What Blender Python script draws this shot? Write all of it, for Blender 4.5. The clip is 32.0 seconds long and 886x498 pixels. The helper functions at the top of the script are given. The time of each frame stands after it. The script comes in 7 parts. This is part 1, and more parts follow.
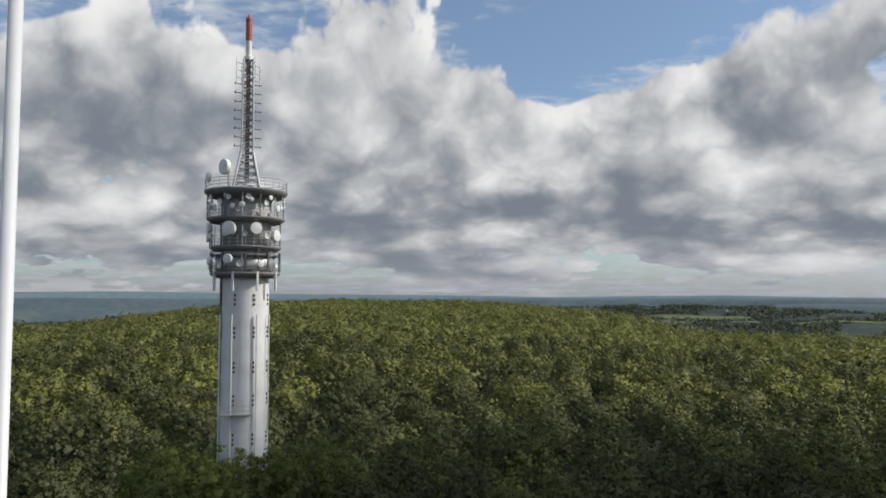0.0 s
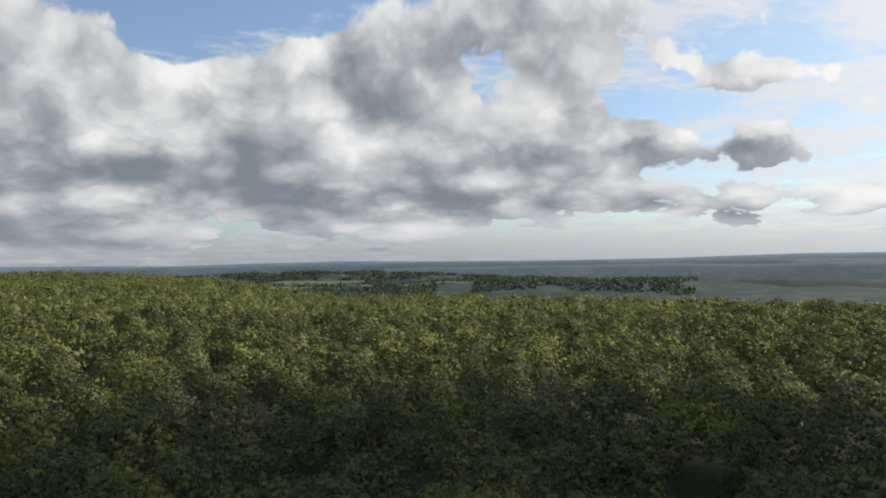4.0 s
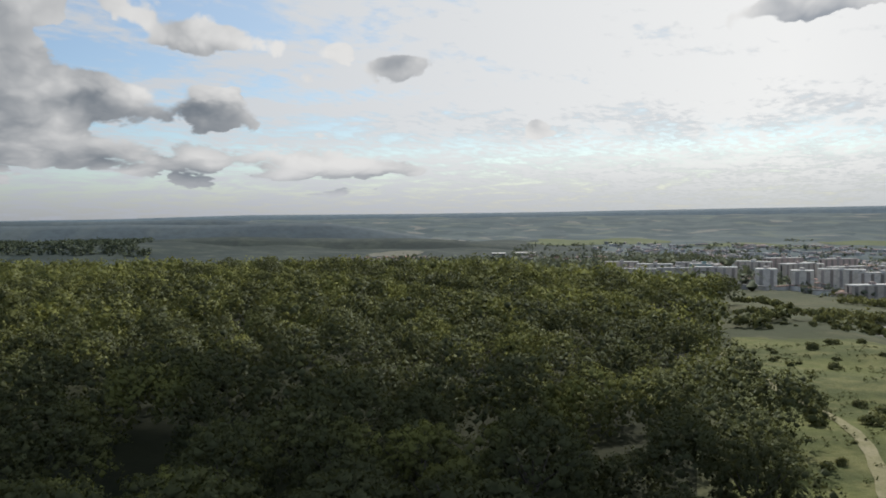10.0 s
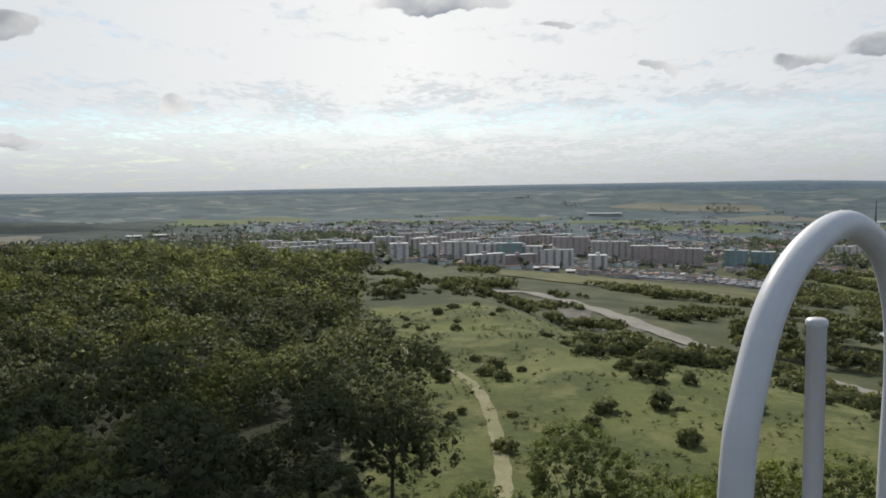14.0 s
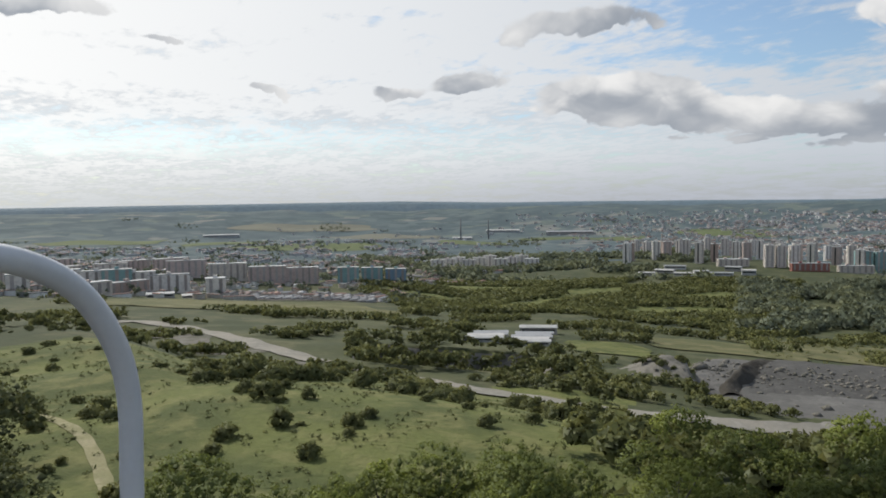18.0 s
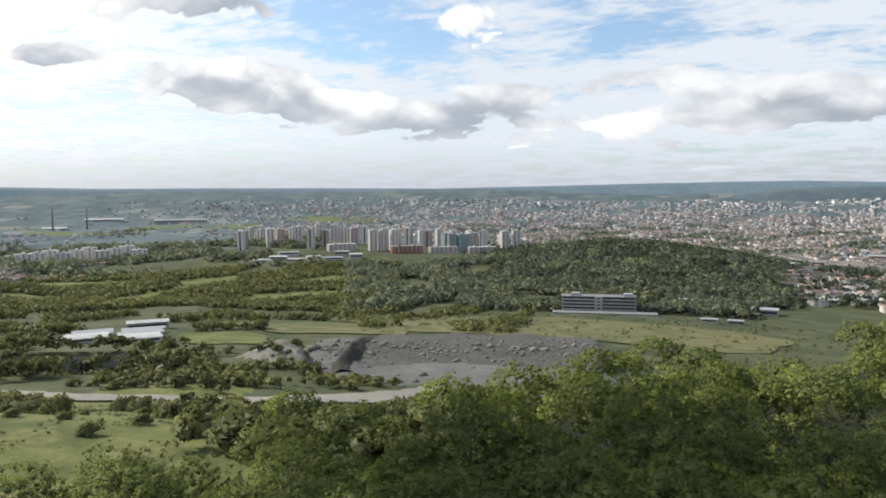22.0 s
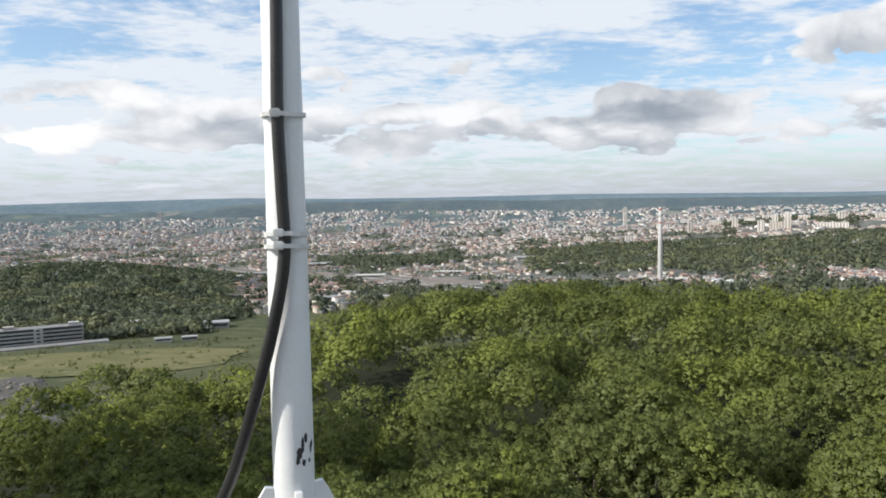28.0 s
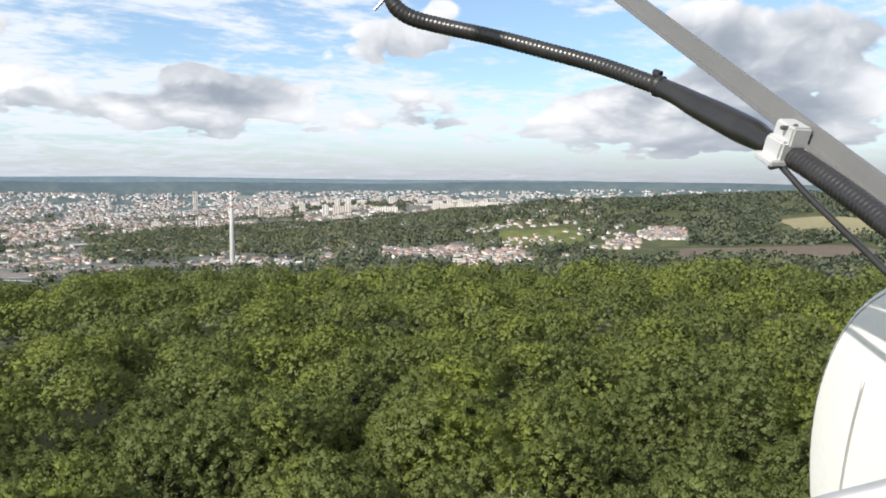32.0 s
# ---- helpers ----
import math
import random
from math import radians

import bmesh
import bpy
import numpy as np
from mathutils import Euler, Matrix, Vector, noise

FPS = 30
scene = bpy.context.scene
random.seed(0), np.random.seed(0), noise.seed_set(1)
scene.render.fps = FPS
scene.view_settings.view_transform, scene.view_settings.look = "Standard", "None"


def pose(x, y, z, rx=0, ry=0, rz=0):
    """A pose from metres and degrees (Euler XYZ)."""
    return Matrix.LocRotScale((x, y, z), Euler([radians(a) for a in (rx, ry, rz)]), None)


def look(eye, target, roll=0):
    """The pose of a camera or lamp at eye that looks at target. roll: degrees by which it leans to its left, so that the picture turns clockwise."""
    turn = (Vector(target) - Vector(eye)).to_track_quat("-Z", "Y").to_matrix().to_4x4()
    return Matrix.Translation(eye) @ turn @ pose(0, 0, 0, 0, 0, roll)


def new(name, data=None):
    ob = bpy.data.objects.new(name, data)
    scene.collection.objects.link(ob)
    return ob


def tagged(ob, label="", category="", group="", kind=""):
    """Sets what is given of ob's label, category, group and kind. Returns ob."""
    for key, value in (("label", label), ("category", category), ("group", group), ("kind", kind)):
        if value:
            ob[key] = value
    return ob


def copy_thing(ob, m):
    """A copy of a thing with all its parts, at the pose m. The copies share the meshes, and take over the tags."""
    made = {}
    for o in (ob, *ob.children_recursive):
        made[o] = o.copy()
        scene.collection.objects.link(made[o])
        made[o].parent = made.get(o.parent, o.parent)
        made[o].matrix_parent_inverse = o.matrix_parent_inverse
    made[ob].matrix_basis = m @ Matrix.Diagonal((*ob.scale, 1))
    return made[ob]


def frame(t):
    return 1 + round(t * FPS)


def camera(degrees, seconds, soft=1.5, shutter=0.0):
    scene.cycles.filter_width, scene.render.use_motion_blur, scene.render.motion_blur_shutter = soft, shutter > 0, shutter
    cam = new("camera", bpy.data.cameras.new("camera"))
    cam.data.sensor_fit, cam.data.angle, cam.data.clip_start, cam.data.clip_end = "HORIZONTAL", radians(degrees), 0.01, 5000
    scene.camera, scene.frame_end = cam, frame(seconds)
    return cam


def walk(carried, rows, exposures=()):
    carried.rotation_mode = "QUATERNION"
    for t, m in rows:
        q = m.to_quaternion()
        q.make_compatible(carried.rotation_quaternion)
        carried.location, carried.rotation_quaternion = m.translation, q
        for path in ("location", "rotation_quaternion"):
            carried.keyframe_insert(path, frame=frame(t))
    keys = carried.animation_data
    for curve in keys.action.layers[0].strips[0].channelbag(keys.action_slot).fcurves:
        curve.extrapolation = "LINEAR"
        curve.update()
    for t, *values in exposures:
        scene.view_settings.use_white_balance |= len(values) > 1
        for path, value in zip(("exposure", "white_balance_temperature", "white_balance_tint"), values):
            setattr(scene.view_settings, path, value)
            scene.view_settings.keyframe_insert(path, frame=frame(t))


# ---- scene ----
cam = camera(61.03, 32.0, 1.8)
# seconds, place, and turn of the viewer who walks round the deck of the lookout
ROWS = [
    (0.0, -0.158, 1.345, 34.000, 93.58, 0.04, 6.78),
    (0.5, -0.072, 1.353, 34.000, 92.84, 0.84, 3.14),
    (1.0, 0.002, 1.355, 34.000, 92.98, 0.98, 0.00),
    (1.5, 0.063, 1.353, 34.000, 92.70, 1.33, -2.63),
    (2.0, 0.147, 1.345, 34.000, 92.59, 0.84, -6.17),
    (2.5, 0.234, 1.333, 34.000, 92.31, 1.09, -9.96),
    (3.0, 0.329, 1.312, 34.000, 91.75, 1.13, -14.04),
    (3.5, 0.419, 1.284, 34.000, 91.29, 1.23, -18.07),
    (5.5, 0.676, 1.159, 34.000, 89.69, 0.23, -30.22),
    (6.0, 0.744, 1.113, 34.000, 89.67, 0.29, -33.68),
    (6.5, 0.801, 1.068, 34.000, 89.79, 0.18, -36.72),
    (7.0, 0.856, 1.017, 34.001, 89.90, 0.33, -39.83),
    (7.5, 0.909, 0.965, 34.001, 89.74, 0.37, -42.89),
    (8.0, 0.965, 0.901, 34.001, 89.32, 1.06, -46.31),
    (8.5, 1.016, 0.834, 34.001, 88.78, 1.17, -49.78),
    (9.0, 1.068, 0.758, 34.001, 88.19, 1.30, -53.53),
    (9.5, 1.117, 0.675, 34.003, 87.68, 0.57, -57.45),
    (10.0, 1.163, 0.591, 34.003, 87.22, 0.72, -61.28),
    (10.5, 1.196, 0.519, 34.003, 86.75, 0.60, -64.53),
    (11.0, 1.228, 0.438, 34.003, 86.23, 0.70, -68.17),
    (11.5, 1.260, 0.350, 34.003, 85.80, 0.78, -72.11),
    (12.0, 1.293, 0.243, 34.003, 85.34, 1.04, -77.05),
    (12.5, 1.311, 0.186, 34.001, 85.03, 0.96, -79.90),
    (13.0, 1.331, 0.124, 34.000, 84.81, 1.01, -83.25),
    (13.5, 1.345, 0.095, 33.999, 84.87, 0.73, -85.64),
    (15.5, 1.345, -0.143, 33.983, 86.48, 1.50, -97.97),
    (16.0, 1.332, -0.217, 33.979, 86.33, 0.87, -102.51),
    (16.5, 1.317, -0.294, 33.986, 86.38, 0.12, -106.11),
    (17.0, 1.294, -0.390, 33.994, 86.32, 0.80, -109.75),
    (17.5, 1.266, -0.468, 33.997, 86.25, 0.88, -113.05),
    (18.0, 1.230, -0.547, 34.000, 86.47, 0.87, -116.48),
    (18.5, 1.197, -0.603, 34.001, 86.50, 0.92, -118.94),
    (19.0, 1.163, -0.654, 34.003, 86.48, 0.89, -121.29),
    (19.5, 1.115, -0.716, 34.003, 86.38, 1.45, -124.32),
    (20.0, 1.065, -0.766, 34.003, 86.19, 1.77, -127.02),
    (20.5, 0.995, -0.836, 34.001, 85.64, 1.35, -130.95),
    (21.0, 0.900, -0.916, 34.001, 85.30, 1.84, -135.94),
    (21.5, 0.807, -0.980, 34.001, 85.15, 1.40, -140.43),
    (22.0, 0.701, -1.041, 34.001, 85.21, 0.37, -145.27),
    (22.5, 0.602, -1.085, 34.001, 85.23, -0.23, -149.52),
    (23.0, 0.510, -1.116, 34.003, 85.27, -0.25, -153.27),
    (23.5, 0.411, -1.146, 34.005, 85.33, -0.56, -156.69),
    (24.0, 0.303, -1.176, 34.008, 85.46, -1.09, -160.40),
    (24.5, 0.258, -1.182, 34.012, 85.57, -0.90, -163.52),
    (25.0, 0.223, -1.191, 34.017, 85.73, -0.95, -165.34),
    (25.5, 0.159, -1.222, 34.021, 85.91, -1.01, -169.56),
    (27.5, -0.055, -1.338, 34.005, 86.32, 0.36, -182.30),
    (28.0, -0.115, -1.345, 33.991, 86.10, 0.93, -185.62),
    (28.5, -0.177, -1.353, 33.982, 84.42, 1.28, -187.99),
    (29.0, -0.238, -1.361, 33.986, 83.77, 1.09, -191.06),
    (29.5, -0.270, -1.364, 33.990, 84.11, 0.51, -194.33),
    (30.0, -0.339, -1.359, 33.988, 84.19, -0.33, -198.88),
    (30.5, -0.408, -1.361, 33.991, 84.66, -0.44, -204.56),
    (31.0, -0.458, -1.369, 33.994, 84.92, 0.46, -209.19),
    (31.5, -0.483, -1.397, 33.995, 84.92, 0.51, -212.65),
    (32.0, -0.513, -1.428, 33.999, 84.72, -0.28, -217.40),
]
EXPOSURES = [(0.0, -0.20), (3.0, -0.08), (6.0, -0.14), (8.0, -0.36), (10.0, -0.38), (13.0, -0.28), (16.0, -0.28), (18.0, -0.20), (20.0, -0.06), (23.0, 0.34), (24.5, 0.34), (26.0, 0.22), (28.0, 0.28), (30.0, 0.38), (32.0, 0.42)]
walk(cam, [(t, pose(x, y, z, *turn)) for t, x, y, z, *turn in ROWS], EXPOSURES)

EYE = 34.0            # the viewer's height over the foot of the lookout
SUN_AZ, SUN_EL = -80.0, 38.0


def way(az, r=1.0):
    """The horizontal offset at that bearing, in degrees to the left of +y."""
    return (-math.sin(radians(az)) * r, math.cos(radians(az)) * r)


# ---- sky and sun ----
class Nodes:
    """Short-hand for wiring shader nodes."""

    def __init__(self, tree):
        self.tree = tree
        tree.nodes.clear()

    def add(self, kind, **inputs):
        node = self.tree.nodes.new(kind)
        for key, value in inputs.items():
            self.put(node, key, value)
        return node

    def put(self, node, key, value):
        slot = node.inputs[int(key[1:])] if key[0] == "i" and key[1:].isdigit() else node.inputs[key.replace("_", " ")]
        if isinstance(value, bpy.types.NodeSocket):
            self.tree.links.new(value, slot)
        else:
            slot.default_value = value

    def math(self, op, a, b=None, c=None, clamp=False):
        node = self.tree.nodes.new("ShaderNodeMath")
        node.operation, node.use_clamp = op, clamp
        for k, v in enumerate((a, b, c)):
            if v is not None:
                self.put(node, f"i{k}", v)
        return node.outputs[0]

    def vmath(self, op, a, b=None, scale=None):
        node = self.tree.nodes.new("ShaderNodeVectorMath")
        node.operation = op
        self.put(node, "i0", a)
        if b is not None:
            self.put(node, "i1", b)
        if scale is not None:
            self.put(node, "Scale", scale)
        return node.outputs["Value" if op == "DOT_PRODUCT" else "Vector"]

    def noise(self, vector, scale, detail=4.0, rough=0.55, distortion=0.0, lacunarity=2.0):
        node = self.add("ShaderNodeTexNoise", Vector=vector, Scale=scale, Detail=detail, Roughness=rough, Distortion=distortion,
                        Lacunarity=lacunarity)
        return node.outputs["Fac"]

    def span(self, value, a, b, c=0.0, d=1.0, smooth=True):
        node = self.tree.nodes.new("ShaderNodeMapRange")
        node.interpolation_type = "SMOOTHSTEP" if smooth else "LINEAR"
        for k, v in enumerate((value, a, b, c, d)):
            self.put(node, f"i{k}", v)
        return node.outputs["Result"]

    def mix(self, fac, a, b, kind="MIX"):
        node = self.tree.nodes.new("ShaderNodeMix")
        node.data_type, node.blend_type = "RGBA", kind
        for slot, v in ((node.inputs[0], fac), (node.inputs[6], a), (node.inputs[7], b)):
            if isinstance(v, bpy.types.NodeSocket):
                self.tree.links.new(v, slot)
            else:
                slot.default_value = (*v, 1.0) if isinstance(v, tuple) and len(v) == 3 else v
        return node.outputs[2]


# bearing, elevation, half-widths, cover (a bank of cloud +, a blue gap -) and depth of shade, quarter by quarter of the sky
NORTH = (
    (16, 11, 28, 10, 0.26, 0.22),
    (-5.0, 19.5, 7.5, 3.0, -0.50, 0),
    (-2.6, 15.2, 2.4, 1.5, -0.22, 0),
    (36.5, 19.6, 4.0, 1.3, -0.4, 0),
    (28.1, 8.6, 2.2, 1.0, -0.2, 0),
    (31, 14.5, 6.5, 2.2, 0.15, 0.35),
    (26, 9.4, 6.0, 1.6, 0.12, 0.25),
    (10, 5.6, 12.0, 1.3, 0.25, 0.55),
    (-6.6, 11.9, 3.2, 1.1, 0.25, 0.5),
    (-15.5, 12.4, 4.3, 1.9, 0.25, 0.5),
    (-4, 7.2, 10.0, 1.1, 0.25, 0.40),
    (-29, 17.5, 6.5, 2.6, 0.40, -0.2),
    (-35.6, 10.8, 2.2, 1.3, -0.3, 0),
    (-14.0, 13.9, 1.6, 1.0, 0.2, -0.4),
    (8, 3.4, 30, 1.2, 0.28, 0.35),
    (2, 5.0, 14, 1.3, 0.22, 0.2),
    (-12, 3.6, 6, 1.1, 0.32, 0.2),
    (-32, 3.6, 16, 1.0, 0.26, 0.25),
)
EAST = (
    (-25, 11, 15, 7, 0.26, 0.1),
    (-18.7, 13.6, 3.6, 2.4, 0.2, 0.6),
    (-30.0, 6.2, 9.0, 1.5, 0.28, 0.45),
    (-35.0, 7.6, 4.0, 1.4, 0.22, 0.0),
    (-37.3, 11.9, 3.4, 0.9, -0.30, 0),
    (-33.6, 10.4, 2.4, 0.9, 0.20, -0.2),
    (-44.0, 11.6, 4.6, 1.1, 0.26, -0.2),
    (-45.0, 9.7, 6.0, 0.7, -0.30, 0),
    (-49.8, 14.0, 3.4, 1.0, -0.30, 0),
    (-45.3, 8.0, 2.0, 0.7, 0.32, -0.1),
    (-45.3, 6.4, 3.6, 0.9, 0.30, 0.8),
    (-51.8, 9.5, 1.2, 0.6, 0.30, 0.5),
    (-54.2, 11.4, 1.2, 0.7, 0.24, 0.5),
    (-59.0, 10.0, 2.8, 0.8, 0.36, 0.8),
    (-41.0, 2.4, 4.0, 0.6, 0.22, 0.0),
    (-56.0, 2.5, 5.0, 0.6, 0.30, -0.1),
    (-11.5, 19.6, 4.5, 0.9, -0.3, 0),
)
SOUTH_EAST = (
    (-87.9, 12.9, 3.9, 0.8, 0.55, 1.0),
    (-104.2, 7.5, 1.3, 0.5, 0.34, 1.0),
    (-69.0, 5.6, 1.0, 0.5, 0.38, 0.7),
    (-97, 10.8, 2.0, 0.4, 0.25, 0.6),
)
SOUTH = (
    (-113.6, 7.4, 1.9, 0.6, 0.36, 1.3),
    (-118.6, 8.0, 2.1, 0.9, 0.38, 1.3),
    (-131.4, 6.6, 6.0, 1.5, 0.40, 0.9),
    (-128.5, 7.6, 3.0, 1.0, 0.20, 0.4),
    (-138.3, 5.3, 5.0, 0.9, 0.24, 0.4),
    (-141.5, 10.2, 3.5, 1.6, -0.3, 0),
    (-148.3, 11.2, 4.0, 1.8, 0.36, 0.0),
    (-143.0, 4.4, 6.0, 0.8, 0.20, 0.2),
    (-128.0, 12.2, 6.0, 1.0, 0.30, 0.7),
)
SOUTH_WEST = (
    (-156.0, 11.0, 5.0, 2.2, -0.3, 0),
    (-150, 6.2, 5.0, 0.9, 0.20, 0.15),
    (-157, 3.9, 12.0, 1.0, 0.18, 0.2),
    (-160, 7.2, 5.0, 1.0, 0.22, 0.0),
    (-170, 5.6, 7.0, 1.5, 0.22, 0.1),
    (-166.5, 9.6, 4.0, 0.9, 0.16, 0.0),
    (-177.3, 8.8, 2.2, 0.8, 0.24, 0.1),
    (-176.0, 5.0, 9.0, 1.8, 0.16, 0.1),
)
WEST = (
    (-183.6, 5.6, 1.9, 0.7, 0.40, -0.3),
    (-188.9, 5.8, 1.9, 0.7, 0.40, -0.3),
    (-188.0, 8.8, 1.8, 0.9, 0.40, -0.1),
    (-188, 4.0, 11.0, 1.2, 0.16, 0.2),
    (-199.8, 6.3, 1.8, 0.9, 0.42, -0.3),
    (-204.2, 5.4, 4.4, 1.4, 0.26, 0.3),
    (-196.6, 4.2, 4.0, 0.8, 0.22, 0.3),
    (-196.5, 8.8, 8.0, 1.1, -0.25, 0),
)
NORTH_WEST = (
    (-214.2, 9.6, 4.4, 1.4, 0.36, 0.25),
    (-218.2, 11.4, 1.6, 1.0, 0.36, -0.2),
    (-216.0, 5.4, 3.4, 0.8, 0.26, 0.1),
    (-225.4, 8.6, 4.0, 2.0, -0.35, 0),
    (-210.5, 3.6, 9.0, 0.8, 0.20, 0.3),
    (-232.5, 4.9, 7.0, 1.3, 0.32, 0.10),
    (-243, 7.8, 6.5, 3.2, 0.36, 0.25),
    (-240, 2.6, 12.0, 1.4, 0.30, 0.55),
    (-236.0, 10.5, 3.0, 1.2, 0.24, 0.0),
)
# the thin high layer: bearing, elevation, half-widths, more (+) or less (-) of it
VEILS = (
    (-98, 11, 36, 9, 0.24), (-62, 13, 12, 5, 0.08), (-190, 13.5, 15, 3.0, 0.20), (-168, 9, 18, 4, 0.10), (-150, 4, 30, 3, 0.16), (-205, 4.5, 40, 2.2, 0.14),
    (-224, 9, 5, 3, -0.20), (-200, 8.6, 8, 1.2, -0.12), (-138, 11.5, 8, 3.0, -0.22), (-157, 11, 5, 2.4, -0.14), (-5, 19, 8, 3.5, -0.3), (-46, 13.5, 5, 2, -0.2),
    (-39, 10.3, 5, 1.0, -0.2), (-80, 3.9, 18, 0.7, -0.10),
)
CLOUDS = NORTH + EAST + SOUTH_EAST + SOUTH + SOUTH_WEST + WEST + NORTH_WEST
# brightness of the haze over the horizon, by bearing
HAZE = ((30, 0.34), (-20, 0.40), (-50, 0.55), (-85, 0.66), (-130, 0.50), (-165, 0.54), (-195, 0.50), (-225, 0.42), (-250, 0.34))


def build_world():
    world = bpy.data.worlds.new("sky")
    scene.world = world
    world.use_nodes = True
    n = Nodes(world.node_tree)
    sky = n.add("ShaderNodeTexSky")
    sky.sky_type, sky.sun_disc = "NISHITA", False
    sky.sun_elevation, sky.sun_rotation = radians(SUN_EL), radians(-SUN_AZ)
    sky.altitude, sky.air_density, sky.dust_density, sky.ozone_density = 400, 1.0, 1.2, 1.0
    d = n.add("ShaderNodeTexCoord").outputs["Generated"]
    parts = n.add("ShaderNodeSeparateXYZ", Vector=d).outputs
    up = n.math("MAXIMUM", parts[2], 0.0)
    el = n.math("MULTIPLY", n.math("ARCSINE", parts[2]), 57.2958)
    # bearing about -100 degrees, so that its seam lies behind the lookout's mast
    turned = n.add("ShaderNodeVectorRotate", Vector=d, Angle=radians(100))
    turned.rotation_type = "Z_AXIS"
    tp = n.add("ShaderNodeSeparateXYZ", Vector=turned.outputs[0]).outputs
    az = n.math("MULTIPLY", n.math("ARCTAN2", n.math("MULTIPLY", tp[0], -1.0), tp[1]), 57.2958)
    # clouds look smaller and flatter towards the horizon
    squeeze = n.math("MULTIPLY", n.math("LOGARITHM", n.math("ADD", up, 0.045), 2.718), 0.24)
    side = n.add("ShaderNodeCombineXYZ", X=parts[0], Y=parts[1], Z=n.math("MULTIPLY", squeeze, 1.2)).outputs[0]
    above = n.vmath("ADD", side, (*(0.02 * c for c in way(SUN_AZ)), 0.050))
    # thick broken cover to the north, single clouds on a thin veil elsewhere
    broken, thin_by = n.span(az, 30.0, 78.0, 0.55, 1.0), n.math("ADD", n.span(az, 30.0, 78.0, 0.0, 0.055), n.span(az, -75.0, -45.0, 0.468, 0.445))
    base, over = (n.math("MULTIPLY_ADD", n.math("SUBTRACT", n.noise(p, 4.4, detail, 0.50, 0.15), 0.5), broken, thin_by) for p, detail in ((side, 5.0), (above, 3.0)))
    soft, soft_over = n.noise(side, 5.0, 2.2, 0.45, 0.1), n.noise(above, 5.0, 2.2, 0.45, 0.1)
    warp = n.vmath("SCALE", n.add("ShaderNodeTexNoise", Vector=side, Scale=14.0, Detail=3.0).outputs["Color"], scale=0.07)
    cells = n.add("ShaderNodeTexVoronoi", Vector=n.vmath("ADD", side, warp), Scale=13.0, Detail=3.0, Roughness=0.5)
    cells.feature = "SMOOTH_F1"
    n.put(cells, "Smoothness", 0.35)
    billow = n.math("SUBTRACT", 0.42, cells.outputs["Distance"])
    fine = n.math("SUBTRACT", n.noise(side, 24.0, 6.0, 0.6), 0.5)
    k = n.math("DIVIDE", 1.0, n.math("ADD", up, 0.10))
    flat = n.add("ShaderNodeCombineXYZ", X=n.math("MULTIPLY", parts[0], k), Y=n.math("MULTIPLY", parts[1], k), Z=0.0).outputs[0]
    streaks = n.noise(flat, 2.3, 8.0, 0.60, 0.4)
    ripple = n.noise(n.vmath("MULTIPLY", flat, (1.0, 1.6, 1.0)), 9.0, 4.0, 0.55, 0.3)
    # ragged borders for the banks
    az_rag = n.math("MULTIPLY_ADD", n.math("ADD", fine, billow), 1.1, az)
    el_rag = n.math("MULTIPLY_ADD", n.math("SUBTRACT", base, 0.5), 1.5, n.math("MULTIPLY_ADD", billow, 1.2, el))
    ragged = n.math("MULTIPLY_ADD", billow, 0.20, n.math("MULTIPLY", fine, 0.16))
    cover = n.math("ADD", ragged, n.math("SUBTRACT", base, 0.03))
    cover_over = n.math("MULTIPLY_ADD", ragged, 0.4, n.math("SUBTRACT", over, 0.03))
    shade = 0.0
    for a, e, sa, se, amount, deep in CLOUDS:
        u = n.math("MULTIPLY_ADD", az_rag, 1.0 / sa, -(a + 100) / sa)
        v = n.math("MULTIPLY_ADD", el_rag, 1.0 / se, -e / se)
        uu = n.math("MULTIPLY", u, u)
        bank = n.math("EXPONENT", n.math("MULTIPLY", n.math("MULTIPLY_ADD", v, v, uu), -0.8))
        cover = n.math("MULTIPLY_ADD", bank, amount, cover)
        v = n.math("ADD", v, (0.7 + 0.06 * e) / se)
        raised = n.math("EXPONENT", n.math("MULTIPLY", n.math("MULTIPLY_ADD", v, v, uu), -0.8))
        cover_over = n.math("MULTIPLY_ADD", raised, amount, cover_over)
        if deep:
            shade = n.math("MULTIPLY_ADD", bank, deep, shade)
    sun_dir = (*(math.cos(radians(SUN_EL)) * c for c in way(SUN_AZ)), math.sin(radians(SUN_EL)))
    toward_sun = n.vmath("DOT_PRODUCT", d, sun_dir)
    glow = n.span(toward_sun, 0.60, 1.0)
    south = n.math("SUBTRACT", 1.0, n.math("MULTIPLY", n.math("ABSOLUTE", n.math("SUBTRACT", az, 14.0)), 1 / 58.0), clamp=True)
    layer = n.math("MULTIPLY_ADD", n.math("SUBTRACT", ripple, 0.5), 0.38, streaks)
    for a, e, sa, se, amount in VEILS:
        u = n.math("MULTIPLY_ADD", az_rag, 1.0 / sa, -(a + 100) / sa)
        v = n.math("MULTIPLY_ADD", el_rag, 1.0 / se, -e / se)
        veiled = n.math("EXPONENT", n.math("MULTIPLY", n.math("MULTIPLY_ADD", v, v, n.math("MULTIPLY", u, u)), -0.8))
        layer = n.math("MULTIPLY_ADD", veiled, amount, layer)
    high = n.span(n.math("MULTIPLY_ADD", south, 0.10, layer), 0.40, 0.68, 0.12, 0.97)
    band = n.math("MULTIPLY", n.math("SUBTRACT", el_rag, 4.0), 0.9)
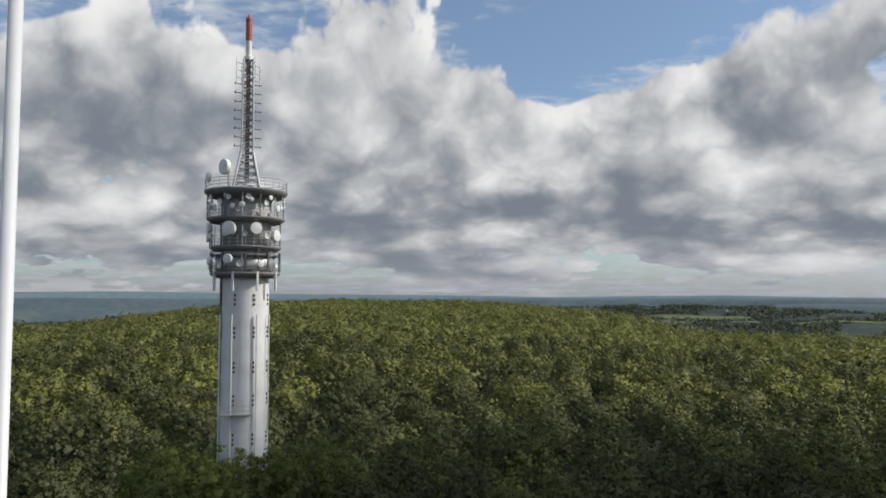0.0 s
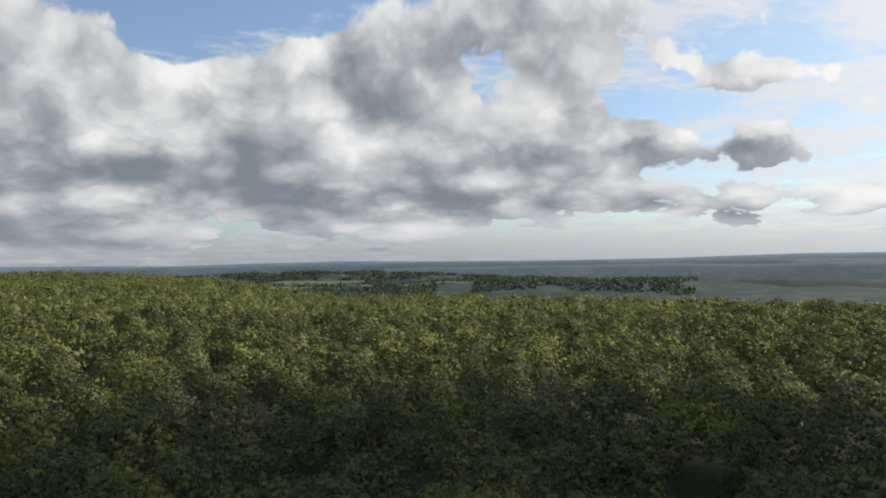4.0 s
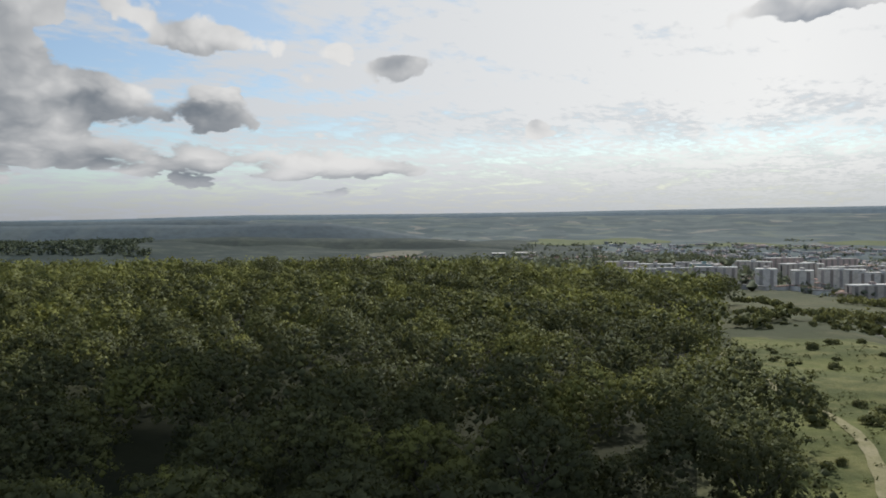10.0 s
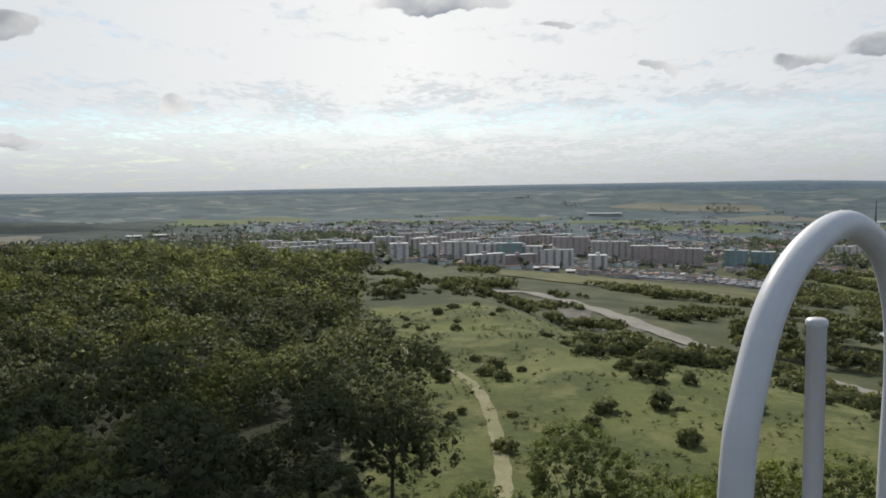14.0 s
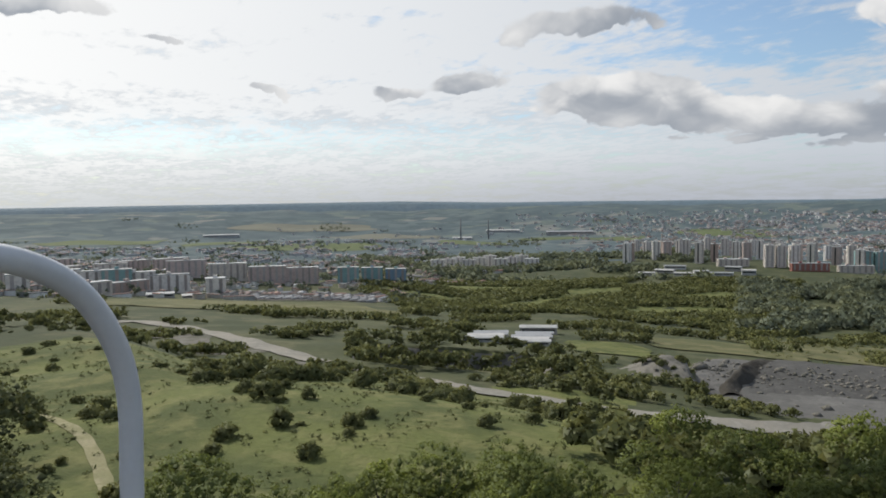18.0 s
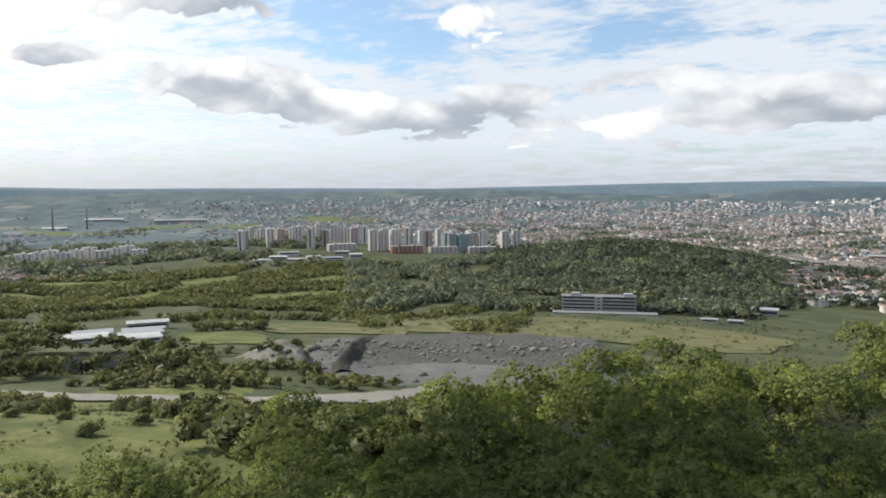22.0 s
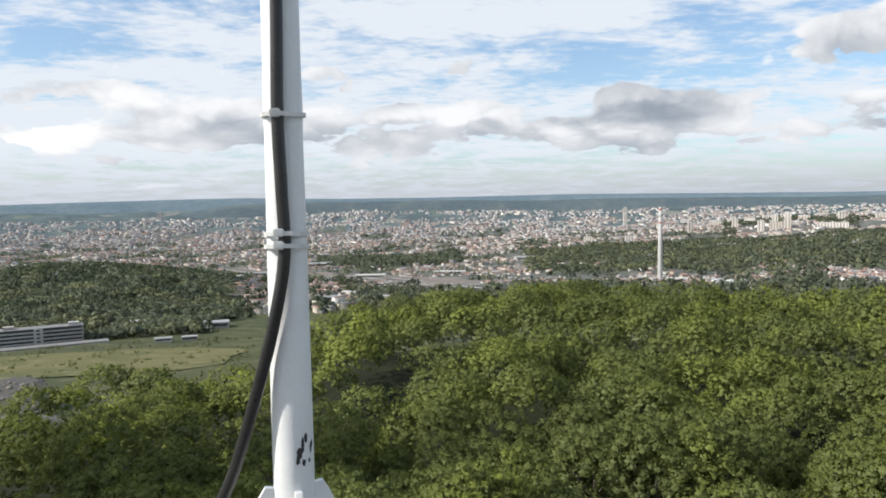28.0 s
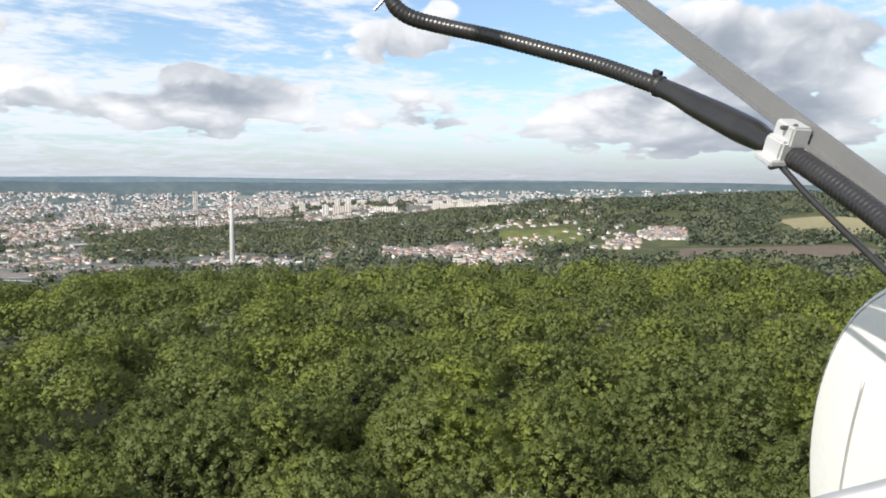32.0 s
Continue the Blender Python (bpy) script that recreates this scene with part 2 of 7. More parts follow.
    band = n.math("EXPONENT", n.math("MULTIPLY", n.math("MULTIPLY", band, band), -1.0))
    high = n.math("MULTIPLY", high, n.math("SUBTRACT", 1.0, n.math("MULTIPLY", n.math("MULTIPLY", band, south), n.span(ripple, 0.38, 0.6, 1.0, 0.15))))
    density = n.span(cover, 0.465, 0.525)
    covered = n.span(cover_over, 0.46, 0.74)
    lit = n.math("MULTIPLY_ADD", n.math("SUBTRACT", soft, soft_over), 2.2, n.math("SUBTRACT", 0.80, n.math("MULTIPLY", covered, 0.30)))
    lit = n.math("MULTIPLY_ADD", n.math("MULTIPLY_ADD", fine, 0.30, billow), 0.56, lit)
    lit = n.span(n.math("SUBTRACT", lit, n.math("MULTIPLY", shade, 0.26)), -0.30, 0.92)
    cloud = n.mix(lit, n.mix(n.span(az, 20.0, 60.0), n.mix(n.span(az, -72.0, -45.0), (0.27, 0.31, 0.37), (0.37, 0.41, 0.47)), (0.22, 0.255, 0.30)), n.mix(n.span(az, -72.0, -45.0), (0.80, 0.81, 0.83), (1.0, 0.995, 0.985)))
    blue = n.mix(1.0, sky.outputs[0], (0.104, 0.122, 0.134), "MULTIPLY")
    blue = n.mix(n.math("MULTIPLY", glow, 0.4), blue, (0.75, 0.88, 0.95))
    air = n.mix(high, blue, n.mix(south, (0.67, 0.715, 0.775), n.mix(n.span(n.math("MULTIPLY_ADD", streaks, 0.6, n.math("MULTIPLY", ripple, 0.4)), n.span(el, 6.0, 9.5, 0.42, 0.30), n.span(el, 6.0, 9.5, 0.56, 0.46)), (0.84, 0.865, 0.89), (1.14, 1.14, 1.13))))
    air = n.mix(density, air, cloud)
    veil = n.span(el, -0.5, 4.2, 0.78, 0.0)
    ramp = n.add("ShaderNodeValToRGB", Fac=n.math("MULTIPLY_ADD", az, 1 / 300.0, 0.5))
    while len(ramp.color_ramp.elements) < len(HAZE):
        ramp.color_ramp.elements.new(0.5)
    for e, (a, value) in zip(ramp.color_ramp.elements, HAZE[::-1]):
        e.position, e.color = (a + 100) / 300 + 0.5, (value * 0.96, value * 1.02, value * (1.16 - 0.12 * (value > 0.6)), 1)
    out = n.mix(veil, air, ramp.outputs[0])
    shine = n.add("ShaderNodeBackground", Color=out, Strength=1.0)
    n.tree.links.new(shine.outputs[0], n.add("ShaderNodeOutputWorld").inputs[0])


build_world()
lamp = bpy.data.lights.new("sun", "SUN")
lamp.energy, lamp.angle, lamp.color = 4.6, radians(0.6), (1.0, 0.95, 0.86)
sun = new("sun", lamp)
sun.matrix_world = look((*way(SUN_AZ, 60), 90), (0, 0, 90 - 60 * math.tan(radians(SUN_EL))))



CLOUD = bpy.data.materials.new("cloud_droplets")


def cloud_stuff():
    CLOUD.use_nodes = True
    n = Nodes(CLOUD.node_tree)
    grain = n.noise(n.add("ShaderNodeTexCoord").outputs["Object"], 0.05, 6)
    soft = n.add("ShaderNodeBsdfDiffuse", Color=n.mix(grain, (0.80, 0.81, 0.83), (0.92, 0.92, 0.92)))
    thin = n.add("ShaderNodeMixShader", i0=0.06, i1=soft.outputs[0], i2=n.add("ShaderNodeBsdfTransparent").outputs[0])
    n.tree.links.new(thin.outputs[0], n.add("ShaderNodeOutputMaterial").inputs[0])


def cumulus(az, r, across, along, seed):
    """An unseen cumulus added out of view towards the sun, to shade the near wood at that bearing and distance."""
    sx, sy = way(az, r)
    cx, cy = way(SUN_AZ, 1150)
    bm = bmesh.new()
    bmesh.ops.create_icosphere(bm, subdivisions=5, radius=1.0)
    for v in bm.verts:
        d = v.co.copy()
        lump = 1 + 0.30 * noise.noise(d * 1.7 + Vector((seed, 1, 4))) + 0.16 * noise.noise(d * 4.5) + 0.08 * noise.noise(d * 11)
        v.co = Vector((d.x * across, d.y * along, d.z * (34 if d.z > 0 else 9))) * lump
    me = bpy.data.meshes.new("cloud")
    for f in bm.faces:
        f.smooth = True
    bm.to_mesh(me)
    bm.free()
    me.materials.append(CLOUD)
    ob = new("unseen_shade_cloud", me)
    ob.rotation_euler.z = radians(az)
    ob.location = (sx + cx, sy + cy, 10 + 1150 * math.tan(radians(SUN_EL)))
    return tagged(ob, "unseen cloud added out of view to shade the near wood", "cloud", kind="structure")


cloud_stuff()
cumulus(-27, 80, 68, 64, 3)
cumulus(-146, 70, 17, 15, 8)


# ---- materials ----
def surface(name, rough=0.8, metal=0.0):
    mat = bpy.data.materials.new(name)
    mat.use_nodes = True
    n = Nodes(mat.node_tree)
    bsdf = n.add("ShaderNodeBsdfPrincipled", Roughness=rough, Metallic=metal)
    n.tree.links.new(bsdf.outputs[0], n.add("ShaderNodeOutputMaterial").inputs[0])
    return mat, n, bsdf


def bump(n, bsdf, height, strength=0.4, distance=0.02):
    node = n.add("ShaderNodeBump", Strength=strength, Distance=distance, Height=height)
    n.put(bsdf, "Normal", node.outputs[0])


def paint(name, color, worn, rough=0.5, metal=0.0, scale=6.0, wear=0.5, grain=0.3, distance=0.004):
    """Painted, cast or rolled stuff with blotches, fine grain and some relief."""
    mat, n, bsdf = surface(name, rough, metal)
    at = n.add("ShaderNodeTexCoord").outputs["Object"]
    large, fine = n.noise(at, scale, 4), n.noise(at, scale * 11, 3, 0.6)
    tone = n.mix(n.span(large, 0.35, 0.72, 0.0, wear), color, worn)
    tone = n.mix(n.math("MULTIPLY", fine, 0.22), tone, tuple(c * 0.55 for c in color))
    n.put(bsdf, "Base Color", tone)
    n.put(bsdf, "Roughness", n.span(fine, 0.2, 0.8, rough * 0.8, min(1.0, rough * 1.2)))
    bump(n, bsdf, fine, grain, distance)
    return mat


def foliage(name, dark, mid, light, patch=0.09, patches=1.0, leaf_size=0.45, thin=0.30):
    """Leaves: hue by spray, by tree and by stand."""
    mat = bpy.data.materials.new(name)
    mat.use_nodes = True
    n = Nodes(mat.node_tree)
    geo = n.add("ShaderNodeNewGeometry").outputs
    at = geo["Position"]
    stand = n.noise(at, 0.014, 3)
    tree = n.noise(at, patch, 1.5, 0.5)
    leaf = n.noise(at, 1.0 / leaf_size, 3, 0.65)
    own = n.add("ShaderNodeObjectInfo").outputs["Random"]
    spray = n.math("MULTIPLY", geo["Random Per Island"], 0.22)
    tone = n.mix(n.span(n.math("ADD", spray, n.math("MULTIPLY", leaf, 0.65)), 0.0, 0.66), dark, mid)
    tone = n.mix(n.span(n.math("MULTIPLY_ADD", n.math("SUBTRACT", own, 0.5), 0.20, tree), 0.50, 0.72, 0.0, 0.85 * patches), tone, light)
    tone = n.mix(n.span(stand, 0.36, 0.60, 0.45, 0.0), tone, dark)
    rise = n.add("ShaderNodeBump", Strength=0.25, Distance=leaf_size * 0.6, Height=leaf).outputs[0]
    diffuse = n.add("ShaderNodeBsdfDiffuse", Color=tone, Normal=rise)
    through_leaf = n.add("ShaderNodeBsdfTranslucent", Color=n.mix(0.4, tone, light))
    gloss = n.add("ShaderNodeBsdfGlossy", Color=(0.5, 0.55, 0.55, 1), Roughness=0.5, Normal=rise)
    both = n.add("ShaderNodeMixShader", i0=thin, i1=diffuse.outputs[0], i2=through_leaf.outputs[0])
    wet = n.add("ShaderNodeMixShader", i0=0.02, i1=both.outputs[0], i2=gloss.outputs[0])
    n.tree.links.new(wet.outputs[0], n.add("ShaderNodeOutputMaterial").inputs[0])
    return mat


def land(name, tones, scales=(0.004, 0.03, 0.4), relief=0.3):
    """Open ground: three tones mixed at three scales."""
    mat, n, bsdf = surface(name, 0.95)
    n.put(bsdf, "Specular IOR Level", 0.15)
    at = n.add("ShaderNodeNewGeometry").outputs["Position"]
    a, b, c = (n.noise(at, s, 5, 0.6) for s in scales)
    tone = n.mix(n.span(a, 0.40, 0.60), tones[0], tones[1])
    tone = n.mix(n.span(b, 0.46, 0.68, 0.0, 0.8), tone, tones[2])
    tone = n.mix(n.span(c, 0.35, 0.75, 0.0, 0.35), tone, tuple(x * 0.45 for x in tones[0]))
    n.put(bsdf, "Base Color", tone)
    bump(n, bsdf, c, relief, 0.5)
    return mat


def varied(name, tones, rough=0.8, by_object=False):
    """One tone for each piece, out of a few."""
    mat, n, bsdf = surface(name, rough)
    n.put(bsdf, "Specular IOR Level", 0.2)
    pick = n.add("ShaderNodeObjectInfo").outputs["Random"] if by_object else n.add("ShaderNodeNewGeometry").outputs["Random Per Island"]
    ramp = n.add("ShaderNodeValToRGB", Fac=pick)
    ramp.color_ramp.interpolation = "CONSTANT"
    while len(ramp.color_ramp.elements) < len(tones):
        ramp.color_ramp.elements.new(0.5)
    for k, (e, tone) in enumerate(zip(ramp.color_ramp.elements, tones)):
        e.position, e.color = k / len(tones), (*tone, 1)
    at = n.add("ShaderNodeNewGeometry").outputs["Position"]
    dirt = n.noise(at, 0.25, 4, 0.6)
    n.put(bsdf, "Base Color", n.mix(n.span(dirt, 0.4, 0.75, 0.0, 0.35), ramp.outputs[0], (0.16, 0.15, 0.14)))
    return mat


LEAF = foliage("oak_leaves", (0.082, 0.100, 0.038), (0.154, 0.180, 0.050), (0.240, 0.276, 0.052))
# East wood's oak leaves: dark tones lowered for shade, light patches raised for sun.
LEAF_EAST = foliage("shade_toned_oak_leaves", (0.048, 0.055, 0.029), (0.108, 0.118, 0.049), (0.252, 0.262, 0.070), 0.06, 1.0, 0.6, 0.20)
# Hill leaves: darker copy of the far leaves, haze's blue mixed into the colour.
LEAF_HILL = foliage("hazed_hill_leaves", (0.046, 0.064, 0.046), (0.082, 0.102, 0.064), (0.120, 0.138, 0.072), 0.02, 1.0, 1.6)
# Oak crowns far off: aerial haze is painted in as greyer leaf tones.
LEAF_DISTANT = foliage("hazed_oak_leaves", (0.082, 0.094, 0.042), (0.160, 0.174, 0.058), (0.230, 0.240, 0.066), 0.05, 1.0, 1.0)
LEAF_SHRUB = foliage("shrub_leaves", (0.074, 0.084, 0.036), (0.140, 0.150, 0.056), (0.225, 0.224, 0.078), 0.2, 1.0, 0.35)
SPOIL = land("dark_spoil", ((0.055, 0.050, 0.042), (0.040, 0.036, 0.030), (0.080, 0.074, 0.062)), (0.05, 0.3, 1.2), 0.8)
CHIMNEY = paint("weathered_chimney_concrete", (0.46, 0.46, 0.45), (0.34, 0.33, 0.32), 0.85, 0, 0.05, 0.5, 0.3, 0.01)
# Trees of valley and town: grey-blue haze mixed into the leaf colour.
LEAF_FAR = foliage("hazed_far_leaves", (0.086, 0.106, 0.080), (0.138, 0.158, 0.104), (0.205, 0.215, 0.112), 0.02, 1.0, 1.6)
BARK = paint("bark", (0.10, 0.085, 0.07), (0.05, 0.045, 0.04), 0.9, 0, 4.0, 0.8, 0.8, 0.02)
DEAD = paint("dead_wood", (0.32, 0.30, 0.27), (0.2, 0.18, 0.16), 0.9, 0, 4.0, 0.8, 0.8, 0.01)
GROUND = land("heath_and_scrub", ((0.078, 0.086, 0.040), (0.050, 0.062, 0.030), (0.116, 0.114, 0.060)), (0.006, 0.04, 0.25), 0.5)
# Litter coloured near black, so gaps between the crowns look shaded.
WOOD_FLOOR = land("shade_dark_litter", ((0.020, 0.024, 0.010), (0.014, 0.018, 0.008), (0.032, 0.036, 0.014)))
MEADOW = land("meadow_grass", ((0.130, 0.145, 0.046), (0.074, 0.090, 0.030), (0.180, 0.176, 0.070)), (0.03, 0.13, 0.8), 0.8)
DRY = land("dry_grass", ((0.135, 0.130, 0.058), (0.095, 0.102, 0.044), (0.185, 0.170, 0.088)), (0.012, 0.05, 0.5), 0.6)
CROP = land("green_field", ((0.115, 0.142, 0.062), (0.098, 0.126, 0.058), (0.145, 0.158, 0.078)), (0.01, 0.05, 0.3))
STUBBLE = land("stubble_field", ((0.26, 0.23, 0.13), (0.23, 0.21, 0.12), (0.29, 0.25, 0.16)), (0.01, 0.05, 0.3))
# Far stubble: duller than STUBBLE, with haze put into the colour.
STUBBLE_FAR = land("hazed_stubble", ((0.165, 0.165, 0.125), (0.15, 0.152, 0.12), (0.185, 0.18, 0.14)), (0.01, 0.05, 0.3))
PLOUGH = land("ploughed_field", ((0.14, 0.11, 0.085), (0.12, 0.095, 0.075), (0.16, 0.125, 0.1)), (0.01, 0.05, 0.3))
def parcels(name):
    """Distant country: parcels of woods, crops and stubble, drawn out in strips, their tones blued to paint in haze."""
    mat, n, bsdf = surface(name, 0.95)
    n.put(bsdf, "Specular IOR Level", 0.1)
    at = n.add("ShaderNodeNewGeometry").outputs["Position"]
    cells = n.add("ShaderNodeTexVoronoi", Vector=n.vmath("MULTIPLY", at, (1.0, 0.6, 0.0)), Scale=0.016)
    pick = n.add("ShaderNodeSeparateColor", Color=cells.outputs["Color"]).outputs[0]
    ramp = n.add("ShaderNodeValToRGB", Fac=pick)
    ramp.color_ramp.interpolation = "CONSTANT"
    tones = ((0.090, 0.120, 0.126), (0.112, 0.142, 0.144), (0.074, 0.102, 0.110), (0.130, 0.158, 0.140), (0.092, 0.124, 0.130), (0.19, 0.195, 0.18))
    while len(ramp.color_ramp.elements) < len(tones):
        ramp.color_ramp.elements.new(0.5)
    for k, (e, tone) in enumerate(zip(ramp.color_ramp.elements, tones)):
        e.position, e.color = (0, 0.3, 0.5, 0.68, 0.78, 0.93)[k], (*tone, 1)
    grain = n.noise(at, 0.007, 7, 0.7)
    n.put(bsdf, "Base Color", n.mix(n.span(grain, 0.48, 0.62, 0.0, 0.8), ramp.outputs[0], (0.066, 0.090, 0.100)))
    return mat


# Wooded ridges carry painted haze: each farther layer is bluer and paler.
FAR_WOOD = land("hazed_distant_woods", ((0.115, 0.165, 0.200), (0.130, 0.180, 0.212), (0.150, 0.195, 0.218)), (0.0016, 0.006, 0.03), 0.2)
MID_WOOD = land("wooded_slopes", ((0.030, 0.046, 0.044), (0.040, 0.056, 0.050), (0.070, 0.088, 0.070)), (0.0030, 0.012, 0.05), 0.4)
HILL_WOOD = land("hazed_wooded_hills", ((0.078, 0.106, 0.124), (0.092, 0.122, 0.138), (0.114, 0.140, 0.144)), (0.0016, 0.006, 0.03), 0.3)
TOWN_GROUND = land("streets_and_gardens", ((0.125, 0.128, 0.120), (0.070, 0.086, 0.068), (0.20, 0.19, 0.18)), (0.006, 0.03, 0.12), 0.2)
FAR_LAND = parcels("hazed_country")
ROCK = land("quarry_stone", ((0.140, 0.136, 0.128), (0.108, 0.105, 0.098), (0.178, 0.172, 0.160)), (0.02, 0.09, 0.6), 0.5)
ROCK_DARK = land("quarry_slope", ((0.094, 0.091, 0.086), (0.072, 0.070, 0.066), (0.120, 0.117, 0.109)), (0.03, 0.12, 0.6), 0.9)
CLIFF = land("quarry_face", ((0.17, 0.16, 0.14), (0.22, 0.205, 0.175), (0.10, 0.10, 0.08)), (0.05, 0.2, 0.9), 1.0)
SCREE = land("stony_ground", ((0.150, 0.140, 0.120), (0.105, 0.104, 0.074), (0.200, 0.186, 0.165)), (0.04, 0.15, 0.9), 0.6)
TRACK = land("gravel_track", ((0.27, 0.25, 0.21), (0.22, 0.21, 0.18), (0.32, 0.30, 0.26)), (0.05, 0.2, 1.2), 0.4)
PATH = land("worn_path", ((0.27, 0.25, 0.14), (0.22, 0.21, 0.11), (0.32, 0.29, 0.18)), (0.05, 0.3, 1.5), 0.4)
YARD = land("rail_yard_ballast", ((0.21, 0.18, 0.16), (0.17, 0.155, 0.14), (0.25, 0.22, 0.19)), (0.006, 0.02, 0.15))
CONCRETE = paint("white_concrete", (0.70, 0.70, 0.69), (0.52, 0.51, 0.49), 0.8, 0, 0.5, 0.5, 0.3, 0.01)
CONCRETE_DARK = paint("grey_concrete", (0.20, 0.20, 0.20), (0.12, 0.12, 0.12), 0.85, 0, 0.7, 0.6, 0.3, 0.01)
GALLERY = paint("gallery_concrete", (0.38, 0.38, 0.375), (0.27, 0.27, 0.265), 0.85, 0, 0.6, 0.6, 0.3, 0.01)
STEEL = paint("galvanised_steel", (0.50, 0.50, 0.50), (0.34, 0.34, 0.34), 0.45, 0.6, 3.0, 0.5, 0.15)
STEEL_DARK = paint("weathered_steel", (0.16, 0.155, 0.15), (0.09, 0.085, 0.08), 0.6, 0.4, 2.0, 0.6, 0.2)
BAR_GREY = paint("grey_painted_bar", (0.185, 0.185, 0.185), (0.15, 0.15, 0.15), 0.5, 0.2, 9.0, 0.4, 0.15, 0.001)
WHITE = paint("white_gloss_paint", (0.78, 0.79, 0.79), (0.66, 0.67, 0.67), 0.35, 0, 14.0, 0.35, 0.35, 0.0015)
WHITE_HOOP = paint("white_matt_paint", (0.62, 0.63, 0.65), (0.50, 0.51, 0.53), 0.4, 0, 9.0, 0.4, 0.2, 0.001)
RADOME = paint("cream_radome", (0.80, 0.79, 0.74), (0.72, 0.71, 0.66), 0.5, 0, 5.0, 0.3, 0.1, 0.001)
DISH = paint("white_dish", (0.72, 0.72, 0.71), (0.55, 0.55, 0.54), 0.5, 0, 1.5, 0.4, 0.1)
RED = paint("red_lacquer", (0.42, 0.09, 0.055), (0.30, 0.08, 0.06), 0.5, 0, 1.0, 0.4, 0.1)
MAST_RED = paint("faded_red_mast_paint", (0.20, 0.075, 0.065), (0.14, 0.07, 0.065), 0.6, 0.1, 1.5, 0.5, 0.1)
RUBBER = paint("black_cable_jacket", (0.022, 0.021, 0.021), (0.04, 0.038, 0.036), 0.32, 0, 18.0, 0.5, 0.2, 0.0006)
ALLOY = paint("bright_clamp", (0.62, 0.62, 0.61), (0.5, 0.5, 0.5), 0.35, 0.35, 25.0, 0.4, 0.2, 0.0005)
TIE = paint("white_plastic_tie", (0.70, 0.70, 0.68), (0.58, 0.58, 0.56), 0.5, 0, 30.0, 0.4, 0.2, 0.0005)
CHIP = paint("bare_rusty_steel", (0.035, 0.035, 0.038), (0.06, 0.05, 0.045), 0.7, 0.2, 30.0, 0.6, 0.3, 0.0005)
GLASS = paint("dark_window", (0.035, 0.04, 0.045), (0.06, 0.065, 0.07), 0.15, 0, 1.0, 0.5, 0.05)
PANEL = varied("panel_facade", ((0.50, 0.40, 0.36), (0.58, 0.52, 0.46), (0.42, 0.32, 0.28), (0.54, 0.44, 0.41), (0.46, 0.38, 0.35)), 0.85, True)
PANEL_WHITE = varied("white_facade", ((0.70, 0.66, 0.60), (0.64, 0.58, 0.53), (0.74, 0.70, 0.66)), 0.85, True)
PANEL_TEAL = varied("teal_facade", ((0.22, 0.36, 0.36), (0.20, 0.30, 0.38)), 0.85, True)
LOGGIA = varied("loggia_strip", ((0.34, 0.30, 0.28), (0.40, 0.37, 0.35), (0.30, 0.27, 0.25)), 0.8, True)
ROOFING = varied("flat_roofing", ((0.46, 0.46, 0.45), (0.36, 0.36, 0.36), (0.56, 0.56, 0.55)), 0.9, True)
BRICK_RED = varied("red_facade", ((0.30, 0.11, 0.09), (0.33, 0.14, 0.11)), 0.85, True)
HOUSE_WALL = varied("house_walls", ((0.52, 0.51, 0.48), (0.64, 0.62, 0.58), (0.48, 0.43, 0.38), (0.58, 0.54, 0.49), (0.40, 0.40, 0.39), (0.60, 0.54, 0.47), (0.78, 0.77, 0.75)))
HOUSE_ROOF = varied("house_roofs", ((0.29, 0.175, 0.14), (0.23, 0.165, 0.145), (0.34, 0.21, 0.17), (0.17, 0.17, 0.175), (0.23, 0.20, 0.19), (0.42, 0.42, 0.43), (0.27, 0.19, 0.16)))
# Houses far off: contrast cut and tones greyed to paint in haze.
FAR_WALL = varied("hazed_house_walls", ((0.50, 0.50, 0.505), (0.60, 0.595, 0.59), (0.42, 0.415, 0.42), (0.54, 0.515, 0.51), (0.72, 0.72, 0.715)))
FAR_ROOF = varied("hazed_house_roofs", ((0.30, 0.23, 0.22), (0.25, 0.225, 0.23), (0.34, 0.26, 0.24), (0.22, 0.23, 0.24), (0.38, 0.39, 0.40)))
HALL_ROOF = varied("hall_roofs", ((0.40, 0.40, 0.39), (0.30, 0.31, 0.32), (0.48, 0.47, 0.45)), 0.7, True)
HALL_WALL = varied("hall_walls", ((0.45, 0.45, 0.44), (0.55, 0.53, 0.49), (0.38, 0.36, 0.34)), 0.8, True)


# ---- mesh helpers ----
def raw_mesh(name, verts, faces, materials, index=None, smooth=False):
    """A mesh from arrays: verts (n, 3), faces (m, 3) or (m, 4)."""
    verts, faces = np.asarray(verts, np.float32), np.asarray(faces, np.int32)
    m, k = faces.shape
    me = bpy.data.meshes.new(name)
    me.vertices.add(len(verts))
    me.vertices.foreach_set("co", verts.ravel())
    me.loops.add(m * k)
    me.loops.foreach_set("vertex_index", faces.ravel())
    me.polygons.add(m)
    me.polygons.foreach_set("loop_start", np.arange(0, m * k, k, dtype=np.int32))
    me.polygons.foreach_set("loop_total", np.full(m, k, np.int32))
    for mat in materials:
        me.materials.append(mat)
    if index is not None:
        me.polygons.foreach_set("material_index", np.asarray(index, np.int32))
    if smooth is not False:
        me.polygons.foreach_set("use_smooth", np.ones(m, bool) if smooth is True else smooth)
    me.update(calc_edges=True)
    me.validate()
    return me


def bm_mesh(name, bm, material, smooth=False):
    me = bpy.data.meshes.new(name)
    if smooth:
        for f in bm.faces:
            f.smooth = True
    bm.to_mesh(me)
    bm.free()
    me.materials.append(material)
    return me


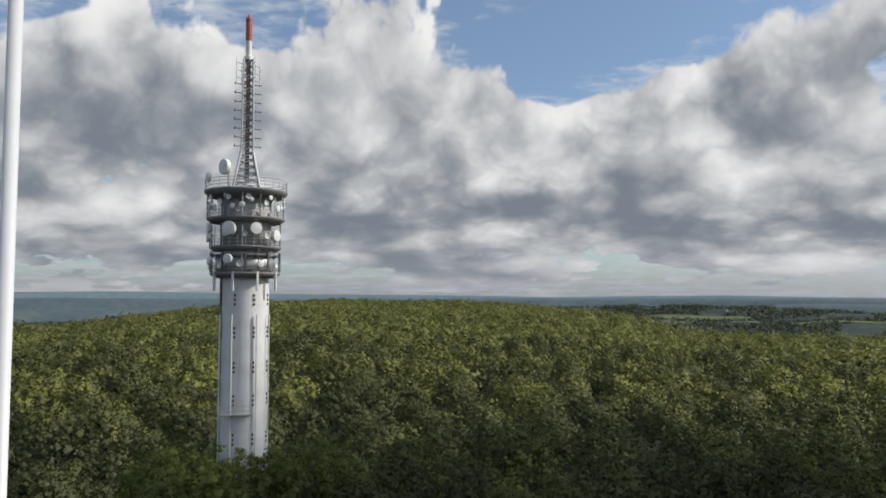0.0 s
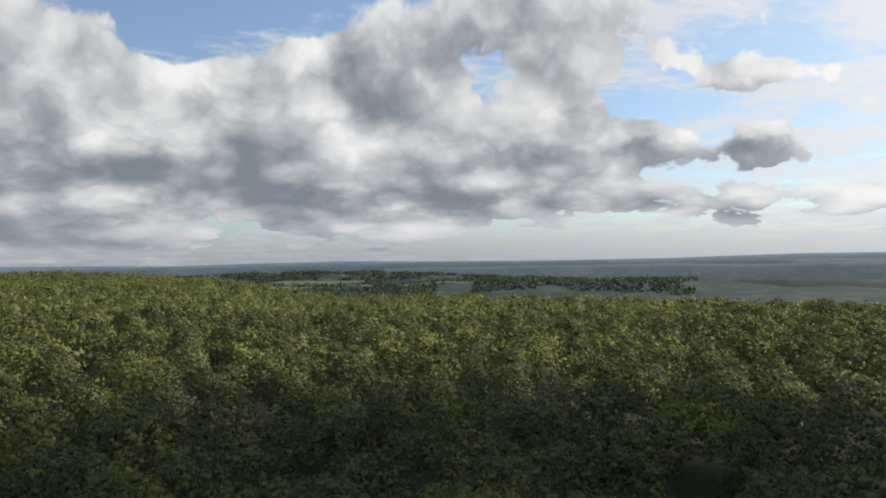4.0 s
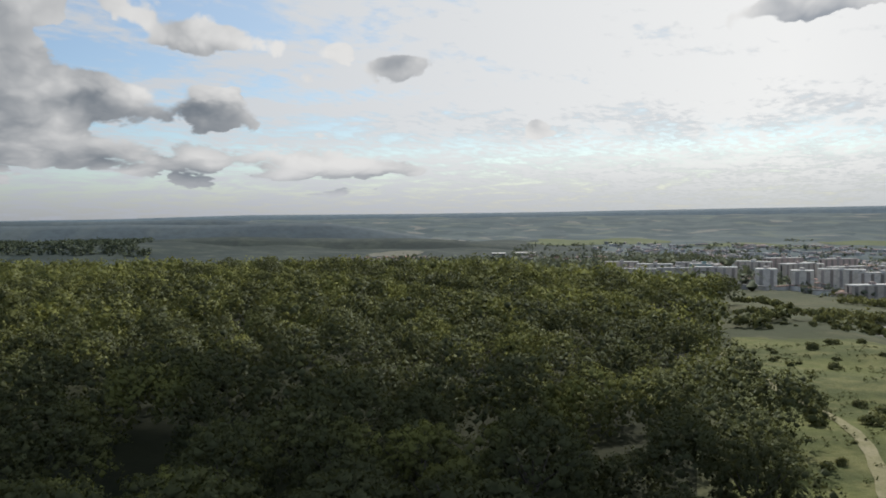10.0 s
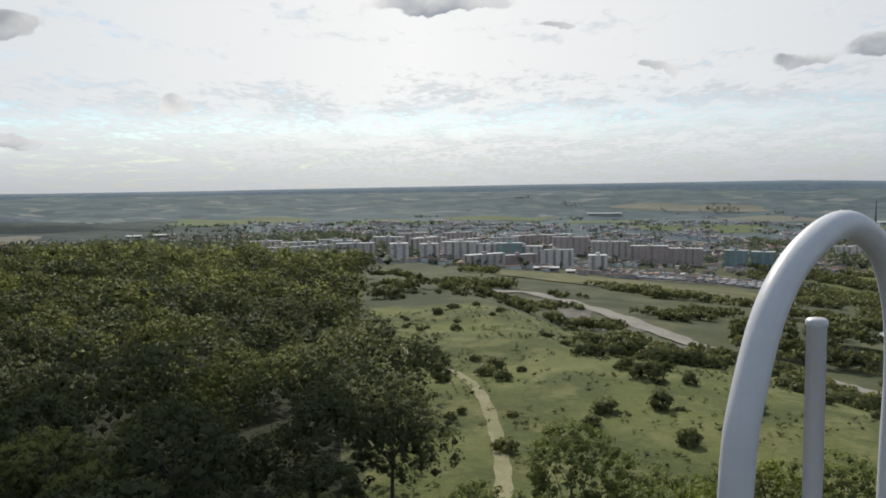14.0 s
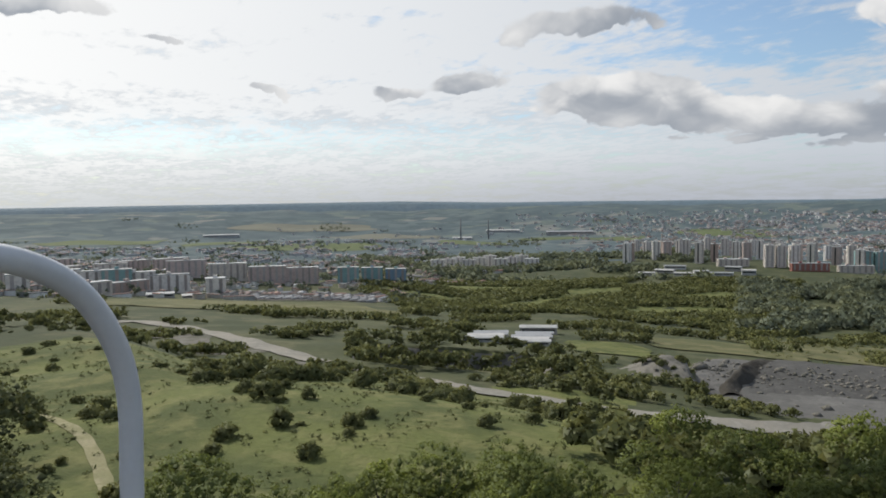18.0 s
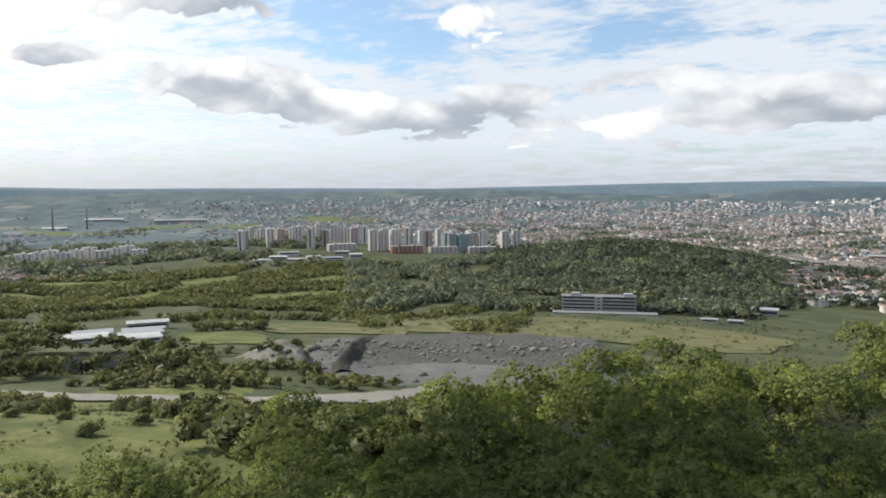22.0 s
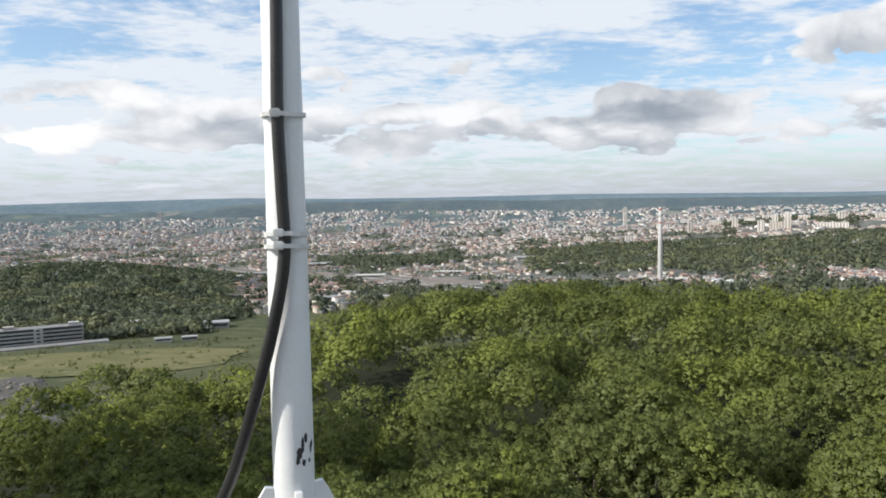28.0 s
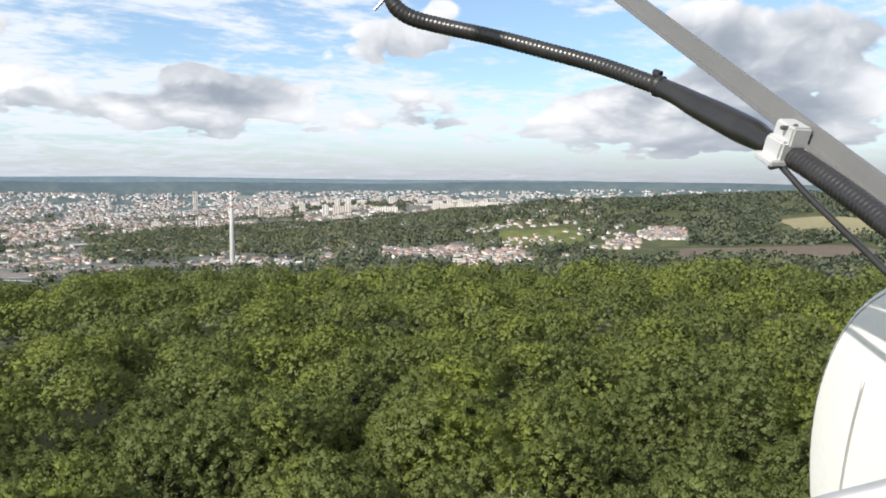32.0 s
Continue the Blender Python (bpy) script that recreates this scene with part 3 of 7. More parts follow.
def part(name, bm, material, parent, label="", smooth=False):
    ob = new(name, bm_mesh(name, bm, material, smooth))
    ob.parent = parent
    if label:
        ob["label"] = label
    return ob


def thing(name, label, category, group="", at=None, kind=""):
    ob = new(name)
    if at is not None:
        ob.matrix_world = at
    return tagged(ob, label, category, group, kind)


def box(bm, size, at=(0, 0, 0), turn=None, bevel=0.0):
    m = Matrix.Translation(at) @ (turn or Matrix()) @ Matrix.Diagonal((*size, 1))
    made = bmesh.ops.create_cube(bm, size=1, matrix=m)["verts"]
    if bevel:
        edges = {e for v in made for e in v.link_edges}
        bmesh.ops.bevel(bm, geom=list(edges), offset=bevel, segments=2, affect="EDGES")
    return bm


def rod(bm, a, b, r, r2=None, seg=8, caps=True):
    a, b = Vector(a), Vector(b)
    d = b - a
    m = Matrix.Translation((a + b) / 2) @ d.to_track_quat("Z", "Y").to_matrix().to_4x4()
    bmesh.ops.create_cone(bm, cap_ends=caps, segments=seg, radius1=r, radius2=r if r2 is None else r2, depth=d.length, matrix=m)
    return bm


def lathe(bm, profile, seg=48, at=(0, 0, 0), turn=None):
    """Turns a profile of (radius, height) round the vertical."""
    m = Matrix.Translation(at) @ (turn or Matrix())
    rings = []
    for r, z in profile:
        rings.append([bm.verts.new(m @ Vector((r * math.cos(2 * math.pi * k / seg), r * math.sin(2 * math.pi * k / seg), z))) for k in range(seg)])
    for lo, hi in zip(rings, rings[1:]):
        for k in range(seg):
            bm.faces.new((lo[k], lo[(k + 1) % seg], hi[(k + 1) % seg], hi[k]))
    bmesh.ops.remove_doubles(bm, verts=bm.verts, dist=1e-5)
    bmesh.ops.recalc_face_normals(bm, faces=bm.faces)
    return bm


def spline(points, steps=6):
    """Points along a smooth line through the given ones (tuples of any length)."""
    p = [np.array(q, float) for q in points]
    p = [2 * p[0] - p[1]] + p + [2 * p[-1] - p[-2]]
    out = []
    for a, b, c, d in zip(p, p[1:], p[2:], p[3:]):
        for k in range(steps):
            t = k / steps
            out.append(0.5 * (2 * b + (c - a) * t + (2 * a - 5 * b + 4 * c - d) * t * t + (3 * b - a - 3 * c + d) * t ** 3))
    return out + [p[-2]]


def hose(bm, points, radius, seg=16, steps=6, ridges=None):
    """A tube along points (x, y, z) or (x, y, z, radius); ridges: pitch and depth of its corrugation."""
    line = spline(points, steps)
    if ridges:
        fine, pitch, depth = [], *ridges
        walked = 0.0
        for a, b in zip(line, line[1:]):
            length = float(np.linalg.norm((b - a)[:3]))
            k = max(1, int(length / (pitch / 4)))
            for i in range(k):
                q = a + (b - a) * i / k
                fine.append((q, walked + length * i / k))
            walked += length
    else:
        fine = [(q, 0.0) for q in line]
    prev, normal = None, Vector((0.13, 0.27, 0.95)).normalized()
    for i, (q, s) in enumerate(fine):
        here = Vector(q[:3])
        nxt = Vector(fine[min(i + 1, len(fine) - 1)][0][:3]) - Vector(fine[max(i - 1, 0)][0][:3])
        nxt.normalize()
        normal = (normal - nxt * normal.dot(nxt)).normalized()
        side = nxt.cross(normal)
        r = (q[3] if len(q) > 3 else radius) + (ridges[1] * math.cos(2 * math.pi * s / ridges[0]) if ridges else 0.0)
        ring = [bm.verts.new(here + (normal * math.cos(2 * math.pi * k / seg) + side * math.sin(2 * math.pi * k / seg)) * r) for k in range(seg)]
        if prev:
            for k in range(seg):
                bm.faces.new((prev[k], prev[(k + 1) % seg], ring[(k + 1) % seg], ring[k]))
        else:
            bm.faces.new(ring[::-1])
        prev = ring
    bm.faces.new(prev)
    bmesh.ops.recalc_face_normals(bm, faces=bm.faces)
    return bm


# ---- the lie of the land, seen from the lookout ----
# bearing; radius and depth of the plateau's edge; of the foot of its slope; of the basin; depth of the valley beyond
LIE = np.array([
    (60, 800, 42, 1500, 105, 2000, 115, 105), (34, 900, 46, 1741, 98, 2328, 108, 98), (27, 1100, 36, 1886, 92, 2424, 101, 92),
    (20, 1350, 24.5, 2031, 86, 2521, 93, 86), (14, 1480, 24, 2155, 81, 2603, 87, 81), (7, 1500, 24, 2300, 75, 2700, 80, 75),
    (-3, 1250, 35.5, 1980, 89, 2500, 96, 87), (-6.5, 1020, 40.5, 1868, 94, 2430, 102, 91), (-10, 880, 49, 1756, 99, 2360, 107, 95),
    (-14, 760, 49, 1628, 104, 2280, 114, 100), (-23, 650, 48, 1430, 110, 2122, 120, 108), (-37, 520, 44, 1233, 111, 1903, 119, 117),
    (-50, 430, 40, 1050, 112, 1700, 118, 125), (-70, 400, 43, 874, 96, 1347, 107, 129), (-78, 350, 45, 803, 89, 1206, 103, 131),
    (-84, 330, 43, 750, 84, 1100, 100, 132), (-97, 140, 37, 420, 67, 1000, 108, 150), (-118, 120, 38, 270, 64, 1050, 145, 168),
    (-136, 90, 38, 240, 68, 900, 142, 165), (-156, 112, 37, 330, 86, 900, 145, 203), (-185, 160, 34, 460, 110, 1100, 165, 203),
    (-217, 178, 35, 480, 100, 1150, 158, 150), (-246, 200, 36, 540, 92, 1100, 122, 105),
], float)
# bearing, radius, half-width across and along in metres, height
HILLS = ((-158, 1480, 230, 320, 40), (-166, 1550, 200, 260, 20), (-140, 1800, 520, 420, 26), (-226, 2300, 500, 500, 55), (-240, 3000, 700, 600, 60),
         (-212, 3300, 500, 500, 45), (-110, 3000, 500, 250, 22), (-30, 2500, 600, 260, 40), (-47, 2900, 700, 300, 34), (-14, 3300, 900, 300, 50), (-133.2, 330, 18, 22, 10.5))


def smooth(t):
    t = np.clip(t, 0, 1)
    return t * t * (3 - 2 * t)


def wave(x, y, size, seed):
    """Soft rolling noise of about -1 to 1 out of crossed waves."""
    rng = np.random.RandomState(seed)
    total = 0
    for k in range(7):
        a, ph, s = rng.uniform(0, 2 * np.pi), rng.uniform(0, 2 * np.pi), rng.uniform(0.6, 1.8)
        total = total + np.sin((x * np.cos(a) + y * np.sin(a)) * 2 * np.pi * s / size + ph)
    return total / 3.7


def bearing(x, y):
    """Degrees to the left of +y, from 60 down to -300."""
    a = np.degrees(np.arctan2(-np.asarray(x, float), np.asarray(y, float)))
    return np.where(a > 60, a - 360, a)


def ground_z(x, y):
    """Height of the ground over the lookout's foot."""
    x, y = np.asarray(x, float), np.asarray(y, float)
    r, a = np.hypot(x, y), bearing(x, y)
    table = np.vstack([np.r_[-300, LIE[0, 1:]], LIE[::-1]])
    # the last stretch before the seam blends back into the first bearing
    er, ez, fr, fz, br, bz, vz = (np.interp(a, table[:, 0], table[:, k]) for k in range(1, 8))
    z = -34 + (34 - ez) * smooth(r / er)
    z = np.where(r > er, -ez - (fz - ez) * smooth((r - er) / (fr - er)) ** 0.9, z)
    z = np.where(r > fr, -fz - (bz - fz) * np.clip((r - fr) / (br - fr), 0, 1), z)
    z = np.where(r > br, -bz - (vz - bz) * smooth((r - br) / (2300 - br).clip(200)), z)
    far = smooth((r - 3300) / 1600)
    z = z * (1 - far) + far * (-32 + 14 * wave(x, y, 2600, 3))
    for ha, hr, across, along, high in HILLS:
        hx, hy = way(ha, hr)
        ux, uy = way(ha)
        dv, du = (x - hx) * ux + (y - hy) * uy, -(x - hx) * uy + (y - hy) * ux
        z = z + high * np.exp(-(du / across) ** 2 - (dv / along) ** 2)
    z = z + wave(x, y, 420, 5) * 5 * smooth((r - 250) / 900) + wave(x, y, 60, 6) * 0.5 * smooth((r - 20) / 60)
    # the quarry: a levelled floor with a rubble bank behind it
    inside, cut, floor = quarry(x, y)
    z = z * (1 - inside) + floor * inside
    rough = inside * 0.14 + np.exp(-(((a + 133.5) / 4) ** 2 + ((r - 330) / 26) ** 2))
    return z + EYE - cut + rough * (1.0 * wave(x, y, 17, 9) + 0.8 * wave(x, y, 8, 10))


def quarry(x, y):
    """How far a place lies in the quarry (0 to 1), the depth of the older working beside it, and the level of the floor."""
    a, r = bearing(x, y), np.hypot(x, y)
    u, v = (a + 146.5) / 12.5, (r - 348.0) / 66.0
    edge = np.sqrt(u ** 4 + v ** 4) ** 0.5 + 0.05 * np.sin(a * 1.3) + 0.04 * np.sin(r * 0.11)
    inside = smooth((1.0 - edge) / 0.12)
    back = 358 + 3 * np.sin(a * 0.9) + np.where(a > -138.3, -18, 0)
    floor = -83.5 + 3.4 * smooth((r - back) / 40)
    u2, v2 = (a + 117.0) / 8.0, (r - 345.0) / 45.0
    cut = 13.0 * smooth((1.0 - np.sqrt(u2 ** 4 + v2 ** 4) ** 0.5) / 0.3)
    return inside, cut, floor


def sheet(name, az0, az1, radii, step, materials, lift=0.0, choose=None):
    """A sheet draped over the land between two bearings."""
    azs = np.linspace(az0, az1, max(2, int(abs(az1 - az0) / step)) + 1)
    rr, aa = np.meshgrid(np.asarray(radii, float), azs, indexing="ij")
    x, y = -np.sin(np.radians(aa)) * rr, np.cos(np.radians(aa)) * rr
    z = ground_z(x, y) + lift
    n, m = rr.shape
    idx = np.arange(n * m).reshape(n, m)
    faces = np.stack([idx[:-1, :-1], idx[:-1, 1:], idx[1:, 1:], idx[1:, :-1]], -1).reshape(-1, 4)[:, ::-1]
    pick = None
    if choose:
        pick = choose(((x[:-1, :-1] + x[1:, 1:]) / 2).ravel(), ((y[:-1, :-1] + y[1:, 1:]) / 2).ravel())
    return raw_mesh(name, np.stack([x, y, z], -1).reshape(-1, 3), faces, materials, pick, True)


def ground_kind(x, y):
    """0 scrub, 1 meadow, 2 quarry floor, 3 quarry face, 4 far country, 5 town, 6 floor of the wood, 7 wooded slopes, 8 quarry slope."""
    a, r = bearing(x, y), np.hypot(x, y)
    w = wave(x, y, 90, 8)
    kind = np.zeros(len(x), int)
    kind[(a < -82 - w) & (a > -131 + w) & (r > 60 + 4 * w) & (r < 262 + 22 * w)] = 1
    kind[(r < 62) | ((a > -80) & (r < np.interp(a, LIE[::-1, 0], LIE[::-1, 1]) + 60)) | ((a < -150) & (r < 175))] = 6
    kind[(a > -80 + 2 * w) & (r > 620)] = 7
    kind[(r > 1330) & (a < -150 + 3 * w) & (a > -218 + 3 * w)] = 5
    inside, depth, floor = quarry(x, y)
    e = 1.5
    slope = np.hypot(ground_z(x + e, y) - ground_z(x - e, y), ground_z(x, y + e) - ground_z(x, y - e)) / (2 * e)
    kind[inside > 0.5] = 2
    kind[(np.hypot(a + 133.0, (r - 330) / 5.6) < 3.6 + w)] = 3
    kind[((depth > 0.8) | (inside > 0.1)) & (slope > 0.42)] = 3
    kind[(a > -130) & (a < -100) & (depth > 5) & (slope < 0.42)] = 0
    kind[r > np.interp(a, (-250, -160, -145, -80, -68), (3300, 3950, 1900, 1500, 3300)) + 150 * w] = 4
    kind[(kind == 2) & (a < -138.4 - 0.02 * (r - 340)) & (r > 346 + 3 * w)] = 8
    return kind


radii = np.concatenate([np.arange(0.5, 60, 6), np.arange(60, 520, 3.0), np.geomspace(520, 4960, 130)])
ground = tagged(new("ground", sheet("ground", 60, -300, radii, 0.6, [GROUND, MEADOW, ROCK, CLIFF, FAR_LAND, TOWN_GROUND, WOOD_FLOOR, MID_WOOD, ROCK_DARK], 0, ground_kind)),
                "rolling heath, meadow and quarry ground below the lookout", "ground", kind="structure")


# the far skyline: bearing and elevation, in degrees
SKYLINE = np.array([(60, 0.2), (37, 0.29), (30, 0.34), (25, 0.27), (17, 0.14), (6, 0.05), (-2, -0.08), (-9, 0.0), (-14, 0.03), (-20, -0.09), (-30, -0.2), (-38, -0.18),
                    (-47, 0.0), (-60, -0.07), (-71, -0.06), (-84, 0.03), (-100, 0.1), (-113, 0.15), (-121, -0.04), (-136, -0.08), (-145, -0.18), (-151, -0.08), (-158, 0.04),
                    (-166, 0.17), (-171, 0.2), (-178, 0.03), (-185, 0.03), (-195, 0.13), (-205, 0.03), (-212, -0.04), (-228, -0.04), (-232, -0.22), (-235, -0.42),
                    (-248, -0.5), (-300, 0.2)])


def ridge(name, label, r, thick, az0, az1, el0, swing, seed, mat=FAR_WOOD):
    """A far wooded ridge, some kilometres off, as a rounded bank of land."""
    azs = np.arange(az0, az1 - 0.01, -0.4)
    rng = np.random.RandomState(seed)
    base = np.interp(azs, SKYLINE[::-1, 0], SKYLINE[::-1, 1]) if el0 is None else el0
    prof = base + swing * sum(np.sin(np.radians(azs) * k + rng.uniform(0, 6.3)) / (1 + 0.12 * k) for k in (3, 5, 8, 13, 21, 34)) / 3
    verts = []
    for dr, k in ((-thick, 0.0), (-thick * 0.55, 0.55), (-thick * 0.2, 0.92), (0, 1.0), (thick * 0.25, 0.9)):
        rr = r + dr
        top = EYE + np.tan(np.radians(prof)) * r
        base = EYE - 240.0
        ends = smooth(np.minimum(azs - azs.min(), azs.max() - azs) / 14.0) if az0 - az1 < 350 else 1.0
        top = base + 90 + (top - base - 90) * ends
        z = base + (top - base) * k
        verts.append(np.stack([-np.sin(np.radians(azs)) * rr, np.cos(np.radians(azs)) * rr, z], -1))
    verts = np.array(verts)
    n, m = verts.shape[:2]
    idx = np.arange(n * m).reshape(n, m)
    faces = np.stack([idx[:-1, :-1], idx[:-1, 1:], idx[1:, 1:], idx[1:, :-1]], -1).reshape(-1, 4)[:, ::-1]
    return tagged(new(name, raw_mesh(name, verts.reshape(-1, 3), faces, [mat], None, True)), label, "hills", kind="structure")


ridge("backdrop_ridge", "wooded ridge on the far horizon, coloured blue-green for haze", 4880, 500, 60, -300, None, 0.03, 4)
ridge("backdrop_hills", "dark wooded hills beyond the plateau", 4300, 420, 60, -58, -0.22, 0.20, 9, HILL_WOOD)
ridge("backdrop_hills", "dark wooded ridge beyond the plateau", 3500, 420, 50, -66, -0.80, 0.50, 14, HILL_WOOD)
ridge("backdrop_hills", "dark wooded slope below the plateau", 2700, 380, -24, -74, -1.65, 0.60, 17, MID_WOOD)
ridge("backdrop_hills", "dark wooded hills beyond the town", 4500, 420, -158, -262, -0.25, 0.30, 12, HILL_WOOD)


def patch(name, label, mat, az, r, daz, dr, lift=1.2, category="field", seed=1):
    """A field with a rounded, uneven outline, draped over the land."""
    rng = np.random.RandomState(seed)
    rings, spokes = 7, 28
    verts, ph = [], rng.uniform(0, 6.3, 3)
    for i in range(rings + 1):
        for k in range(spokes):
            t = 2 * np.pi * k / spokes
            q = (abs(np.cos(t)) ** 4 + abs(np.sin(t)) ** 4) ** -0.25 * (1 + 0.10 * np.sin(2 * t + ph[0]) + 0.07 * np.sin(5 * t + ph[1]))
            a, rr = az + daz * q * np.cos(t) * i / rings, r + dr * q * np.sin(t) * i / rings
            x, y = way(a, rr)
            verts.append((x, y, float(ground_z(x, y)) + lift))
    faces = [(i * spokes + k, (i + 1) * spokes + k, (i + 1) * spokes + (k + 1) % spokes, i * spokes + (k + 1) % spokes)
             for i in range(rings) for k in range(spokes)]
    ob = new(name, raw_mesh(name, verts, faces, [mat], None, True))
    bm = bmesh.new()
    bm.from_mesh(ob.data)
    bmesh.ops.remove_doubles(bm, verts=bm.verts, dist=1e-4)
    bmesh.ops.recalc_face_normals(bm, faces=bm.faces)
    if sum(f.normal.z for f in bm.faces) < 0:
        bmesh.ops.reverse_faces(bm, faces=bm.faces)
    bm.to_mesh(ob.data)
    bm.free()
    return tagged(ob, label, category, kind="structure")


def lane(name, label, mat, points, width, lift=0.25, category="road", steps=10):
    """A road or path through (bearing, radius) points, draped over the land."""
    line = [Vector((*way(a, r), 0)) for a, r in spline(points, steps)]
    verts = []
    for i, p in enumerate(line):
        d = (line[min(i + 1, len(line) - 1)] - line[max(i - 1, 0)]).normalized()
        side = Vector((-d.y, d.x, 0)) * width / 2 * (1 + 0.12 * math.sin(i * 1.7))
        for q in (p + side, p, p - side):
            verts.append((q.x, q.y, float(ground_z(q.x, q.y)) + lift))
    faces = [(3 * i + k, 3 * i + k + 1, 3 * i + k + 4, 3 * i + k + 3) for i in range(len(line) - 1) for k in (0, 1)]
    bm = bmesh.new()
    bm.from_mesh(raw_mesh("lane", verts, faces, []))
    bmesh.ops.recalc_face_normals(bm, faces=bm.faces)
    if sum(f.normal.z for f in bm.faces) < 0:
        bmesh.ops.reverse_faces(bm, faces=bm.faces)
    return tagged(new(name, bm_mesh(name, bm, mat, True)), label, category, kind="structure")


for az, r, daz, dr in ((-92.5, 430, 3.2, 34), (-99.5, 345, 3.4, 26), (-104.5, 282, 3.4, 14), (-97.5, 395, 1.6, 22)):
    patch("bare_ground", "bare stony ground beside the quarry road", SCREE, az, r, daz, dr, 0.25, "ground", seed=int(r))
lane("quarry_road", "pale gravel road along the quarry's rim", TRACK, [(-84, 545), (-90.3, 530), (-95.4, 490), (-101.2, 382), (-105.9, 313), (-110.3, 273), (-114.6, 261), (-118.9, 250), (-128.8, 238), (-136, 242), (-143, 262), (-146, 285)], 12.0, 0.5)
lane("footpath", "worn grassy path across the meadow", PATH, [(-91, 66), (-92.2, 85), (-92, 105), (-90.7, 133), (-88.1, 159), (-84.6, 184), (-79.6, 262)], 2.2, 0.12, "path")
def quarry_bank():
    """A dark bank of spoil between the quarry's upper bench and its lower yard."""
    rg = np.random.RandomState(8)
    verts, cols = [], 22
    for i in range(cols):
        t = i / (cols - 1)
        a, r = -137.2 - 2.3 * t ** 1.6 + 0.16 * math.sin(9 * t), 338 + 62 * t
        for k, (off, up) in enumerate(((-3.5, -0.6), (-1.9, 1.2), (-1.0, 2.7), (0.4, 3.3), (2.6, 2.0), (6.5, -0.8))):
            s = off + rg.uniform(-0.5, 0.5)
            x, y = way(a - math.degrees(s / r), r + rg.uniform(-0.4, 0.4))
            verts.append((x, y, float(ground_z(x, y)) + (up + rg.uniform(-0.4, 0.4)) * math.sin(math.pi * min(1, 0.12 + 0.8 * t)) + 0.1))
    faces = [(6 * i + k, 6 * i + k + 1, 6 * i + k + 7, 6 * i + k + 6) for i in range(cols - 1) for k in range(5)]
    bm = bmesh.new()
    bm.from_mesh(raw_mesh("bank", verts, faces, []))
    bmesh.ops.recalc_face_normals(bm, faces=bm.faces)
    if sum(f.normal.z for f in bm.faces) < 0:
        bmesh.ops.reverse_faces(bm, faces=bm.faces)
    return tagged(new("quarry_bank", bm_mesh("quarry_bank", bm, SPOIL, True)), "dark bank of spoil in the quarry", "bank", kind="structure")


quarry_bank()
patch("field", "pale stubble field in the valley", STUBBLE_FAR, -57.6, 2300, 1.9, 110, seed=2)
patch("field", "bright green crop field beyond the estate", CROP, -73, 3150, 5.0, 260, seed=3)
patch("field", "green crop field beyond the estate", CROP, -84, 2900, 4.5, 150, seed=4)
patch("field", "green crop field on the plain", CROP, -106, 2700, 5, 140, seed=5)
patch("field", "pale field far on the plain", STUBBLE, -18, 1500, 4.0, 40, seed=6)
patch("field", "green field beyond the forest", CROP, -21, 1700, 3.5, 60, seed=7)
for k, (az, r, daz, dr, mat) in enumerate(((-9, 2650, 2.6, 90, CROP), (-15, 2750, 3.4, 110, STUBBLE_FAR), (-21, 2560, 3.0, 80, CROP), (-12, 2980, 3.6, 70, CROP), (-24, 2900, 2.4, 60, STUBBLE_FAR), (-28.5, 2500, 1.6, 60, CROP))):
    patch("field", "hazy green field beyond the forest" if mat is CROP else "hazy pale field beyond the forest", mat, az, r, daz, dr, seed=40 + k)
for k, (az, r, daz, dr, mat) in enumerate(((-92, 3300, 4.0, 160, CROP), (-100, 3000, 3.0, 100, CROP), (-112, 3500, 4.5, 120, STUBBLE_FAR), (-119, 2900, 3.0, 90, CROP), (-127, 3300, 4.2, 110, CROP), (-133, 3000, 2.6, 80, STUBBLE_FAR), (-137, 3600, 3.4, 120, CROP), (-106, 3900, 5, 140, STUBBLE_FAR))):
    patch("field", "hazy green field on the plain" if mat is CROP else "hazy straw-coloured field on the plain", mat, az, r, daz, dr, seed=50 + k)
patch("field", "mown green field beside the sheds", MEADOW, -128.9, 455, 3.2, 34, 0.6, seed=8)
patch("field", "dry olive grass below the estate", DRY, -102, 745, 10, 95, 0.8, seed=9)
patch("field", "dry brown grass beyond the quarry", DRY, -137, 530, 6, 40, 0.7, seed=10)
patch("field", "dry yellow-green grass before the office block", DRY, -154, 600, 15, 95, 0.6, seed=11)
patch("field", "yellow-green sloping field on the hillside", MEADOW, -224.8, 1690, 2.9, 135, 1.5, seed=12)
patch("field", "yellow meadow on the hillside", STUBBLE, -226.3, 2000, 1.2, 45, 1.5, seed=13)
patch("field", "brown ploughed field on the far slope", PLOUGH, -241, 1430, 6.5, 85, 1.5, seed=14)
patch("field", "pale field above the ploughed land", STUBBLE, -246, 1960, 4.5, 180, 1.5, seed=15)
patch("field", "stony clearing on the far wooded slope", STUBBLE, -234, 2500, 1.2, 50, 1.5, seed=16)
# the middle of the railway yard: bearing, radius
YARD_LINE = ((-168.5, 2290), (-171, 2160), (-174, 2010), (-179, 1790), (-184, 1590), (-189, 1440))
lane("rail_yard", "brown ballast of a wide railway yard", YARD, [(a, r) for a, r in YARD_LINE], 230, 0.9, "railway", 6)
patch("field", "rough grass between the young woods", MEADOW, -126, 1080, 14, 230, 0.5, seed=19)
patch("field", "green clearing beside the quarry road", CROP, -113, 620, 3.0, 25, 0.6, seed=18)


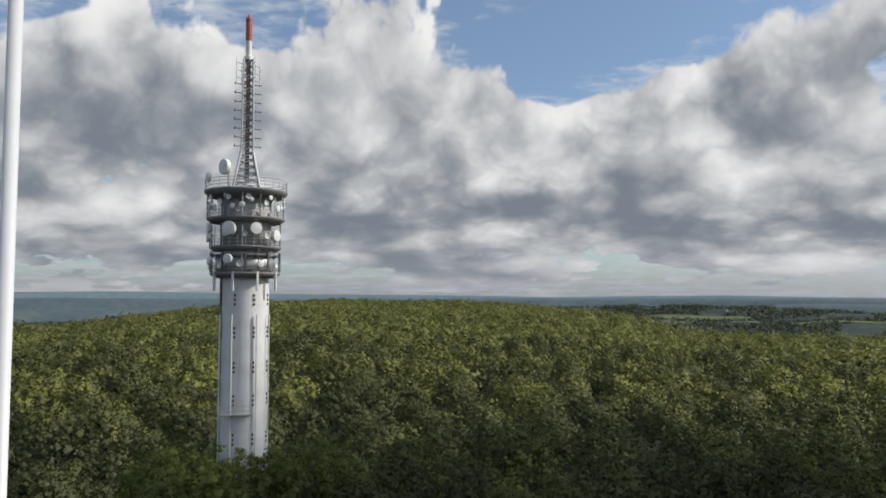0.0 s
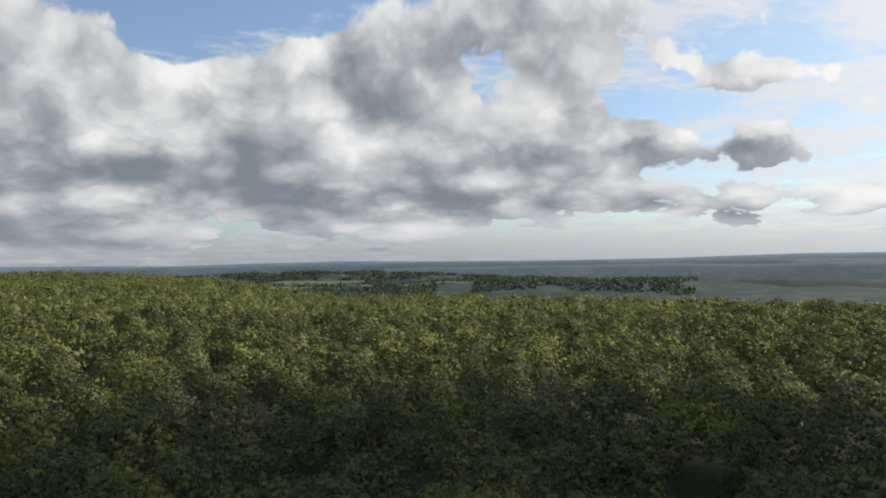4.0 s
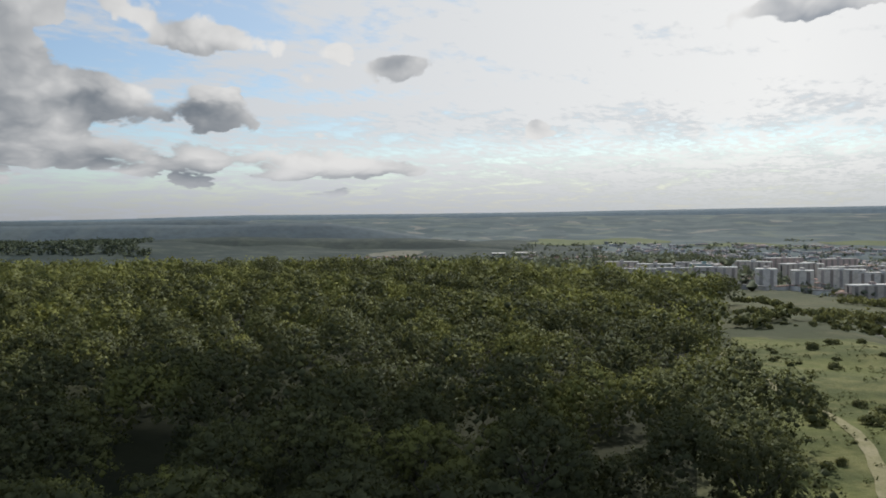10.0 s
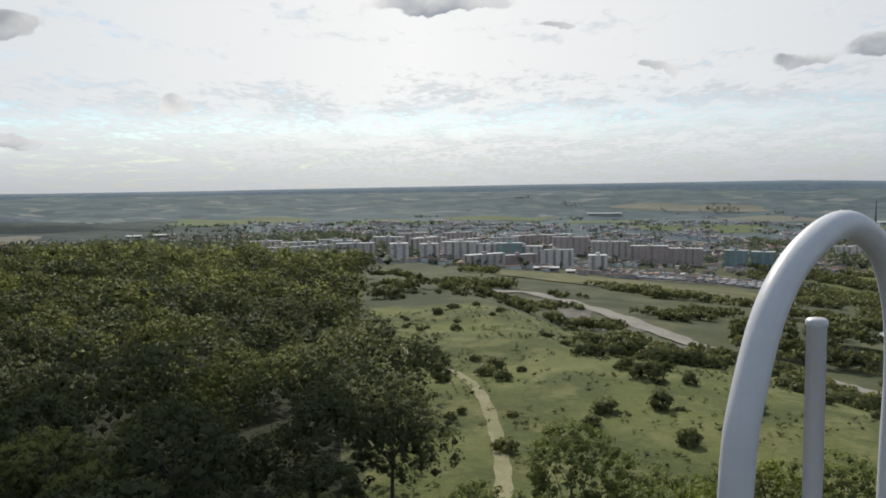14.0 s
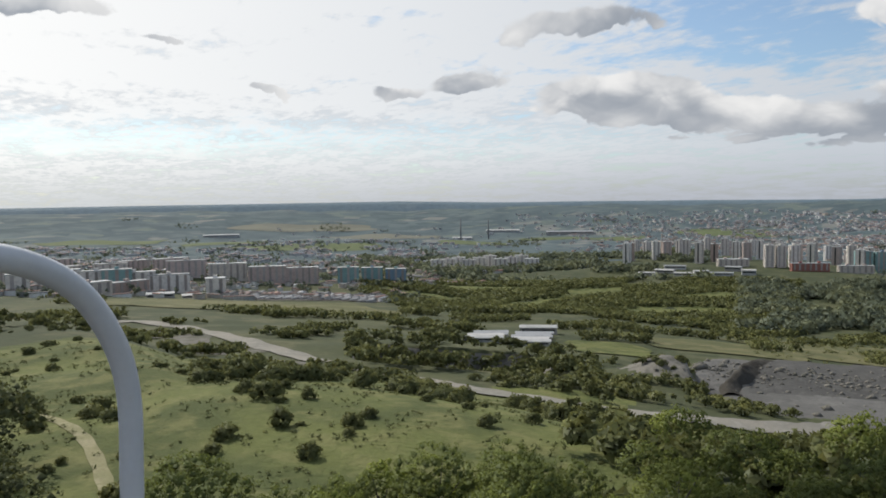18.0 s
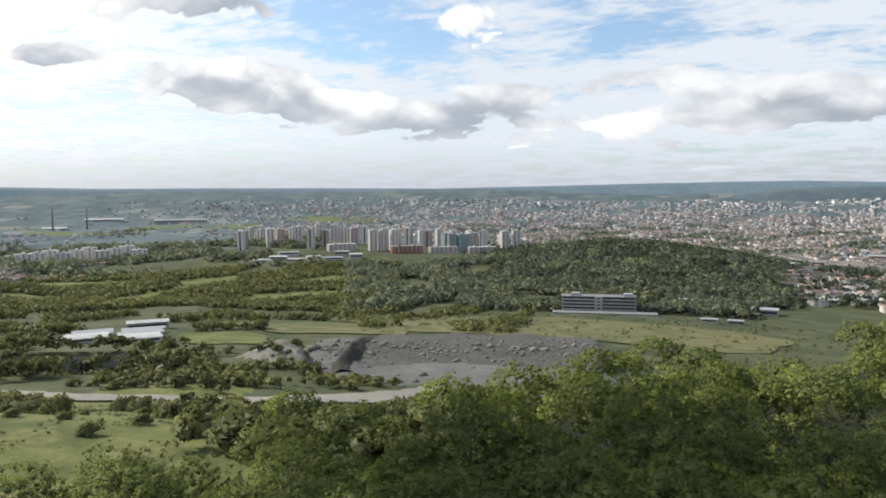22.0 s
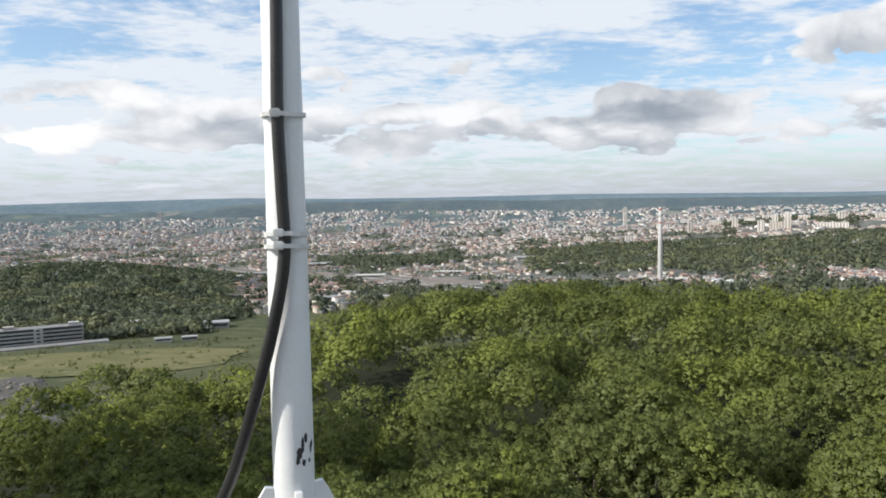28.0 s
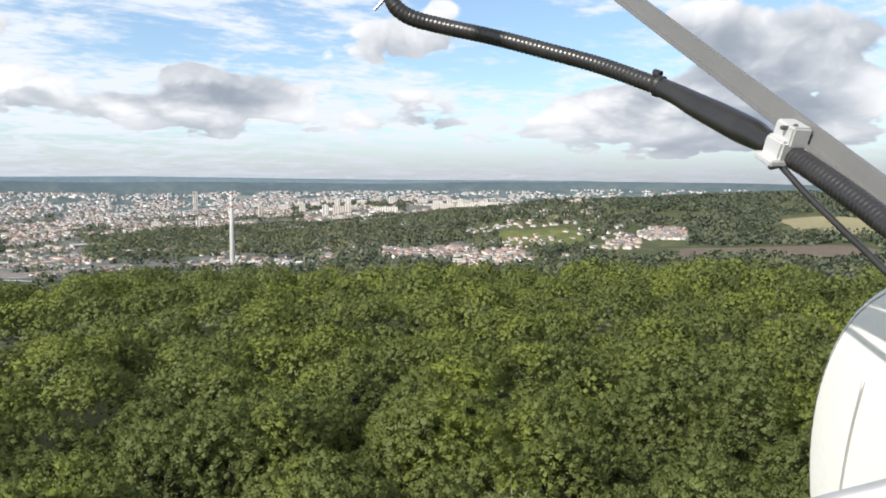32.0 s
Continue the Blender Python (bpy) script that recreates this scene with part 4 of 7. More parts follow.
# ---- woods ----
OCTA = np.array([(1, 0, 0), (-1, 0, 0), (0, 1, 0), (0, -1, 0), (0, 0, 1), (0, 0, -1)], float)
OCTA_F = np.array([(0, 2, 4), (2, 1, 4), (1, 3, 4), (3, 0, 4), (2, 0, 5), (1, 2, 5), (3, 1, 5), (0, 3, 5)])


def clumps(rng, centres, sizes, cards, card, flat=0.85, low=-0.35, core=0.84, out=None, knobbly=0.85):
    """Leaf sprays as small tilted facets over rounded lobes of foliage. Returns verts, triangles and the lie of the leaves at each vert."""
    n = len(centres)
    squash = np.array((1, 1, flat))
    jig = rng.uniform(0.72, 1.18, (n, 6, 1))
    spin = rng.uniform(0, 2 * np.pi, n)
    c, s = np.cos(spin), np.sin(spin)
    o = OCTA[None] * jig
    o = np.stack([o[..., 0] * c[:, None] - o[..., 1] * s[:, None], o[..., 0] * s[:, None] + o[..., 1] * c[:, None], o[..., 2]], -1)
    v1 = (centres[:, None] + o * squash * (sizes * core)[:, None, None]).reshape(-1, 3)
    f1 = (OCTA_F[None] + 6 * np.arange(n)[:, None, None]).reshape(-1, 3)
    out = np.zeros((n, 3)) if out is None else out
    n1 = (0.8 * o + 0.8 * out[:, None]).reshape(-1, 3)
    m = n * cards
    u = rng.normal(size=(m, 3))
    u /= np.linalg.norm(u, axis=1)[:, None]
    u[:, 2] = np.where(u[:, 2] < low, -u[:, 2], u[:, 2])
    own = np.repeat(np.arange(n), cards)
    at = centres[own] + u * squash * (sizes[own] * rng.uniform(0.80, 1.18, m))[:, None]
    nrm = u + rng.normal(size=(m, 3)) * 0.55
    nrm /= np.linalg.norm(nrm, axis=1)[:, None]
    ax = np.cross(nrm, rng.normal(size=(m, 3)))
    ax /= np.linalg.norm(ax, axis=1)[:, None]
    ay = np.cross(nrm, ax)
    half = (card * rng.uniform(0.55, 1.3, m))[:, None]
    v2 = np.stack([at - ax * half - ay * half * 0.6, at + ax * half - ay * half * rng.uniform(0.3, 0.9, (m, 1)), at + ay * half * 1.15], 1).reshape(-1, 3)
    f2 = len(v1) + np.arange(3 * m).reshape(m, 3)
    n2 = np.repeat(u * knobbly + (1.75 - knobbly) * out[own] + rng.normal(size=(m, 3)) * 0.30, 3, axis=0)
    lie = np.vstack([n1, n2])
    return np.vstack([v1, v2]), np.vstack([f1, f2]), lie / np.linalg.norm(lie, axis=1)[:, None]


def leafy(name, verts, faces, lie, mat):
    """A mesh of leaf sprays that take the light as the crown's surface does."""
    me = raw_mesh(name, verts, faces, [mat], None, True)
    me.attributes.new("custom_normal", "FLOAT_VECTOR", "POINT").data.foreach_set("vector", lie.astype(np.float32).ravel())
    return me


def lobed(rng, x, y, z, size, lobes, low=-0.05, dome=0.66):
    """Lobe centres, sizes and outward directions of many domed crowns whose tops are near z + size."""
    n = len(x)
    k = np.arange(lobes)[None]
    c = np.clip(1 - (1 - low) * (k + rng.uniform(0.1, 0.9, (n, lobes))) / lobes, -1, 1)
    s = np.sqrt(1 - c * c)
    ang = k * 2.399 + rng.uniform(0, 6.3, (n, 1)) + rng.uniform(-0.25, 0.25, (n, lobes))
    bulge = 1 + 0.17 * s * np.sin(3 * ang + rng.uniform(0, 6.3, (n, 1))) + 0.10 * np.sin(5 * ang + 7 * c) + rng.uniform(-0.13, 0.10, (n, lobes))
    rad, up = size[:, None] * 0.80 * s * bulge, size[:, None] * (dome * c * bulge + 0.74 - dome)
    cen = np.stack([x[:, None] + np.cos(ang) * rad, y[:, None] + np.sin(ang) * rad, z[:, None] + up], -1).reshape(-1, 3)
    out = np.stack([(np.cos(ang) * s).ravel(), (np.sin(ang) * s).ravel(), (c * 0.8 + 0.25).ravel()], -1)
    return cen, (size[:, None] * 1.28 / math.sqrt(lobes) * rng.uniform(0.72, 1.28, (n, lobes))).ravel(), out


def jitter_grid(rng, reach, gap):
    k = np.arange(-reach, reach, gap)
    gx, gy = np.meshgrid(k, k)
    gx = (gx + rng.uniform(-0.42, 0.42, gx.shape) * gap).ravel()
    gy = (gy + rng.uniform(-0.42, 0.42, gy.shape) * gap).ravel()
    return gx, gy


def wooded(x, y):
    """True where the plateau's oak wood stands."""
    a, r = bearing(x, y), np.hypot(x, y)
    w = wave(x, y, 70, 21)
    edge = np.interp(a, LIE[::-1, 0], LIE[::-1, 1])
    wood = r < edge + np.where((a < -20) & (a > -92), 110, 70)
    west = a < -129 + 2 * w
    bound = np.interp(a, (-186, -178, -172, -166, -158, -155, -149, -145, -139, -130, -126), (290, 162, 128, 109, 106, 100, 106, 97, 94, 90, 72))
    wood &= ~(west & (a > -186) & (r > bound + 3 * w))
    open_az = (a < -84 - 0.045 * (175 - np.clip(r, 40, 250)) + 2.0 * w) & (a > -131)
    wood &= ~(open_az & (r > 73 + 4 * w))
    path = np.interp(r, (60, 85, 105, 133, 159, 184, 262), (-91, -92.2, -92, -90.7, -88.1, -84.6, -79.6))
    wood &= ~((abs(a - path) * r * 0.01745 < np.where(r < 120, 5.5, 4.0)) & (r > 62) & (r < 275))
    hollow = np.interp(a, (-190, -187.7, -185.7, -182, -179.3, -177.9, -170.6), (126, 116, 109, 102, 93, 89, 70))
    wood &= ~((a < -170) & (a > -189) & (abs(r - hollow - 5) < 13.0))
    wood &= r > 9
    wood &= np.hypot(x - TOWER[0], y - TOWER[1]) > 5.2
    return wood


TOWER = way(21.3, 92.0)
rng = np.random.RandomState(11)


def branch_lines(rng, high, spread):
    """A trunk and its limbs as lines of (x, y, z, radius)."""
    top = (rng.uniform(-0.4, 0.4), rng.uniform(-0.4, 0.4), high * 0.72)
    lines = [[(0, 0, -0.4, 0.30), (0.05, 0.03, high * 0.25, 0.22), (top[0] * 0.6, top[1] * 0.6, high * 0.5, 0.16), (*top, 0.06)]]
    for k in range(7):
        a, z = k * 2.4 + rng.uniform(-0.4, 0.4), high * rng.uniform(0.34, 0.6)
        reach = spread * rng.uniform(0.55, 0.85)
        lines.append([(0, 0, z, 0.10), (math.cos(a) * reach * 0.5, math.sin(a) * reach * 0.5, z + high * 0.12, 0.07),
                      (math.cos(a) * reach, math.sin(a) * reach, z + high * rng.uniform(0.2, 0.3), 0.025)])
    return lines


def tree_kind(seed, high, spread, leaf=LEAF):
    """One oak: trunk with limbs, and a crown of many leaf sprays."""
    rg = np.random.RandomState(seed)
    tree = thing("oak_tree", "broad green oak tree in dense leaf", "tree", "oaks of the plateau wood")
    bm = bmesh.new()
    for line in branch_lines(rg, high, spread):
        hose(bm, line, 0.1, 6, 2)
    part("trunk", bm, BARK, tree, "grey-brown trunk with limbs")
    eastern = leaf is LEAF_EAST
    lob, siz, out = lobed(rg, np.zeros(1), np.zeros(1), np.array([high - spread * 0.92]), np.array([spread]), 120 if eastern else 150, -0.3, 0.95 if eastern else 0.88)
    v, f, lie = clumps(rg, lob, siz, 54 if eastern else 44, 0.105 if eastern else 0.095, 0.88, -0.4, 0.68 if eastern else 0.6, out, 0.5 if eastern else 0.85)
    crown = new("crown", leafy("crown", v, f, lie, leaf))
    crown.parent = tree
    return tree


kinds = [tree_kind(100 + k, h, s) for k, (h, s) in enumerate(((13.5, 4.3), (12.2, 3.9), (14.6, 4.9), (11.4, 3.7), (13.0, 5.1), (15.0, 4.5)))]
kinds_east = [tree_kind(120 + k, h, s, LEAF_EAST) for k, (h, s) in enumerate(((13.0, 4.6), (12.0, 4.2), (14.2, 5.0)))]
# broad old crowns to the north and east, slimmer ones to the west
gx, gy = (np.concatenate(p) for p in zip(jitter_grid(rng, 118, 10.2), jitter_grid(rng, 118, 5.3)))
rr, aa = np.hypot(gx, gy), bearing(gx, gy)
old = np.arange(len(gx)) < len(np.arange(-118, 118, 10.2)) ** 2
keep = wooded(gx, gy) & (aa < 52) & (aa > -262) & (old == (aa > -88))
# glades in the east wood
keep &= ~((aa < -14) & (aa > -86) & (wave(gx, gy, 31, 88) > 1.25))
gx, gy, rr, aa = gx[keep], gy[keep], rr[keep], aa[keep]
close = (rr > 34) & (rr < 92) & (aa < 40) & (aa > -252)
order = np.argsort(rr + np.where(close, 0, 1e4))[:300]
near_set = np.zeros(len(gx), bool)
near_set[order] = True

used_east, used_west = [], []
for k in np.nonzero(near_set)[0]:
    eastern = aa[k] > -88
    grown = rng.uniform(0.72, 1.34) if eastern else rng.uniform(0.80, 1.12)
    broad = grown * (rng.uniform(0.86, 1.22) if eastern else 1.0)
    grown += 0.07 * float(wave(gx[k], gy[k], 70, 77))
    m = pose(gx[k], gy[k], float(ground_z(gx[k], gy[k])), 0, 0, rng.uniform(0, 360)) @ Matrix.Diagonal((broad, broad, grown, 1))
    stock, used = (kinds_east, used_east) if eastern else (kinds, used_west)
    if len(used) < len(stock):
        ob = stock[len(used)]
        used.append(ob)
    else:
        ob = copy_thing(stock[rng.randint(len(stock))], Matrix())
    ob.matrix_basis = m


def wood_stuff(name, label, x, y, size, lobes, cards, card, mat, high, seed, category="woods", dome=0.66):
    rg = np.random.RandomState(seed)
    z = ground_z(x, y) + high * (rg.uniform(0.66, 1.16, len(x)) + 0.13 * wave(x, y, 70, 77)) - size
    lob, siz, out = lobed(rg, x, y, z, size, lobes, dome=dome)
    v, f, lie = clumps(rg, lob, siz, cards, card, core=0.52, out=out, knobbly=0.5 if mat is LEAF_EAST else 0.85)
    return tagged(new(name, leafy(name, v, f, lie, mat)), label, category, kind="stuff")


for east, leaf in ((True, LEAF_EAST), (False, LEAF)):
    rest = ~near_set & (rr < 112) & ((aa > -88) == east)
    wood_stuff("oak_wood", "dense oak wood with broad crowns" if east else "dense oak wood with rounded green crowns", gx[rest], gy[rest],
               rng.uniform(3.4, 5.4, rest.sum()) * (1.35 if east else 1.0), 70 if east else 84, 24 if east else 16, 0.18 if east else 0.14, leaf, 13.6, 1 + 10 * east, dome=0.95 if east else 0.66)
for east, leaf, tint, gap in ((True, LEAF_EAST, "yellow-green", 10.4), (False, LEAF, "green", 7.2)):
    wx, wy = jitter_grid(rng, 384, gap)
    wr, wa = np.hypot(wx, wy), bearing(wx, wy)
    here = wooded(wx, wy) & (wa < 52) & (wa > -262) & (wr > 110) & ((wa > -100) == east)
    for near_by in (True, False):
        pick = here & ((wr < 205) == near_by)
        n_trees, tops = pick.sum(), 0.95 if east else 0.7
        lobes, cards, card = ((40, 18, 0.25) if east else (56, 12, 0.18)) if near_by else ((20, 12, 0.42) if east else (18, 10, 0.34))
        wood_stuff("oak_wood", f"dense oak wood with uneven {tint} crowns" if near_by else f"{tint} oak wood running to the plateau's edge",
                   wx[pick], wy[pick], rng.uniform(4.4, 7.2, n_trees) if east else rng.uniform(3.6, 6.0, n_trees), lobes, cards, card, leaf, 13.6, 4 + 2 * east + near_by, dome=tops)

# the wood's far part to the north, with wider crowns
fx, fy = jitter_grid(rng, 1650, 11.0)
fr, fa = np.hypot(fx, fy), bearing(fx, fy)
keep = (np.maximum(abs(fx), abs(fy)) > 380) & wooded(fx, fy) & (fa < 42) & (fa > -95)
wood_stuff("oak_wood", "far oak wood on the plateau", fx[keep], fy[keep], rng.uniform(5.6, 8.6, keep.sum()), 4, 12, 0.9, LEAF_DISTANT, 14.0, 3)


def scatter(rng, count, az0, az1, r0, r1, size=200, level=0.0, seed=31):
    """Places spread evenly over a sector, in drifts."""
    a, r = rng.uniform(az1, az0, count), np.sqrt(rng.uniform(r0 * r0, r1 * r1, count))
    x, y = -np.sin(np.radians(a)) * r, np.cos(np.radians(a)) * r
    ok = wave(x, y, size, seed) > level
    return x[ok], y[ok]


def in_yard(a, r):
    """True on the railway yard's ground."""
    line = np.array(YARD_LINE)[::-1]
    return (a < -169) & (a > -188.5) & (abs(r - np.interp(a, line[:, 0], line[:, 1])) < 145)


def clear_of(x, y):
    a, r = bearing(x, y), np.hypot(x, y)
    inside, depth, floor = quarry(x, y)
    road = np.interp(a, (-146, -143, -136, -128.8, -118.9, -114.6, -110.3, -105.9, -101.2, -95.4, -90.3, -84), (285, 262, 242, 238, 250, 261, 271, 313, 382, 490, 530, 545))
    yard = (a < -100.5) & (a > -112) & (r > 880) & (r < 1060)
    yard |= (a < -118) & (a > -132) & (r > 415) & (r < 500)
    for fa, fr, da, dr in ((-218.6, 3060, 4.2, 330), (-209.5, 2980, 2.6, 330), (-224.8, 1720, 3.1, 190), (-241, 1430, 6.5, 115), (-246, 1960, 4.5, 180), (-232.5, 1660, 3.0, 130), (-216, 1540, 3.2, 110), (-221, 1420, 3.4, 100)):
        yard |= (abs(a - fa) < da) & (abs(r - fr) < dr)
    yard |= in_yard(a, r)
    yard |= (a < -92) & (a > -113) & (r > 640) & (r < 850)
    for fa, fr, da, dr in ((-9, 2650, 2.6, 90), (-15, 2750, 3.4, 110), (-21, 2560, 3.0, 80), (-12, 2980, 3.6, 70), (-24, 2900, 2.4, 60)):
        yard |= (abs(a - fa) < da) & (abs(r - fr) < dr)
    return (inside < 0.2) & (abs(r - road + 7) > 20) & ~yard


# bushes of the meadow and the quarry's rim
bush_kinds = []
for k in range(5):
    rg = np.random.RandomState(300 + k)
    lob, siz, out = lobed(rg, np.zeros(1), np.zeros(1), np.array([0.25]), np.array([1.5]), 10)
    v, f, lie = clumps(rg, lob, siz * 1.1, 42, 0.18, 0.9, -0.3, 0.8, out)
    bush_kinds.append(leafy("crown", v, f, lie, LEAF_SHRUB))


def bush(x, y, size, label="rounded green thorn bush in the meadow"):
    ob = thing("bush", label, "bush", "bushes of the meadow", pose(x, y, float(ground_z(x, y)) - 0.15, 0, 0, rng.uniform(0, 360)))
    crown = new("crown", bush_kinds[rng.randint(5)])
    crown.parent = ob
    crown.scale = (size, size * rng.uniform(0.8, 1.2), size * rng.uniform(0.7, 1.15))
    return ob


spots = [(-86.5, 165, 2.2), (-87.5, 150, 1.3), (-91, 152, 1.4), (-96, 112, 0.9), (-93, 122, 0.7), (-100, 125, 1.3), (-99, 118, 0.9), (-104, 130, 1.5),
         (-103, 150, 1.9), (-101.5, 158, 1.5), (-97.5, 108, 1.0), (-92.5, 104, 1.1), (-106, 112, 1.2), (-109, 122, 0.8)]
for a, r, s in spots:
    bush(*way(a, r), s)
bx, by = scatter(rng, 330, -84, -131, 118, 300, 60, 0.06, 41)
ok = clear_of(bx, by) & ~wooded(bx, by)
for x, y in zip(bx[ok], by[ok]):
    bush(x, y, rng.uniform(0.35, 1.0) * rng.uniform(0.8, 1.6))
bx, by = scatter(rng, 210, -98, -133, 168, 222, 50, -0.1, 42)
ok = clear_of(bx, by) & ~wooded(bx, by)
for x, y in zip(bx[ok], by[ok]):
    bush(x, y, rng.uniform(1.0, 2.3), "dense dark bush beside the quarry road")


for k in range(22):
    bush(*way(rng.uniform(-136.5, -130.5), rng.uniform(308, 346)), rng.uniform(0.6, 1.5), "scrubby bush on the quarry's rocky mound")

# blocks of stone and spoil about the quarry
def rubble(count, seed):
    rg = np.random.RandomState(seed)
    a = rg.uniform(-158, -129.5, count)
    r = np.where(rg.uniform(0, 1, count) < 0.72, rg.normal(376, 9, count), rg.uniform(298, 392, count))
    x, y = -np.sin(np.radians(a)) * r, np.cos(np.radians(a)) * r
    inside, depth, floor = quarry(x, y)
    ok = (inside > 0.15) | (np.hypot(a + 133, (r - 330) / 5.6) < 4)
    x, y = x[ok], y[ok]
    n = len(x)
    size = rg.gamma(2.0, 0.32, n)[:, None, None] + 0.25
    v = OCTA[None] * rg.uniform(0.6, 1.3, (n, 6, 3)) * size * np.array((1.25, 1.25, 0.7))
    v = v + np.stack([x, y, ground_z(x, y)], -1)[:, None]
    f = (OCTA_F[None] + 6 * np.arange(n)[:, None, None]).reshape(-1, 3)
    return tagged(new("rubble", raw_mesh("rubble", v.reshape(-1, 3), f, [CLIFF])), "loose blocks of grey stone about the quarry", "stones", kind="stuff")


rubble(800, 67)
bx, by = scatter(rng, 90, -130, -158, 296, 402, 40, -0.1, 68)
inside, depth, floor = quarry(bx, by)
for x, y in zip(bx[inside < 0.9], by[inside < 0.9]):
    bush(x, y, rng.uniform(0.4, 1.1), "low bush on the quarry's rim")

# tussocks and low thorn in the grass
x, y = scatter(rng, 3800, -82, -132, 62, 250, 24, 0.0, 45)
ok = clear_of(x, y) & ~wooded(x, y)
x, y = x[ok], y[ok]
wood_stuff("grass_tussocks", "rough tussocks and seedlings in the meadow", x, y, rng.uniform(0.2, 0.5, len(x)) * rng.uniform(0.5, 1.5, len(x)), 2, 12, 0.10, LEAF_SHRUB, 0.55, 46, "grass")

# taller oaks at the foot of the broadcasting tower
for dx, dy in ((1.5, -7.5), (-4.5, -6.5), (6.5, -5.0), (-8.0, -3.0), (9.0, 0.5), (0.0, -12.0)):
    x, y = TOWER[0] + dx, TOWER[1] + dy
    ob = copy_thing(kinds[2], Matrix())
    ob.matrix_basis = pose(x, y, float(ground_z(x, y)) - 0.2, 0, 0, dx * 40) @ Matrix.Scale(1.24, 4)


def stand(label, count, az0, az1, r0, r1, size, high, level, seed, lobes=3, cards=8, mat=None, drift=200):
    x, y = scatter(rng, count, az0, az1, r0, r1, drift, level, seed)
    ok = clear_of(x, y) & ~wooded(x, y)
    x, y = x[ok], y[ok]
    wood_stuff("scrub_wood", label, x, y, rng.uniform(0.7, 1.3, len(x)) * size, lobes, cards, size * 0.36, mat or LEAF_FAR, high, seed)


stand("scrub and young trees round the quarry road", 2600, -82, -133, 225, 500, 2.1, 3.6, 0.40, 51, 3, 16, LEAF_SHRUB, 90)
stand("bushes below the edge of the wood", 330, -126, -152, 88, 226, 2.3, 3.8, -0.35, 100, 4, 22, LEAF_SHRUB, 60)
stand("young birches in the old pit", 520, -109, -126, 292, 395, 2.3, 6.5, -0.5, 99, 3, 12, LEAF_SHRUB, 60)
stand("thorn scrub between the road and the quarry", 420, -120, -152, 262, 306, 1.6, 2.6, -0.35, 69, 3, 18, LEAF_SHRUB, 60)
stand("rows of scrub below the meadow", 7000, -88, -152, 500, 820, 3.0, 5.0, 0.42, 52, 2, 10, LEAF_SHRUB, 150)
stand("pale young woods on the valley side", 9000, -110, -142, 800, 1380, 4.0, 6.0, -0.3, 53, 2, 8, LEAF_SHRUB, 160)
stand("mixed woods below the round hill", 5200, -138, -170, 800, 1350, 5.6, 9.0, -0.35, 93, 2, 9)
stand("low thorn in the dry grass", 1500, -139, -176, 410, 760, 1.3, 1.6, 0.1, 94, 1, 12, LEAF_SHRUB, 60)
stand("woods and belts before the far estate", 3000, -110, -136, 1350, 2300, 8.5, 10.0, 0.0, 63, 1, 12, None, 300)
stand("belts of trees across the far plain", 9000, -84, -150, 2250, 4300, 6.0, 6.0, 0.85, 91, 1, 7, None, 620)
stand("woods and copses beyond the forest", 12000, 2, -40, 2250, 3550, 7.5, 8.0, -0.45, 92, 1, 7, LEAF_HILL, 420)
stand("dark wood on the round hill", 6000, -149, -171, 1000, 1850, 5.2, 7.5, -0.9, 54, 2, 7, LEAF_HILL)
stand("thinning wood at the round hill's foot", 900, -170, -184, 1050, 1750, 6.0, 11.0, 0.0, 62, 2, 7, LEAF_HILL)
stand("trees of the village behind the estate", 1600, -66, -116, 1800, 2900, 7.0, 9.0, 0.1, 64, 1, 10, None, 220)
stand("trees between the houses of the estate", 1100, -66, -116, 880, 1800, 5.5, 10.0, -0.2, 55, 2, 6)
stand("green belts through the town", 9000, -146, -250, 1300, 3700, 8.0, 9.0, 0.2, 56, 1, 12, None, 420)
stand("wooded hillside in the town", 7000, -192, -219, 1720, 2720, 8.0, 9.0, -0.55, 65, 1, 14, None, 420)
stand("wooded park in the town", 700, -176, -187, 2250, 2620, 8.5, 12.0, -0.8, 66, 1, 12, None, 420)
stand("garden trees between the houses", 5000, -146, -226, 1350, 3200, 5.0, 8.0, -0.3, 61, 1, 5, None, 130)
stand("wooded valley slopes beyond the plateau", 3200, -178, -262, 440, 1350, 7.5, 12.0, -0.7, 57, 2, 10)
stand("woods on the far hillside", 15000, -206, -262, 1350, 3700, 8.5, 9.5, -0.5, 58, 1, 12, None, 500)
stand("woods on the slopes east of the plateau", 6000, 45, -84, 850, 1750, 10.0, 13.0, -0.1, 59, 1, 7, None, 500)


